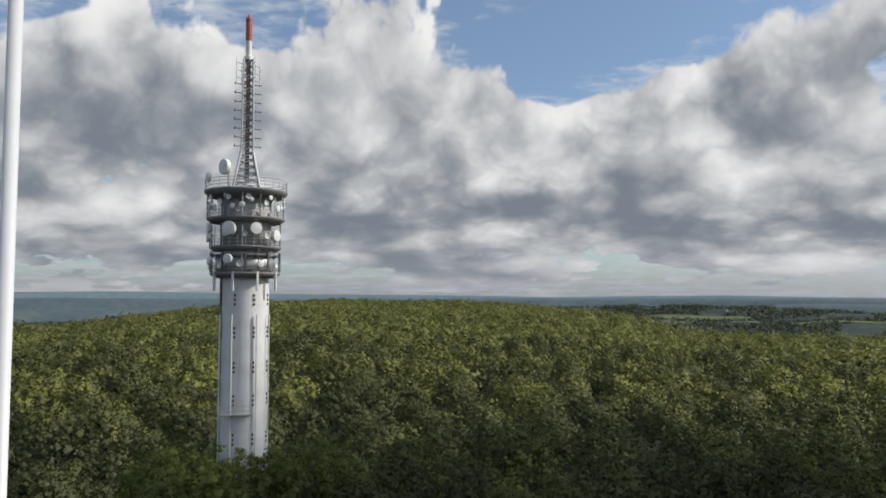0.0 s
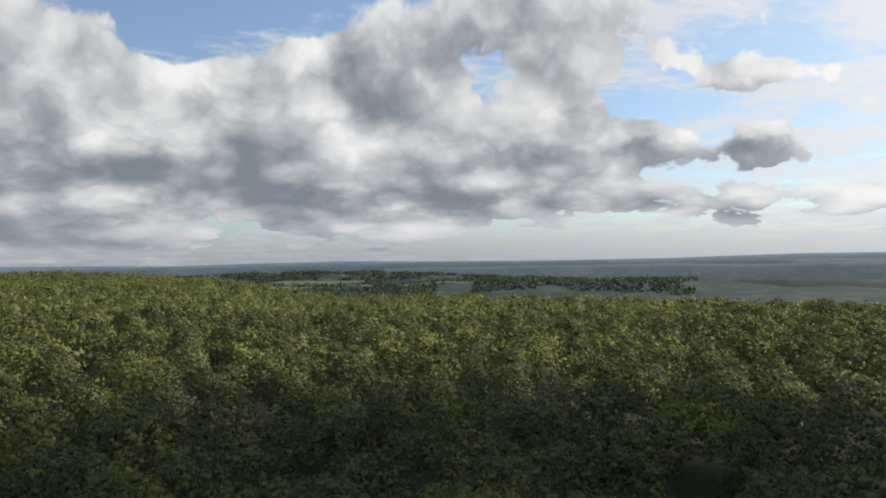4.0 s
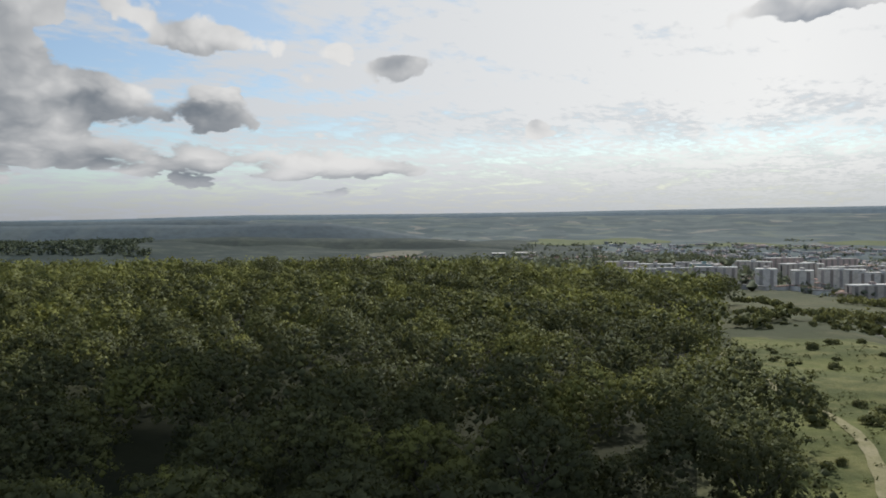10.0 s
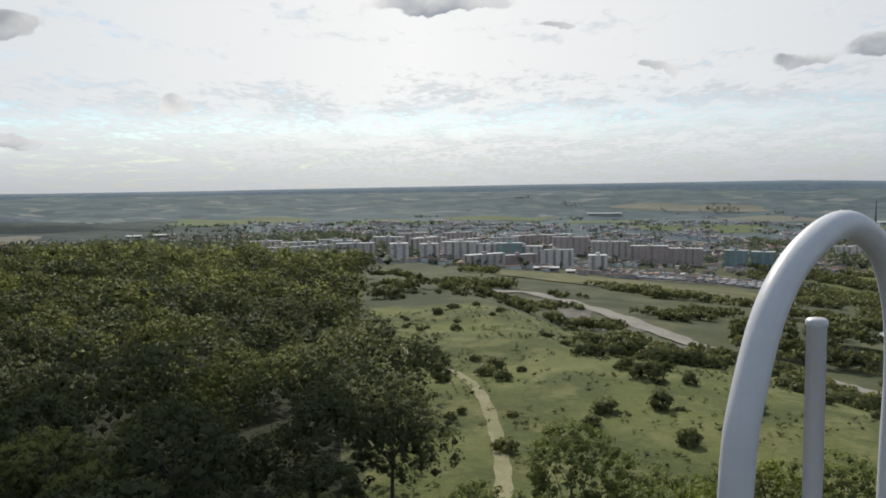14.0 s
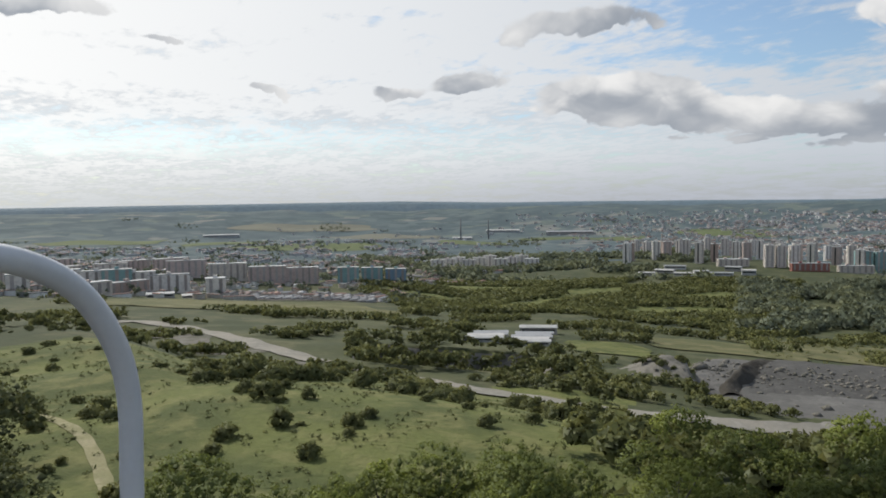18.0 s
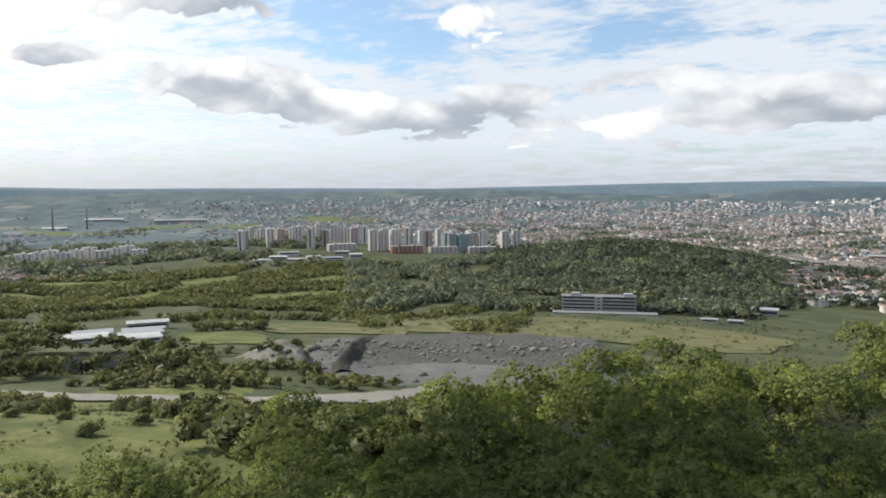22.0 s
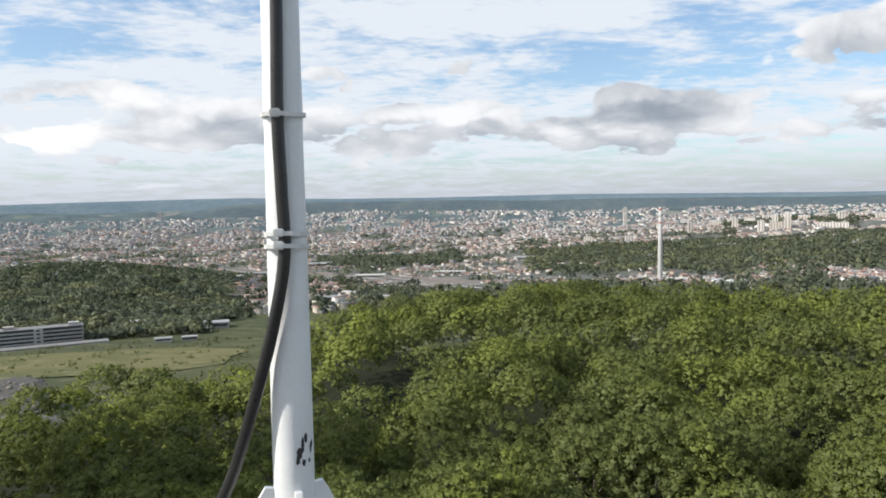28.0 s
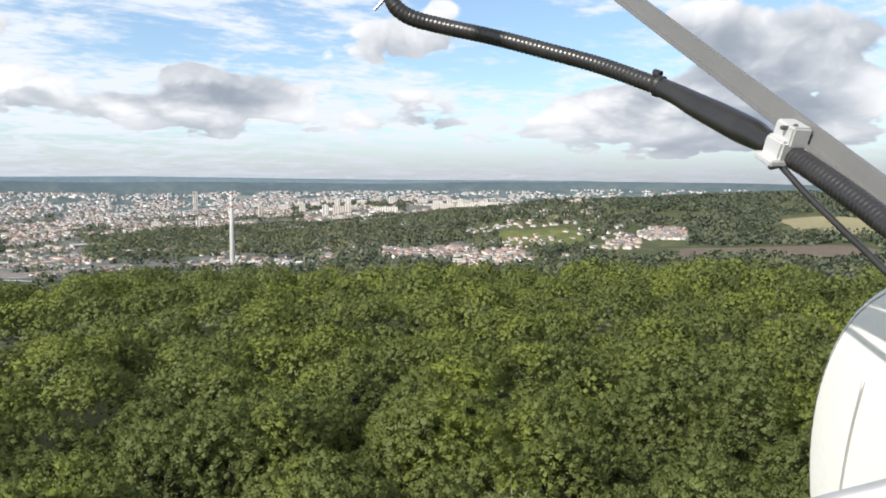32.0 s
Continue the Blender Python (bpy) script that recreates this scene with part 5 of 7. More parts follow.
# ---- town ----
def house_rows(name, label, x, y, turn, length, depth, wall, roof, mats=None):
    """Many gabled houses joined: walls and roofs with eaves."""
    n = len(x)
    z = ground_z(x, y)
    l, d, h, t = length / 2, depth / 2, wall, wall + roof
    low = np.full(n, -6.0)
    lx = np.stack([-l, l, l, -l, -l, l, l, -l, -l, l], 1)
    ly = np.stack([-d, -d, d, d, -d, -d, d, d, 0 * d, 0 * d], 1)
    lz = np.stack([low, low, low, low, h, h, h, h, t - 0.05, t - 0.05], 1)
    e = 0.35
    rx = np.stack([-l - e, l + e, l + e, -l - e, -l - e, l + e], 1)
    ry = np.stack([-d - e, -d - e, d + e, d + e, 0 * d, 0 * d], 1)
    rz = np.stack([h - 0.15, h - 0.15, h - 0.15, h - 0.15, t + 0.1, t + 0.1], 1)
    c, s = np.cos(turn)[:, None], np.sin(turn)[:, None]
    def world(px, py, pz):
        return np.stack([x[:, None] + px * c - py * s, y[:, None] + px * s + py * c, z[:, None] + pz], -1)
    v = np.concatenate([world(lx, ly, lz), world(rx, ry, rz)], 1).reshape(-1, 3)
    tri = np.array([(0, 1, 5), (0, 5, 4), (1, 2, 6), (1, 6, 5), (2, 3, 7), (2, 7, 6), (3, 0, 4), (3, 4, 7), (5, 6, 9), (7, 4, 8),
                    (10, 11, 15), (10, 15, 14), (12, 13, 14), (12, 14, 15), (11, 10, 13), (11, 13, 12)])
    f = (tri[None] + 16 * np.arange(n)[:, None, None]).reshape(-1, 3)
    idx = np.tile(np.array([0] * 10 + [1] * 6), n)
    return tagged(new(name, raw_mesh(name, v, f, mats or [HOUSE_WALL, HOUSE_ROOF], idx)), label, "houses", kind="stuff")


def houses(label, count, az0, az1, r0, r1, level, seed, big=1.0, flat=False, drift=420, avoid=56, fade=1.0, mats=None):
    rg = np.random.RandomState(seed)
    a, r = rg.uniform(az1, az0, count), np.sqrt(rg.uniform(r0 * r0, r1 * r1, count))
    x, y = -np.sin(np.radians(a)) * r, np.cos(np.radians(a)) * r
    ok = wave(x, y, drift, avoid) < level
    ok &= ~in_yard(a, r)
    ok &= rg.uniform(0, 1, count) < np.interp(a, (az1, az1 + fade, az0 - fade, az0), (0.05, 1, 1, 0.05))
    grove = ((a > -219) & (a < -192) & (r > 1740) & (r < 2680) & (wave(x, y, 420, 65) > -0.5)) | ((a > -187) & (a < -176) & (r > 2260) & (r < 2600))
    ok &= ~grove | (rg.uniform(0, 1, count) < 0.05)
    x, y = x[ok], y[ok]
    n = len(x)
    turn = np.round(wave(x, y, 900, seed + 1) * 2) * 0.6 + rg.choice([0, np.pi / 2], n) + rg.normal(0, 0.06, n)
    return house_rows("houses", label, x, y, turn, rg.uniform(9, 26, n) * big, rg.uniform(8, 11, n) * big,
                      rg.uniform(3.4, 7.6, n) * big, rg.uniform(0.5, 1.0, n) if flat else rg.uniform(1.8, 3.6, n) * big, mats)


houses("red-roofed town houses along the valley", 8500, -152, -232, 1350, 2600, 0.05, 71, 0.72, fade=14)
houses("closely built town blocks with red roofs", 17000, -126, -236, 2400, 4000, 0.26, 72, 0.85, fade=28)
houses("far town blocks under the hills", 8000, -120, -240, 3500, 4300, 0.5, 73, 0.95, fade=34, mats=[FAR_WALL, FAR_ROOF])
houses("pale flat-roofed blocks across the town", 1100, -130, -234, 1900, 4200, 0.5, 74, 1.5, True, fade=24)
for az0, az1, r0, r1, count in ((-163.4, -167, 4200, 4330, 26), (-171, -181, 4230, 4340, 46), (-189.4, -192.4, 4180, 4250, 22)):
    houses("white housing on the far hill", count, az0, az1, r0, r1, 2.0, 96, 1.5, True, mats=[PANEL_WHITE, ROOFING])
houses("old village houses behind the estate", 900, -66, -122, 1250, 1950, 0.3, 75, 0.9, fade=6)
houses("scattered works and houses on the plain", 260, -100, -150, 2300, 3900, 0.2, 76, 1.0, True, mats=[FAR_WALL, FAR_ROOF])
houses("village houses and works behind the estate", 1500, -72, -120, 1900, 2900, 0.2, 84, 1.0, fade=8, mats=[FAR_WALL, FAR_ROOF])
houses("low shops and terraces round the estate", 420, -70, -116, 880, 1330, 0.6, 82, 0.85, True, fade=3)
houses("village houses under the estate", 260, -64, -80, 1000, 1300, 0.6, 83, 0.7, fade=3)
houses("small white village on the slope", 80, -229.3, -232.4, 1500, 1740, 2.0, 77, 0.8)
houses("pale village houses on the hilltop", 150, -232.0, -235.6, 1640, 1800, 2.0, 97, 0.9)
houses("red-roofed village in the valley", 170, -212.6, -219, 1450, 1650, 2.0, 78, 0.8)
houses("red-roofed houses along the stream", 130, -218.2, -224, 1330, 1480, 2.0, 98, 0.8)
houses("far settlement on the hill", 260, -228, -246, 3300, 3600, 0.9, 79, 1.5)
houses("small houses in the far valley", 120, -48, -62, 1750, 1900, 0.9, 80, 1.1)
houses("garden sheds on the slope", 160, -208, -220, 1900, 2300, 0.2, 81, 0.6)


def slab(name, label, length, depth, storeys, wall_mat, group, towers=False):
    """A panel block: wall, roof, loggia strips on both faces, lift houses on the roof."""
    ob = thing(name, label, "apartment block", group)
    h = storeys * 2.85
    part("wall", box(bmesh.new(), (length, depth, h + 8), (0, 0, (h - 8) / 2)), wall_mat, ob)
    part("roof", box(bmesh.new(), (length + 0.5, depth + 0.5, 0.7), (0, 0, h + 0.35)), ROOFING, ob)
    strips = max(2, int(length / 9))
    for k in range(strips):
        x = (k + 0.5) / strips * length - length / 2
        for side in (-1, 1):
            part("loggia_strip", box(bmesh.new(), (length / strips * 0.34, 0.5, h - 2.5), (x, side * (depth / 2 + 0.1), h / 2 + 0.6)), LOGGIA, ob)
    for side in (-1, 1):
        part("window_strip", box(bmesh.new(), (0.3, depth * 0.2, h - 3), (side * (length / 2 + 0.05), 0, h / 2 + 0.5)), GLASS, ob)
    for k in range(max(1, int(length / 30))):
        n = max(1, int(length / 30))
        part("lift_house", box(bmesh.new(), (5, 5, 2.8), ((k + 0.5) / n * length - length / 2, 0, h + 2.1)), wall_mat, ob)
    return ob


def place(src, first, az, r, turn, lift=0.0):
    x, y = way(az, r)
    m = pose(x, y, float(ground_z(x, y)) + lift, 0, 0, turn)
    if first:
        src.matrix_world = m
        return src
    return copy_thing(src, m)


def settle(src, spots, nearer=1.0):
    for i, (az, r, turn) in enumerate(spots):
        place(src, i == 0, az, r * nearer, turn)


def estate(spots):
    """The far estate's plan, spread in bearing and distance to fit the camera's view."""
    return [(-139.9 + (az + 139.2) * 1.07, 1545 + (r - 1560) * 1.25, turn) for az, r, turn in spots]


G1 = "panel blocks of the near estate"
# turn: degrees; a block's face looks along its own y
long_pale = slab("panel_block", "long pale panel apartment block with loggias", 50, 12, 8, PANEL_WHITE, G1)
settle(long_pale, [(-77.0, 1640, -80), (-79.7, 1650, -79), (-76.0, 1480, -76), (-78.6, 1470, -77), (-81.2, 1475, -79), (-83.7, 1760, -100), (-74.6, 1750, -72),
                   (-89.2, 1500, -92), (-91.6, 1490, -93), (-94.0, 1480, -95), (-96.3, 1475, -97), (-87.0, 1850, -84), (-92.5, 1860, -95)], 0.68)
long_brown = slab("panel_block", "long brown panel apartment block with dark loggias", 58, 13, 9, PANEL, G1)
settle(long_brown, [(-97.5, 1800, -99), (-100.4, 1790, -101), (-103.2, 1780, -104), (-105.6, 1785, -107), (-85.6, 1900, -60), (-89.0, 1960, -55), (-96.5, 1980, -75),
                    (-86.5, 1720, -40), (-89.5, 1760, -48), (-94.0, 2050, -60)], 0.68)
teal = slab("panel_block", "teal-painted panel apartment block", 34, 14, 9, PANEL_TEAL, G1)
settle(teal, [(-109.2, 1800, -110), (-111.0, 1830, -112), (-80.4, 1500, -84), (-92.9, 1470, -93), (-112.8, 1840, -114)], 0.68)
point_block = slab("tower_block", "square pale tower block with dark window strips", 23, 18, 8, PANEL_WHITE, G1)
settle(point_block, [(-84.5, 1400, -80), (-86.8, 1395, -82), (-99.5, 1400, -97)], 0.68)
low_brick = slab("panel_block", "red-brown terrace of stepped flats", 19, 14, 6, PANEL, G1)
settle(low_brick, [(-70.0 - 1.05 * k, 1640 + 12 * (k % 2), -70 + 4 * (k % 3)) for k in range(6)], 0.68)
angled = slab("panel_block", "low pale block set at an angle", 52, 13, 5, PANEL, G1)
settle(angled, [(-91.0, 1330, -58), (-93.5, 1400, -60)], 0.68)

G2 = "tower blocks of the far estate"
rg = np.random.RandomState(90)
striped = slab("tower_block", "brown and white striped tower block", 17, 14, 15, PANEL_WHITE, G2)
striped_brown = slab("tower_block", "brown tower block with pale gables", 20, 15, 14, PANEL, G2)
tall_teal = slab("tower_block", "tower block with a teal painted face", 28, 15, 14, PANEL_TEAL, G2)
settle(tall_teal, estate([(-144.6, 1640, -120), (-145.6, 1650, -118)]))
settle(striped, estate([(-129.9 - 0.70 * k + rg.uniform(-0.35, 0.35), 1640 + 85 * (k * 5 % 7) + rg.uniform(-30, 30), -150 + rg.choice([0, 25, 60, 90])) for k in range(27)]
       + [(-148.6, 1610, -135), (-149.4, 1612, -140), (-139.2, 1600, -125), (-139.9, 1604, -122), (-140.7, 1610, -120)]))
settle(striped_brown, estate([(-130.4 - 1.05 * k + rg.uniform(-0.3, 0.3), 1700 + 90 * (k * 3 % 5) + rg.uniform(-30, 30), -140 + rg.choice([0, 30, 70, 90])) for k in range(17)]))
low_long = slab("panel_block", "low brown panel block at the foot of the towers", 60, 13, 5, PANEL, G2)
settle(low_long, estate([(-147.0, 1590, -132), (-144.2, 1580, -128), (-137.0, 1600, -120)]))
red_row = slab("panel_block", "dark red long low block", 66, 14, 5, BRICK_RED, G2)
settle(red_row, estate([(-141.6, 1565, -125)]))
mid_rise = slab("panel_block", "mid-rise block in a row of flats", 30, 13, 9, PANEL_WHITE, "flats in the valley")
settle(mid_rise, [(-116.0 - 0.8 * k, 1680 + 35 * (k % 3), -118 - 4 * (k % 4)) for k in range(10)]
       + [(-158.9, 2450, -150), (-160, 2500, -150), (-199.5, 2900, -190), (-196.5, 2950, -200)])

G3 = "white blocks on the far hill"
white_slab = slab("panel_block", "white panel block on the hillside", 42, 13, 8, PANEL_WHITE, G3)
settle(white_slab, [(-205.5 - 1.15 * k, 3350 + 50 * ((k * 3) % 5), -200 - 10 * (k % 3)) for k in range(15)] + [(-219.8 - 0.9 * k, 3300, -215) for k in range(5)])
white_long = slab("panel_block", "very long white panel block along the hill's edge", 96, 12, 9, PANEL_WHITE, G3)
settle(white_long, [(-217.4, 3000, -215), (-219.3, 3040, -219), (-221.0, 3080, -221), (-210.0, 2960, -204), (-213.0, 2900, -212)])
white_tower = slab("tower_block", "white tower block on the hillside", 22, 16, 14, PANEL_WHITE, G3)
settle(white_tower, [(-203.8, 3200, -190), (-206.8, 3150, -200), (-209.4, 3120, -205), (-210.2, 3125, -205), (-217.9, 3090, -210), (-218.7, 3100, -210), (-208.5, 2950, -205), (-210.2, 2930, -205), (-213.5, 3250, -200),
                     (-199.2, 4100, -190), (-165.0, 4300, -165)])


def hall(label, az, r, length, depth, high, turn, group="works and halls"):
    """A low works hall with a shallow roof and a strip of windows."""
    x, y = way(az, r)
    ob = thing("works_hall", label, "hall", group, pose(x, y, float(ground_z(x, y)), 0, 0, turn))
    part("wall", box(bmesh.new(), (length, depth, high + 6), (0, 0, (high - 6) / 2)), HALL_WALL, ob)
    bm = bmesh.new()
    l, d = length / 2 + 0.4, depth / 2 + 0.4
    vs = [bm.verts.new(p) for p in ((-l, -d, high), (l, -d, high), (l, d, high), (-l, d, high), (-l, 0, high + depth * 0.08), (l, 0, high + depth * 0.08))]
    for f in ((0, 1, 5, 4), (2, 3, 4, 5), (0, 4, 3), (1, 2, 5), (3, 2, 1, 0)):
        bm.faces.new([vs[i] for i in f])
    part("roof", bm, HALL_ROOF, ob)
    for s in (-1, 1):
        part("window_strip", box(bmesh.new(), (length * 0.9, 0.2, high * 0.3), (0, s * (depth / 2 + 0.08), high * 0.6)), GLASS, ob)
    return ob


for k in range(4):
    hall("long pale shed roof among the trees", -119.4 - 0.2 * k, 446 + 15 * k, 24 - 2 * (k % 2), 8, 2.8, -117, "sheds below the quarry")
for k in range(5):
    hall("grey-roofed shed among the trees", -122.9 - 0.1 * k, 444 + 15 * k, 25 - 3 * (k % 2), 8, 3.0, -124, "sheds below the quarry")
hall("white shed roof behind the others", -123.6, 535, 26, 12, 5.0, -124, "sheds below the quarry")
for az, r, l, d, h, t in ((-164.1, 955, 44, 20, 8, -165), (-168.6, 850, 26, 18, 7, -172), (-167.2, 815, 28, 10, 5, -168), (-164.9, 738, 15, 7, 4, -165), (-166.7, 752, 14, 8, 4, -168), (-172.2, 1110, 40, 20, 7, -170),
                          (-176.8, 1165, 34, 16, 8, -175), (-131.6, 1440, 30, 16, 6, -130), (-132.9, 1470, 36, 18, 6, -150), (-134.2, 1430, 34, 16, 6, -134), (-135.4, 1460, 26, 16, 7, -120), (-136.8, 1450, 40, 16, 5, -134), (-138.6, 1470, 24, 18, 9, -136), (-133.6, 1520, 40, 14, 7, -130), (-137.6, 1530, 30, 14, 8, -150),
                          (-117.9, 3450, 90, 60, 8, -118), (-100, 3600, 160, 50, 10, -100), (-126, 3600, 220, 60, 10, -125), (-121, 3650, 160, 50, 9, -122), (-79, 930, 26, 14, 6, -80),
                          (-95.7, 905, 30, 18, 5, -96), (-97.9, 915, 24, 16, 4, -96), (-118.5, 1950, 70, 40, 7, -118), (-171.5, 1900, 60, 14, 9, -185), (-203.0, 1440, 34, 20, 9, -200),
                          (-205.5, 1470, 30, 16, 7, -200), (-200.4, 1440, 18, 16, 12, -200), (-208, 1450, 40, 14, 6, -205), (-180, 1750, 70, 24, 8, -185), (-186, 1850, 80, 26, 8, -190),
                          (-176, 2300, 90, 40, 10, -170), (-192, 2300, 80, 40, 10, -180), (-67.5, 2250, 60, 30, 8, -70), (-65.5, 2280, 40, 30, 8, -70), (-155.5, 800, 26, 14, 5, -156)):
    hall("pale-roofed works hall in the valley", az, r, l, d, h, t)

# garages: rows of low lock-ups
rg = np.random.RandomState(95)
ga = np.repeat(-101.5 - 0.62 * np.arange(16), 8)
gr = np.tile(895 + 20 * np.arange(8), 16) + rg.uniform(-3, 3, 128)
hx, hy = -np.sin(np.radians(ga)) * gr, np.cos(np.radians(ga)) * gr
house_rows("garages", "rows of flat-roofed lock-up garages", hx, hy, np.radians(-60 + rg.uniform(-4, 4, 128)), np.full(128, 16.0), np.full(128, 6.0), np.full(128, 2.8),
           np.full(128, 0.2), [HALL_WALL, varied("garage_roofs", ((0.42, 0.41, 0.40), (0.26, 0.25, 0.25), (0.55, 0.54, 0.53)))])
patch("garage_yard", "grey yard of the lock-up garages", YARD, -106.4, 965, 5.6, 88, 0.6, "yard", seed=30)

# the railway's rolling stock and tracks
for k in range(9):
    lane("railway_track", "line of railway track across the yard", ROOFING if k % 3 == 0 else STEEL_DARK if k % 3 == 1 else TRACK, [(a, r + (k - 4) * 25) for a, r in YARD_LINE], 5.0, 1.9, "railway", 5)
houses("works and stores beside the railway", 190, -169.5, -180, 1070, 1480, 0.8, 101, 1.2, True)
houses("low red-roofed houses beside the railway", 150, -168, -186, 1080, 1560, 0.6, 102, 0.8)


def office():
    """The long office block: pale floor bands, dark window bands, a lower wing in front."""
    x, y = way(-157.0, 800)
    ob = thing("office_block", "long grey five-storey office block with window bands", "office building", "", pose(x, y, float(ground_z(x, y)), 0, 0, -157))
    part("wall", box(bmesh.new(), (76, 16, 26), (0, 0, 5)), HALL_WALL, ob)
    for side in (-1, 1):
        for floor in range(5):
            part("floor_band", box(bmesh.new(), (34, 1.0, 1.5), (side * 20.5, -8.2, 1.5 + floor * 3.5), bevel=0.05), HALL_WALL, ob)
            part("window_band", box(bmesh.new(), (33, 0.4, 1.7), (side * 20.5, -8.1, 3.1 + floor * 3.5)), GLASS, ob)
    part("stair_tower", box(bmesh.new(), (7, 2.2, 19.5), (0, -8.6, 8.6)), HALL_WALL, ob)
    for floor in range(5):
        part("window", box(bmesh.new(), (3, 0.3, 1.4), (0, -9.75, 3.0 + floor * 3.5)), GLASS, ob)
    part("roof", box(bmesh.new(), (77, 17, 0.8), (0, 0, 18.4)), CONCRETE_DARK, ob)
    for x0 in (-24, 30):
        part("roof_house", box(bmesh.new(), (9, 7, 2.6), (x0, 0, 20.1)), HALL_WALL, ob)
    part("front_wing", box(bmesh.new(), (104, 14, 12), (6, -26, -1.2)), HALL_WALL, ob)
    part("wing_roof", box(bmesh.new(), (104.6, 14.6, 0.5), (6, -26, 5.05)), CONCRETE_DARK, ob, "dark felt roof of the front wing")
    part("wing_windows", box(bmesh.new(), (100, 0.4, 1.6), (6, -33.1, 2.6)), GLASS, ob)


office()


def chimney(label, az, r, foot, high, r0, r1, bands, mat=CHIMNEY):
    x, y = way(az, r)
    z = float(ground_z(x, y)) if foot is None else foot
    ob = thing("chimney", label, "chimney", "", pose(x, y, z))
    part("shaft", lathe(bmesh.new(), [(r0, -10), (r0, 0), (r0 * 0.8 + r1 * 0.2, high * 0.35), (r1, high), (r1 * 0.7, high), (r1 * 0.7, high - 3)], 24), mat, ob, smooth=True)
    for k in range(bands):
        t = 1 - 0.09 * k - 0.02
        rad = r1 + (r0 - r1) * (1 - t) + 0.15
        part("band", lathe(bmesh.new(), [(rad, high * t - high * 0.02), (rad, high * t)], 24), RED if k % 2 == 0 else STEEL, ob, "warning band" if k == 0 else "", True)
    return ob


x, y = way(-201.7, 1500)
chimney("tall slim pale heating plant chimney with bands", -201.7, 1500, float(ground_z(x, y)), EYE - 1500 * math.tan(radians(0.95)) - float(ground_z(x, y)), 5.0, 3.0, 6)
x, y = way(-117.8, 3300)
chimney("slim far works chimney", -117.8, 3300, float(ground_z(x, y)), EYE - 3300 * math.tan(radians(1.2)) - float(ground_z(x, y)), 4.0, 2.2, 0, CONCRETE_DARK)
x, y = way(-119.9, 3350)
chimney("slim far works chimney", -119.9, 3350, float(ground_z(x, y)), EYE - 3350 * math.tan(radians(1.3)) - float(ground_z(x, y)), 4.0, 2.2, 0, CONCRETE_DARK)
x, y = way(-199.2, 4150)
office_tower = slab("office_tower", "slim grey office tower over the town", 18, 18, 18, PANEL_WHITE, "")
place(office_tower, True, -199.2, 3800, -190)
for k in range(3):
    x, y = way(-205.6 - 0.9 * k, 1420)
    tank = thing("storage_tank", "round white storage tank by the plant", "tank", "tanks of the plant", pose(x, y, float(ground_z(x, y))))
    part("body", lathe(bmesh.new(), [(9, -4), (9, 9), (0.01, 10.5)], 32), CONCRETE, tank, smooth=False)


# ---- the broadcasting tower among the trees ----
def ring_rail(bm, r, z, posts=28, high=1.15, bar=0.035):
    for h in (0.4, 0.78, high):
        pts = [(r * math.cos(2 * math.pi * k / posts), r * math.sin(2 * math.pi * k / posts), z + h) for k in range(posts + 1)]
        for a, b in zip(pts, pts[1:]):
            rod(bm, a, b, bar, seg=5, caps=False)
    return bm


def dish_part(name, parent, az, r, z, size, deep=0.35, drum=False, tilt=0):
    """A radio-link dish at a bearing round the shaft, looking outwards."""
    az = 360 - az
    c = (-math.sin(radians(az)) * r, math.cos(radians(az)) * r, z)
    if drum:
        prof = [(0.01, -size * 0.35), (size * 0.75, -size * 0.3), (size, -size * 0.12), (size, size * deep), (size * 0.94, size * deep + 0.03), (0.01, size * deep + 0.09)]
    else:
        prof = [(0.01, -size * 0.28), (size * 0.7, -size * 0.12), (size, 0.05), (size * 0.97, 0.09), (size * 0.6, -0.02), (0.01, -size * 0.12)]
    turn2 = Matrix.Rotation(radians(az), 4, "Z") @ Matrix.Rotation(radians(-90), 4, "X")
    ob = part(name, lathe(bmesh.new(), prof, 24, c, turn2), DISH, parent, smooth=False)
    return ob


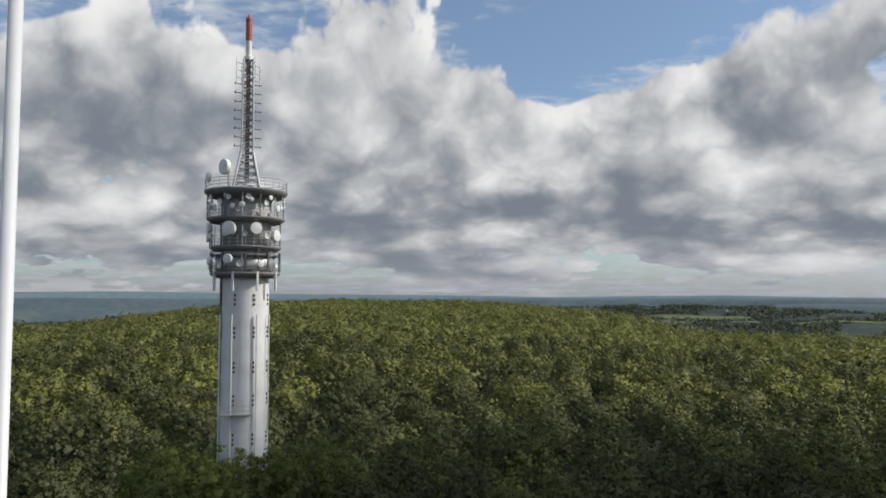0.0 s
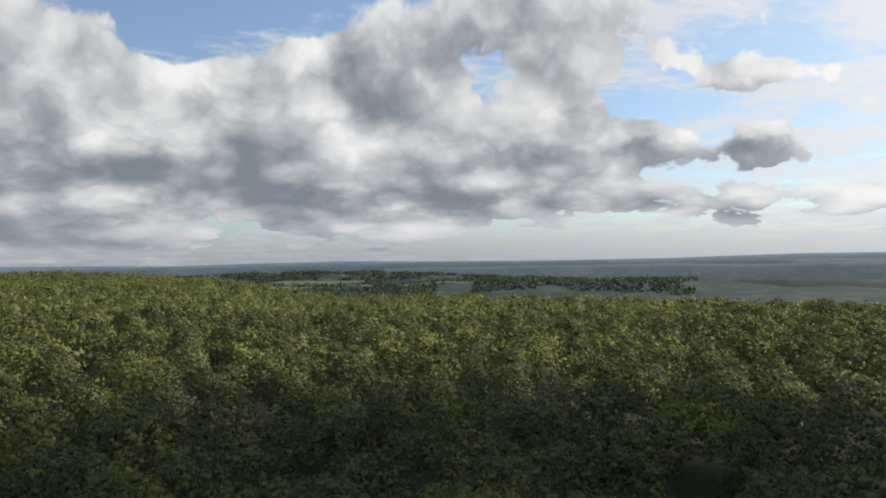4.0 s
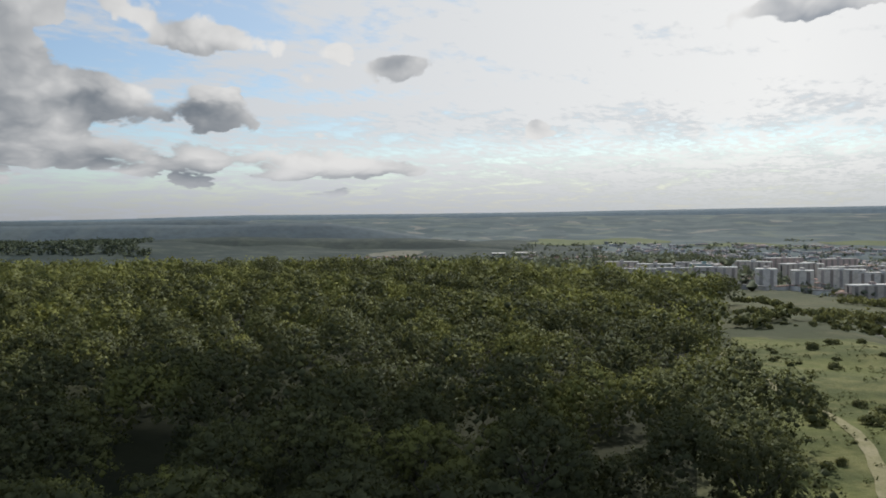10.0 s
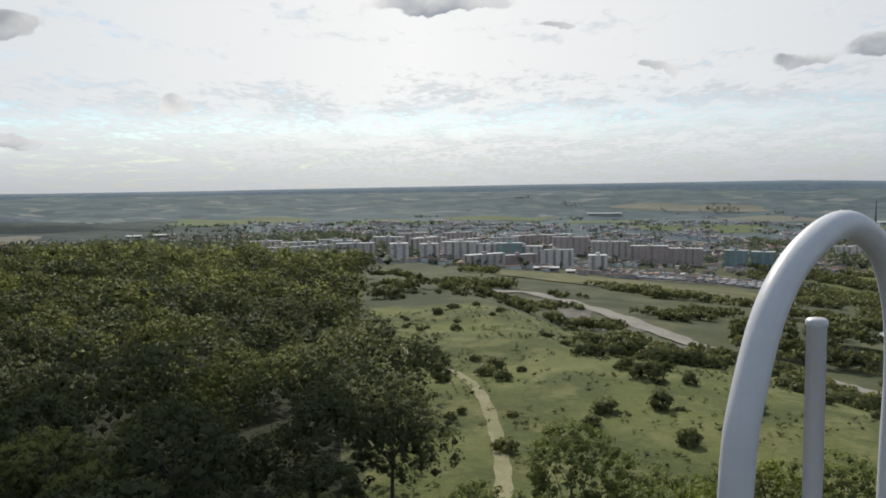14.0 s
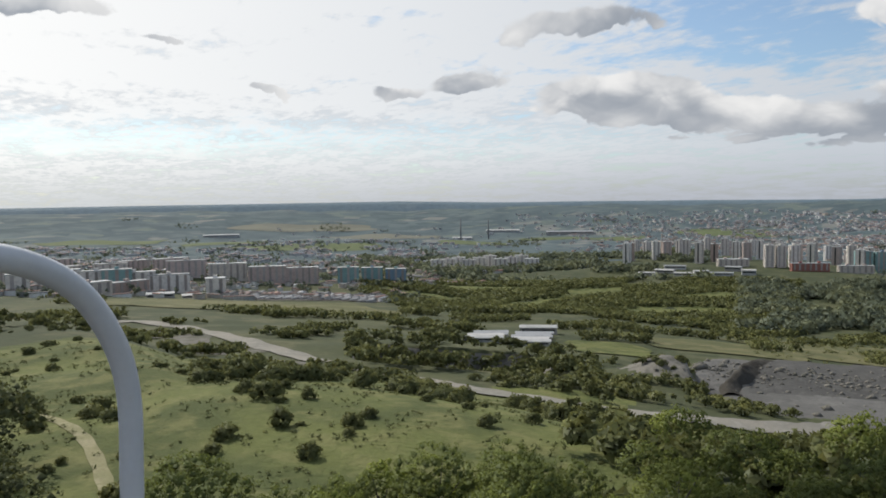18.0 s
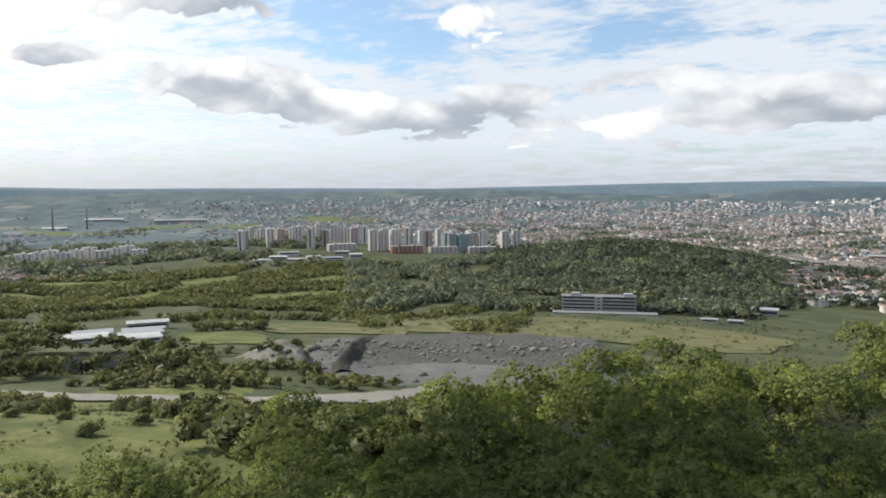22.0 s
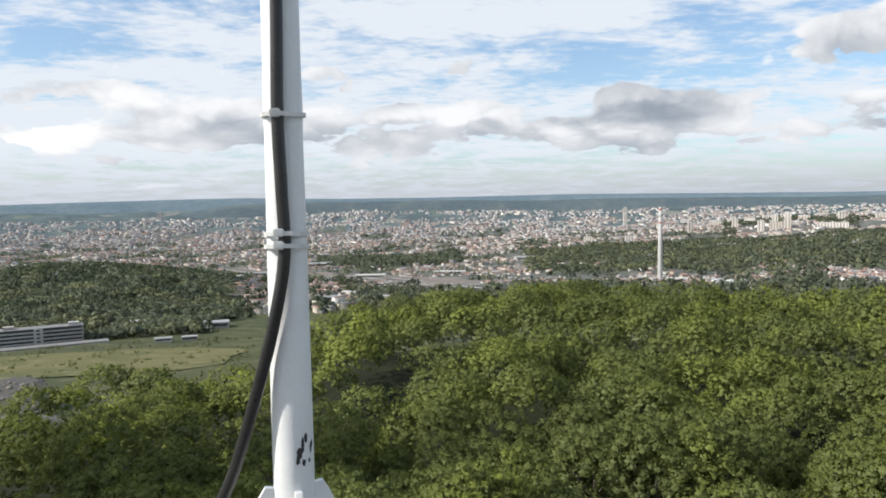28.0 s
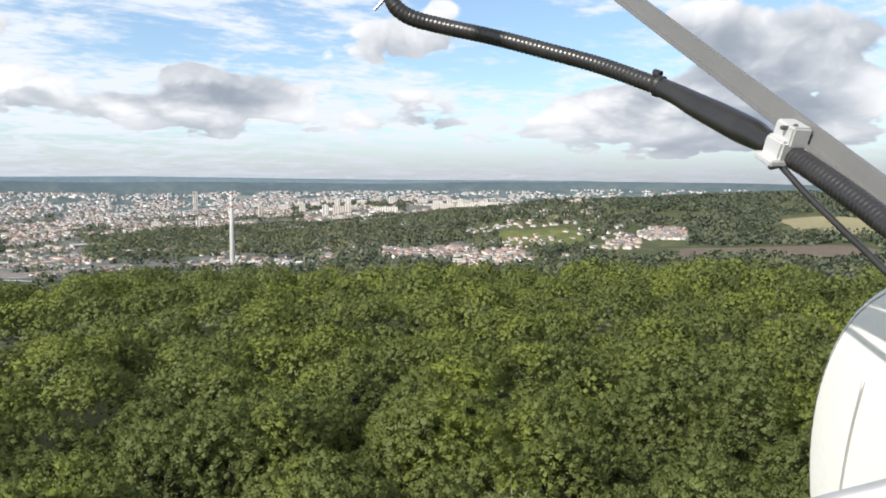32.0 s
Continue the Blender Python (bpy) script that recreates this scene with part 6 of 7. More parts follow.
def broadcast_tower():
    x, y = TOWER
    t = thing("broadcast_tower", "white concrete broadcasting tower with galleries of dishes", "tower", "", pose(x, y, 0, 0, 0, 21.3))
    # own -y looks back at the lookout
    part("shaft", lathe(bmesh.new(), [(2.85, -1), (2.82, 8), (2.72, 36), (2.72, 46.3)], 64), CONCRETE, t, smooth=True)
    for k in range(8):
        az = 157 + k * 45
        s, c = -math.sin(radians(az)), math.cos(radians(az))
        turn = Matrix.Rotation(radians(az), 4, "Z")
        for off in (-0.34, 0.34):
            part("pilaster", box(bmesh.new(), (0.14, 0.16, 31.5), (s * 2.79 + off * c, c * 2.79 + off * -s * -1, 16.2), turn, 0.02), CONCRETE, t)
        if az % 360 in (157, 202, 247, 112, 67):
            for z in (18.0, 22.3, 26.0, 29.9, 33.6, 12.5):
                for d in (-0.5, 0, 0.5):
                    w = part("window", box(bmesh.new(), (0.20, 0.16, 0.30), (s * 2.76, c * 2.76, z + d), turn, 0.03), GLASS, t)
    decks = ((46.2, 4.75, 0.75), (43.0, 4.45, 0.55), (39.7, 4.1, 0.55), (36.7, 4.0, 0.6))
    for k, (z, r, h) in enumerate(decks):
        deck = part("gallery_deck", lathe(bmesh.new(), [(2.4, z - h), (r - 0.5, z - h), (r, z - h * 0.3), (r, z), (2.4, z)], 64), CONCRETE_DARK, t, "dark grey gallery deck", True)
        part("railing", ring_rail(bmesh.new(), r - 0.08, z), STEEL, deck, "steel railing")
        for i in range(28):
            a = 2 * math.pi * i / 28
            part("railing_post", rod(bmesh.new(), ((r - 0.08) * math.cos(a), (r - 0.08) * math.sin(a), z), ((r - 0.08) * math.cos(a), (r - 0.08) * math.sin(a), z + 1.15), 0.03, seg=5), STEEL, deck)
    part("gallery_roof", lathe(bmesh.new(), [(2.5, 38.55), (3.7, 38.55), (3.8, 38.8), (2.5, 38.9)], 48), CONCRETE_DARK, t, smooth=True)
    part("gallery_core", lathe(bmesh.new(), [(2.76, 39.7), (2.9, 39.7), (2.9, 45.5), (2.76, 45.5)], 48), GALLERY, t, "grey inner wall of the galleries", True)
    part("equipment_room", lathe(bmesh.new(), [(2.76, 36.7), (3.35, 36.7), (3.35, 38.55), (2.76, 38.55)], 48), STEEL, t, "sheet-metal equipment room", True)
    rg = np.random.RandomState(5)
    for z, r in ((36.7, 3.95), (39.7, 4.05), (43.0, 4.4)):
        for i in range(14):
            a = 2 * math.pi * (i + 0.3) / 14
            part("stanchion", rod(bmesh.new(), (r * math.cos(a), r * math.sin(a), z), (r * math.cos(a), r * math.sin(a), z + rg.uniform(2.0, 2.9)), 0.06, seg=6), STEEL_DARK if i % 2 else STEEL, t)
    # large drums and smaller dishes, as bearings round the shaft
    for az, z, s in ((205, 41.6, 0.78), (165, 41.6, 0.66), (128, 40.9, 0.66), (255, 41.8, 0.55), (258, 40.7, 0.55), (207, 38.2, 0.52), (250, 38.0, 0.52)):
        dish_part("drum_dish", t, az, 4.1, z, s, 0.5, True)
    for k in range(40):
        z = (44.2, 44.9, 45.4, 41.0, 44.5, 37.4, 43.9)[k % 7]
        dish_part("dish", t, 96 + k * 4.9 + rg.uniform(-3, 3), 4.3 if z > 42 else 4.0, z + rg.uniform(-0.25, 0.25), rg.uniform(0.24, 0.40), drum=k % 3 == 0)
    for k in range(9):
        az = radians(100 + k * 20)
        px, py = -math.sin(az) * 3.9, math.cos(az) * 3.9
        part("panel_antenna", box(bmesh.new(), (0.26, 0.26, 2.2), (px, py, 35.7 if k % 2 else 37.9), Matrix.Rotation(az, 4, "Z"), 0.04), DISH if k % 2 else STEEL_DARK, t)
    # top deck: two drums on stands
    dish_part("drum_dish", t, 235, 2.9, 48.8, 0.9, 0.35, True)
    dish_part("drum_dish", t, 250, 4.4, 47.6, 0.5, 0.5, True)
    part("dish_stand", rod(bmesh.new(), (-2.0, -1.3, 46.2), (-2.0, -1.3, 49.4), 0.12), STEEL, t)
    # lattice mast: splayed foot, straight shaft, rungs and side antennas
    for k in range(4):
        a = math.pi / 4 + k * math.pi / 2
        part("mast_leg", rod(bmesh.new(), (2.2 * math.cos(a), 2.2 * math.sin(a), 46.2), (0.95 * math.cos(a), 0.95 * math.sin(a), 51.0), 0.16), STEEL, t)
        part("mast_leg", rod(bmesh.new(), (0.95 * math.cos(a), 0.95 * math.sin(a), 51.0), (0.75 * math.cos(a), 0.75 * math.sin(a), 62.0), 0.11), STEEL, t)
    levels = np.linspace(46.8, 62.0, 20)
    for i, (z0, z1) in enumerate(zip(levels, levels[1:])):
        r0, r1 = (float(np.interp(z, (46.2, 51, 62), (2.2, 0.95, 0.75))) for z in (z0, z1))
        coat = STEEL if z0 < 51 else MAST_RED if i % 2 else STEEL
        for k in range(4):
            a, b = math.pi / 4 + k * math.pi / 2, math.pi / 4 + (k + 1) * math.pi / 2
            part("diagonal", rod(bmesh.new(), (r0 * math.cos(a), r0 * math.sin(a), z0), (r1 * math.cos(b), r1 * math.sin(b), z1), 0.075 if z0 < 51 else 0.06, seg=5), coat, t)
            part("rung", rod(bmesh.new(), (r0 * math.cos(a), r0 * math.sin(a), z0), (r0 * math.cos(b), r0 * math.sin(b), z0), 0.045, seg=5), coat, t)
    part("feeder_ladder", box(bmesh.new(), (0.5, 0.4, 14.5), (0, 0, 54.5)), STEEL_DARK, t, "dark bundle of feeder cables")
    for i in range(8):
        z = 51.6 + i * 1.06
        for k in range(4):
            a = math.radians(8 + k * 90)
            bm = bmesh.new()
            c, s = math.cos(a), math.sin(a)
            rod(bm, (0.7 * c, 0.7 * s, z), (1.55 * c, 1.55 * s, z), 0.05, seg=5)
            rod(bm, (1.5 * c + 0.1 * s, 1.5 * s - 0.1 * c, z - 0.08), (1.5 * c - 0.3 * s, 1.5 * s + 0.3 * c, z + 0.12), 0.05, seg=5)
            part("dipole", bm, STEEL_DARK, t)
    for i in range(3):
        for k in range(4):
            a = math.radians(30 + k * 90)
            c, s, z = math.cos(a), math.sin(a), 59.6 + i * 0.9
            bm = bmesh.new()
            rod(bm, (0.6 * c, 0.6 * s, z), (1.6 * c, 1.6 * s, z), 0.04, seg=5)
            rod(bm, (1.55 * c, 1.55 * s, z - 0.6), (1.55 * c, 1.55 * s, z + 0.6), 0.05, seg=5)
            part("dipole", bm, STEEL, t)
    part("antenna_foot", lathe(bmesh.new(), [(0.55, 61.9), (0.55, 62.3), (0.34, 62.4), (0.34, 64.3)], 20), DISH, t, "white lower part of the top antenna")
    part("antenna_top", lathe(bmesh.new(), [(0.38, 64.3), (0.38, 67.0), (0.2, 67.25), (0.1, 67.5), (0.01, 67.5)], 20), RED, t, "red top antenna cylinder")
    for z in (64.9, 65.5, 66.1, 66.7):
        part("antenna_ring", lathe(bmesh.new(), [(0.40, z), (0.40, z + 0.05)], 20), STEEL_DARK, t)
    # the small balcony half way up
    bal = part("balcony", box(bmesh.new(), (3.4, 1.1, 0.14), (-0.9, -2.95, 20.8), Matrix.Rotation(radians(-8), 4, "Z"), 0.03), STEEL, t, "small steel balcony with a rail")
    bm = bmesh.new()
    for a, b in (((-2.5, -3.35, 21.3), (0.7, -3.6, 21.3)), ((-2.5, -3.35, 21.8), (0.7, -3.6, 21.8)), ((-1.0, -3.4, 20.8), (-1.0, -3.4, 22.4)), ((0.0, -3.5, 20.8), (0.0, -3.5, 22.4)),
                 ((-1.0, -3.4, 22.4), (0.0, -3.5, 22.4)), ((-2.5, -3.35, 20.8), (-2.5, -3.35, 21.9)), ((0.7, -3.6, 20.8), (0.7, -3.6, 21.9))):
        rod(bm, a, b, 0.04, seg=6)
    part("balcony_rail", bm, STEEL, bal)
    part("cable_duct", box(bmesh.new(), (0.35, 0.3, 24), (-2.62, -0.9, 24.5)), STEEL_DARK, t)


broadcast_tower()


# ---- the lookout's own fittings, close to the viewer ----
DECK = EYE - 1.65
lookout = thing("lookout_deck", "round steel deck of the lookout on a mast", "platform", "", pose(0, 0, 0), "structure")
part("deck_plate", lathe(bmesh.new(), [(0.36, DECK - 0.12), (3.1, DECK - 0.12), (3.15, DECK - 0.06), (3.1, DECK), (0.36, DECK)], 64), STEEL_DARK, lookout)
part("mast", lathe(bmesh.new(), [(0.9, -0.5), (0.6, 1.0), (0.36, 4), (0.36, DECK)], 32), STEEL, lookout, smooth=True)
for k in range(8):
    a = k * math.pi / 4
    part("strut", rod(bmesh.new(), (0.34 * math.cos(a), 0.34 * math.sin(a), DECK - 2.2), (2.9 * math.cos(a), 2.9 * math.sin(a), DECK - 0.1), 0.05), STEEL_DARK, lookout)

# white pole with a coax cable strapped to it
PX, PY = 0.009, -2.49
pole = thing("antenna_pole", "white painted steel pole with chipped paint on a gusseted foot", "pole", "", pose(PX, PY, DECK))
bm = bmesh.new()
lathe(bm, [(0.0315, 1.0), (0.0313, 1.28), (0.0306, 1.45), (0.0296, 1.6), (0.0284, 1.72), (0.0290, 1.79), (0.0280, 1.83), (0.0268, 3.9), (0.001, 3.92)], 40)
part("tube", bm, WHITE, pole, "white tube with thick brushed paint", True)
part("foot_tube", lathe(bmesh.new(), [(0.09, 0.0), (0.09, 0.012), (0.042, 0.02), (0.042, 0.96), (0.035, 1.02), (0.0318, 1.03)], 32), WHITE, pole, smooth=True)
for k in range(4):
    a = radians(15 + 90 * k)
    bm = bmesh.new()
    c, s = math.cos(a), math.sin(a)
    pts = [(0.024, 1.205), (0.044, 1.208), (0.055, 1.190), (0.120, 1.03), (0.120, 0.96), (0.024, 0.96)]
    front = [bm.verts.new((r * c - 0.005 * s, r * s + 0.005 * c, z)) for r, z in pts]
    back = [bm.verts.new((r * c + 0.005 * s, r * s - 0.005 * c, z)) for r, z in pts]
    bm.faces.new(front)
    bm.faces.new(back[::-1])
    for i in range(len(pts)):
        j = (i + 1) % len(pts)
        bm.faces.new((front[i], front[j], back[j], back[i]))
    bmesh.ops.recalc_face_normals(bm, faces=bm.faces)
    part("gusset", bm, WHITE, pole)
part("collar", lathe(bmesh.new(), [(0.11, 0.93), (0.11, 0.96), (0.03, 0.97)], 32), WHITE, pole)
# chipped paint, as thin shells that follow the tube
rg = np.random.RandomState(7)
for a0, z0, w, h in ((62, 1.262, 9, 0.011), (70, 1.274, 6, 0.014), (56, 1.252, 6, 0.007), (80, 1.285, 6, 0.009), (98, 1.268, 5, 0.010), (104, 1.274, 5, 0.006), (92, 1.250, 5, 0.004), (74, 1.248, 6, 0.006)):
    a0 += 52
    bm = bmesh.new()
    ring = []
    for i in range(9):
        t = 2 * math.pi * i / 9
        q = rg.uniform(0.65, 1.15)
        ang, z = radians(a0 + w * q * math.cos(t)), z0 + h * q * math.sin(t)
        ring.append(bm.verts.new((0.0319 * math.cos(ang), 0.0319 * math.sin(ang), z)))
    mid = bm.verts.new((0.0321 * math.cos(radians(a0)), 0.0321 * math.sin(radians(a0)), z0))
    for i in range(9):
        bm.faces.new((ring[i], ring[(i + 1) % 9], mid))
    bmesh.ops.recalc_face_normals(bm, faces=bm.faces)
    part("paint_chip", bm, CHIP, pole, "dark bare patch where paint flaked off")


def on_pole(az, r, h):
    return (PX + r * math.cos(radians(az)), PY + r * math.sin(radians(az)), DECK + h)


coax = thing("coax_cable", "black coaxial cable strapped to the white pole", "cable")
part("jacket", hose(bmesh.new(), [on_pole(92, 0.0365, 3.8), on_pole(90, 0.0370, 2.4), on_pole(89, 0.0375, 1.95), on_pole(84, 0.0385, 1.77), on_pole(88, 0.0390, 1.66),
                                  on_pole(90, 0.0400, 1.56), on_pole(66, 0.0450, 1.46), on_pole(30, 0.054, 1.36), on_pole(6, 0.086, 1.24), on_pole(-4, 0.14, 1.10),
                                  on_pole(-10, 0.20, 0.8), on_pole(-10, 0.26, 0.3), on_pole(-10, 0.30, 0.01)], 0.0092, 16, 5), RUBBER, coax, smooth=True)
for h in (1.767, 1.572, 1.590):
    tie = thing("cable_tie", "white plastic tie round the pole and cable", "cable tie", "ties of the white pole", pose(PX, PY, DECK + h, 4 if h < 1.6 else -3, 0, 0))
    bm = bmesh.new()
    ring = [(0.0318 * math.cos(radians(a)), 0.0318 * math.sin(radians(a)), 0) for a in range(130, 395, 12)]
    ring += [(0.0495 * math.cos(radians(a)), 0.0500 * math.sin(radians(a)), 0) for a in (62, 76, 90, 104)]
    for a, b in zip(ring, ring[1:] + ring[:1]):
        a, b = Vector(a), Vector(b)
        box(bm, ((b - a).length + 0.002, 0.003, 0.0065), (a + b) / 2, Matrix.Rotation(math.atan2((b - a).y, (b - a).x), 4, "Z"))
    part("strap", bm, TIE, tie)
    part("lock", box(bmesh.new(), (0.016, 0.012, 0.012), (0.006, 0.0525, 0.001), Matrix.Rotation(radians(8), 4, "Z"), 0.002), TIE, tie)

# hooped handrail of the access ladder, and the short post inside it
hoop = thing("ladder_hoop", "white painted tubular hoop of the access ladder", "handrail")
HOOP = [(2.147, -0.217, DECK), (2.153, -0.222, 33.000), (2.161, -0.229, 33.500), (2.167, -0.235, 33.678), (2.182, -0.251, 33.761), (2.224, -0.292, 33.854), (2.283, -0.355, 33.914), (2.363, -0.443, 33.940), (2.453, -0.537, 33.895), (2.518, -0.596, 33.806), (2.557, -0.624, 33.691), (2.563, -0.623, 33.490), (2.563, -0.623, 33.000), (2.563, -0.623, DECK)]
part("tube", hose(bmesh.new(), HOOP, 0.0191, 24, 8), WHITE_HOOP, hoop, smooth=True)
for x, y in ((2.147, -0.217), (2.563, -0.623)):
    part("foot", lathe(bmesh.new(), [(0.05, 0), (0.05, 0.01), (0.018, 0.012)], 24, (x, y, DECK)), WHITE_HOOP, hoop)
post = thing("ladder_post", "short white post with a capped top", "post", "", pose(2.306, -0.381, 0))
part("tube", lathe(bmesh.new(), [(0.0122, DECK), (0.0122, 33.821 - 0.008), (0.0135, 33.821 - 0.007), (0.0135, 33.821), (0.011, 33.821 + 0.003), (0.001, 33.821 + 0.004)], 24), WHITE_HOOP, post, smooth=True)

# slim white pole near the start of the walk
slim = thing("flag_pole", "slim white painted steel pole", "pole", "", pose(-1.050, 2.5315, 0))
part("tube", lathe(bmesh.new(), [(0.05, DECK), (0.05, DECK + 0.012), (0.0125, DECK + 0.02), (0.0120, 36.4), (0.001, 36.41)], 24), WHITE_HOOP, slim, smooth=True)

# corrugated feeder cable, its stay bar, clamp and thin wire
feeder = thing("feeder_cable", "thick black corrugated feeder cable with a shrink sleeve", "cable")
RUN = [(-1.525, -3.010, 34.52, 0.0180), (-1.541, -2.987, 34.443, 0.0185), (-1.552, -2.975, 34.411, 0.0190), (-1.580, -2.950, 34.387, 0.0192), (-1.627, -2.897, 34.366, 0.0190), (-1.692, -2.786, 34.332, 0.0185),
       (-1.734, -2.660, 34.290, 0.0180), (-1.765, -2.521, 34.243, 0.0175), (-1.767, -2.369, 34.185, 0.0170)]
part("corrugated_run", hose(bmesh.new(), RUN, 0.018, 20, 6, (0.0115, 0.0007)), RUBBER, feeder, smooth=True)
SLEEVE = [(-1.767, -2.372, 34.186, 0.0185), (-1.757, -2.315, 34.162, 0.0200), (-1.746, -2.269, 34.140, 0.0225), (-1.727, -2.208, 34.114, 0.0245), (-1.707, -2.152, 34.090, 0.0250),
          (-1.692, -2.118, 34.077, 0.0235), (-1.680, -2.094, 34.066, 0.0205), (-1.666, -2.067, 34.055, 0.0195)]
part("shrink_sleeve", hose(bmesh.new(), SLEEVE, 0.02, 24, 5), RUBBER, feeder, "thicker shrink sleeve over a joint", True)
TAIL = [(-1.668, -2.070, 34.056, 0.0175), (-1.631, -1.985, 34.016, 0.0170), (-1.577, -1.859, 33.945, 0.0165), (-1.505, -1.745, 33.870, 0.0160), (-1.46, -1.70, 33.6, 0.0160), (-1.45, -1.69, 33.0, 0.0160), (-1.45, -1.69, DECK + 0.01, 0.0160)]
part("corrugated_tail", hose(bmesh.new(), TAIL, 0.017, 20, 6, (0.0085, 0.0006)), RUBBER, feeder, smooth=True)
part("sleeve_band", lathe(bmesh.new(), [(0.0195, -0.005), (0.0215, -0.004), (0.0215, 0.004), (0.0195, 0.005)], 24, (-1.766, -2.366, 34.184), Matrix.Rotation(radians(8), 4, "Z") @ Matrix.Rotation(radians(68), 4, "X")), RUBBER, feeder)
part("band_screw", box(bmesh.new(), (0.012, 0.020, 0.012), (-1.768, -2.372, 34.211), Matrix.Rotation(radians(-22), 4, "X"), 0.002), RUBBER, feeder)

stay = thing("stay_bar", "flat grey painted steel stay bar", "bar")
a, b = Vector((-1.800, -2.640, 34.505)), Vector((-1.610, -1.750, 33.893))
d = (b - a).normalized()
low = a + d * 3.0
turn = d.to_track_quat("X", "Z").to_matrix().to_4x4()
part("bar", box(bmesh.new(), ((b - a).length + 1.5, 0.008, 0.032), (a + b) / 2 - d * 0.45, turn, 0.002), BAR_GREY, stay)
part("edge_strip", box(bmesh.new(), ((b - a).length + 1.5, 0.026, 0.006), (a + b) / 2 - d * 0.45 + Vector((0.0, 0.0, -0.019)), turn, 0.001), BAR_GREY, stay, "return edge of the angle bar")

clamp = thing("cable_clamp", "bright metal clamp joining cable and stay bar", "clamp")
ct = Vector((-1.648, -2.045, 34.046))
run = (Vector((-1.631, -1.985, 34.016)) - Vector((-1.666, -2.067, 34.055))).normalized()
ct_turn = run.to_track_quat("Z", "Y").to_matrix().to_4x4()
part("plate", box(bmesh.new(), (0.040, 0.010, 0.046), ct + Vector((0.010, -0.008, -0.012)), ct_turn, 0.002), ALLOY, clamp, "folded sheet-metal plate round the cable")
part("plate", box(bmesh.new(), (0.040, 0.044, 0.044), ct, ct_turn, 0.004), ALLOY, clamp)
part("jaw", box(bmesh.new(), (0.034, 0.034, 0.046), ct + Vector((-0.002, 0.014, 0.026)), ct_turn, 0.003), ALLOY, clamp)
part("slot", box(bmesh.new(), (0.020, 0.006, 0.006), ct + Vector((0.018, 0.016, 0.034)), ct_turn, 0.001), STEEL_DARK, clamp)
part("bolt", rod(bmesh.new(), ct + Vector((0.016, -0.008, -0.024)), ct + Vector((0.022, 0.006, -0.022)), 0.006, seg=6), STEEL_DARK, clamp)
part("bolt", rod(bmesh.new(), ct + Vector((0.010, 0.020, 0.034)), ct + Vector((0.016, 0.030, 0.036)), 0.004, seg=6), STEEL_DARK, clamp)
wire = thing("earth_wire", "thin black wire hanging from the clamp", "wire")
part("wire", hose(bmesh.new(), [(-1.640, -2.042, 34.024), (-1.622, -1.988, 33.979), (-1.602, -1.926, 33.932), (-1.574, -1.854, 33.881), (-1.542, -1.766, 33.809), (-1.48, -1.68, 33.4), (-1.47, -1.66, DECK + 0.01)], 0.0048, 12, 6), RUBBER, wire, smooth=True)
wire = thing("connector_bracket", "small steel pin at the cable's end", "bracket")
part("pin", rod(bmesh.new(), (-1.514, -3.014, 34.407), (-1.541, -2.990, 34.445), 0.004), STEEL, wire)
mast = thing("dish_mast", "galvanised mast that carries the dish and stay", "mast")
part("tube", rod(bmesh.new(), (-1.98, -1.55, DECK), (-1.98, -1.55, 36.3), 0.045, seg=24), STEEL, mast)
part("arm", rod(bmesh.new(), (-1.98, -1.55, 35.45), (-1.76, -3.1, 34.86), 0.02, seg=12), STEEL, mast)
part("arm", rod(bmesh.new(), (-1.98, -1.55, 34.6), (-1.525, -3.02, 34.53), 0.012, seg=12), STEEL, mast)

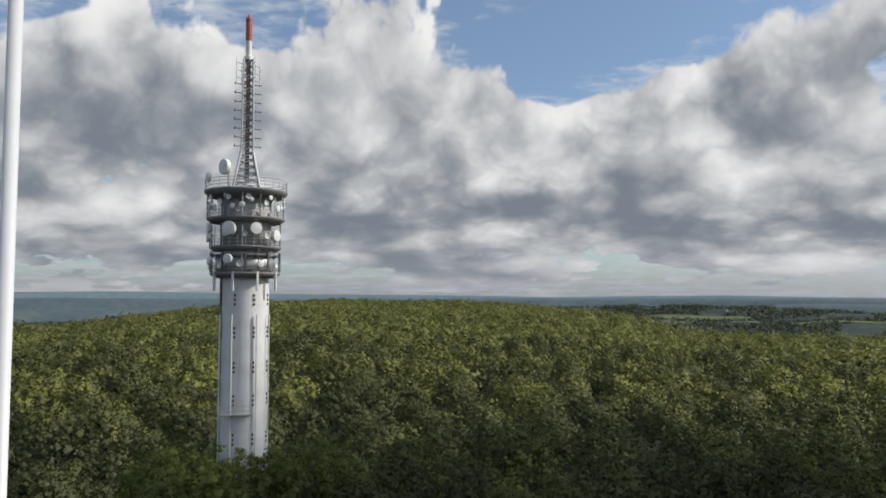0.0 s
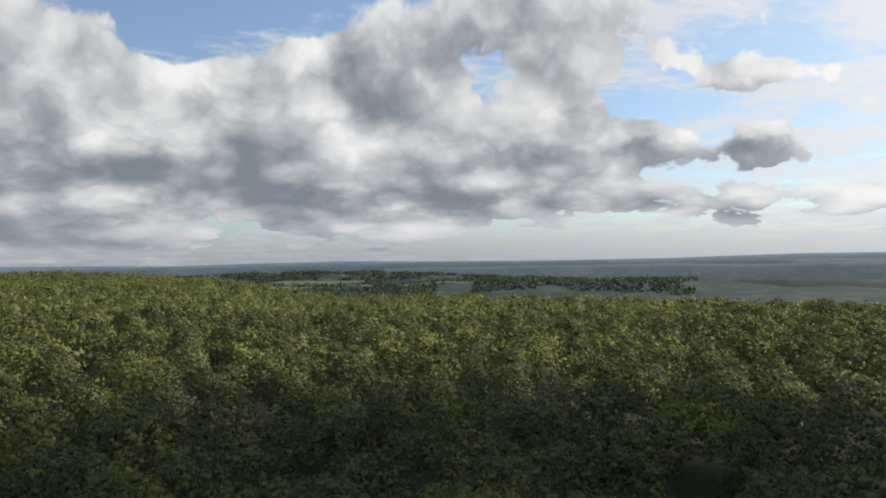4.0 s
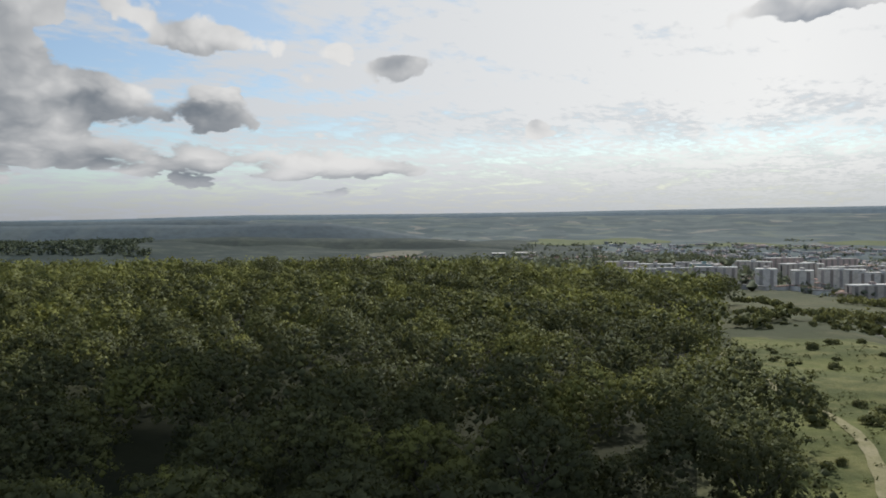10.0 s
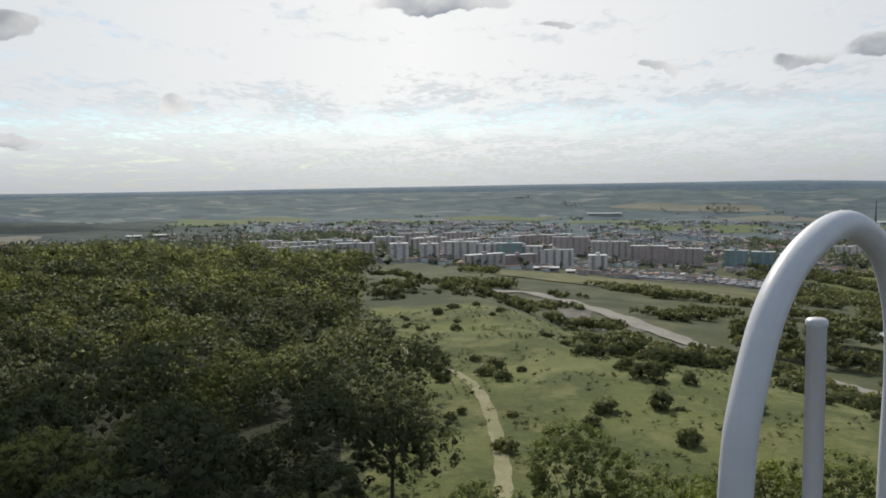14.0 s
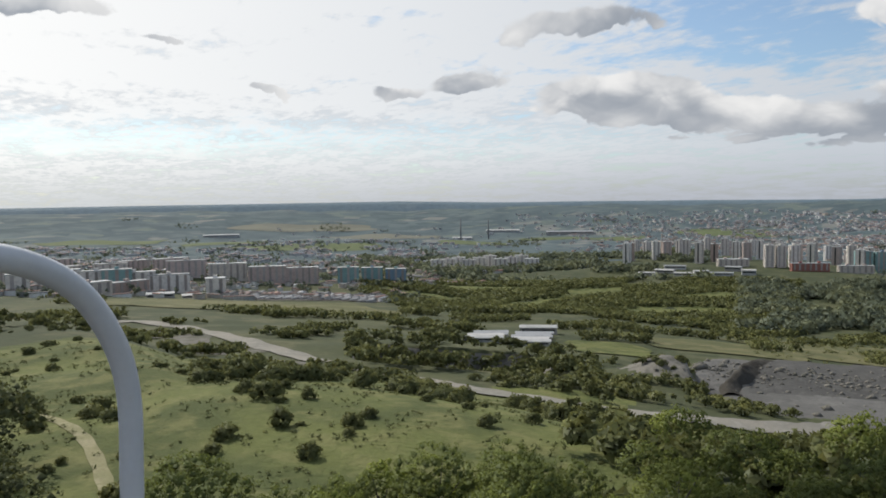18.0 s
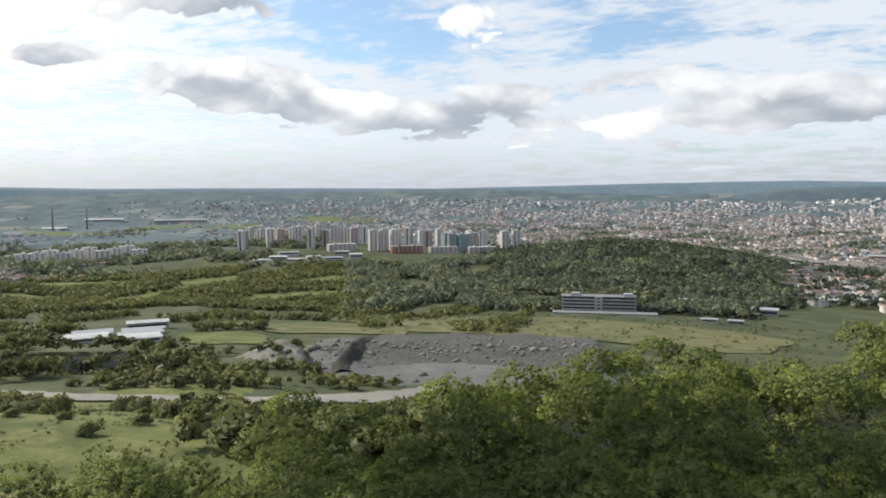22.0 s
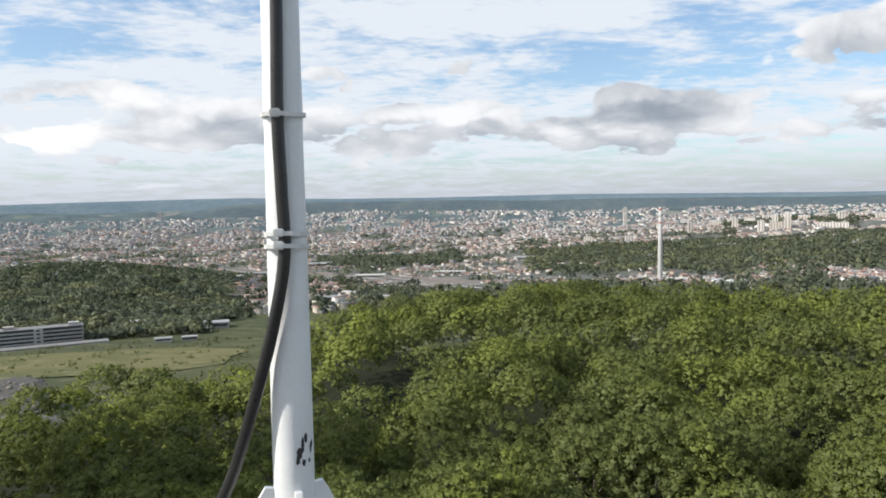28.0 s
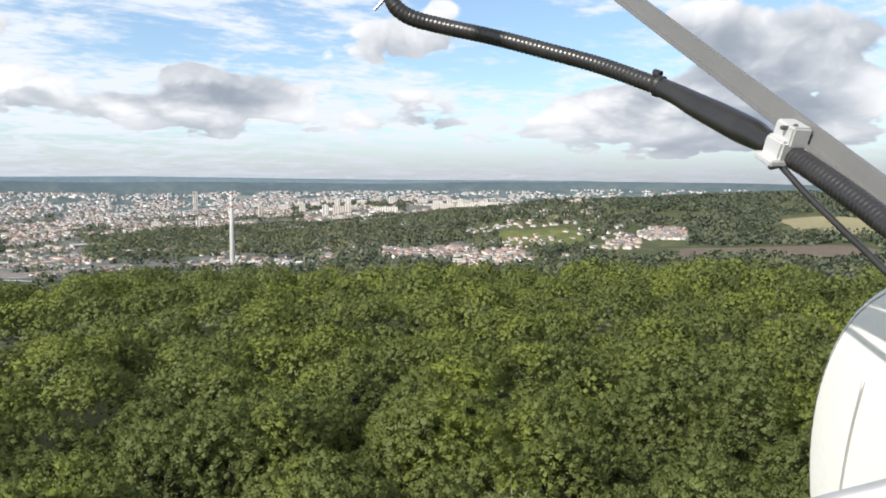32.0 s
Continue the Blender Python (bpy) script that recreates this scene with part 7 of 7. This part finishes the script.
# the link dish with its radome, and the rail before it
dish = thing("link_dish", "cream link dish with a shallow radome and dark seam", "dish")
centre = Vector((-1.846, -1.880, 33.470))
aim = Vector((0.78, -0.63, 0.05)).normalized()
dt = aim.to_track_quat("Z", "Y").to_matrix().to_4x4()
part("reflector", lathe(bmesh.new(), [(0.01, -0.16), (0.22, -0.12), (0.36, -0.03), (0.375, -0.02), (0.375, 0.015), (0.365, 0.02)], 64, centre, dt), DISH, dish, smooth=True)
part("radome", lathe(bmesh.new(), [(0.366, 0.018), (0.33, 0.026), (0.2, 0.034), (0.01, 0.038)], 64, centre, dt), RADOME, dish, "cream radome", True)
bm = bmesh.new()
pts = [centre + dt.to_3x3() @ Vector(p) for p in ((-0.16, 0.17, 0.036), (-0.185, 0.05, 0.037), (-0.20, -0.08, 0.036), (-0.20, -0.2, 0.034))]
hose(bm, [tuple(p) for p in pts], 0.0022, 8, 5)
part("seam_cord", bm, STEEL, dish, "thin grey cord over the radome", True)
hub = centre + dt.to_3x3() @ Vector((0, 0, -0.16))
part("mount", rod(bmesh.new(), tuple(hub), (-1.98, -1.55, 33.35), 0.035, seg=16), STEEL, dish)
rail = thing("guard_rail", "pale grey tubular guard rail beside the dish", "handrail")
part("tube", hose(bmesh.new(), [(-1.46, -2.02, 33.482), (-1.506, -1.93, 33.533), (-1.569, -1.836, 33.584), (-1.619, -1.739, 33.635), (-1.66, -1.63, 33.66), (-1.70, -1.50, 33.58), (-1.70, -1.45, DECK)], 0.02, 16, 6), STEEL, rail, smooth=True)
part("foot", rod(bmesh.new(), (-1.46, -2.02, 33.482), (-1.46, -2.05, DECK), 0.02, seg=16), STEEL, rail)

# a bare dead tree among the oaks
dead = thing("dead_tree", "bare grey dead tree between green oaks", "tree", "", pose(*way(-222.3, 50.5), float(ground_z(*way(-222.3, 50.5)))))
bm = bmesh.new()
rg = np.random.RandomState(17)
hose(bm, [(0, 0, -0.4, 0.16), (0.1, 0.05, 6, 0.12), (0.0, 0.2, 12.2, 0.05)], 0.1, 6, 3)
for k in range(22):
    a, z = k * 2.4, 7.5 + 0.22 * k
    reach = rg.uniform(1.0, 2.2)
    hose(bm, [(0, 0.1, z, 0.05), (math.cos(a) * reach * 0.5, math.sin(a) * reach * 0.5, z + 0.9, 0.035), (math.cos(a) * reach, math.sin(a) * reach, z + rg.uniform(1.5, 2.4), 0.012)], 0.03, 5, 3)
part("trunk", bm, DEAD, dead, "bleached trunk with bare limbs")
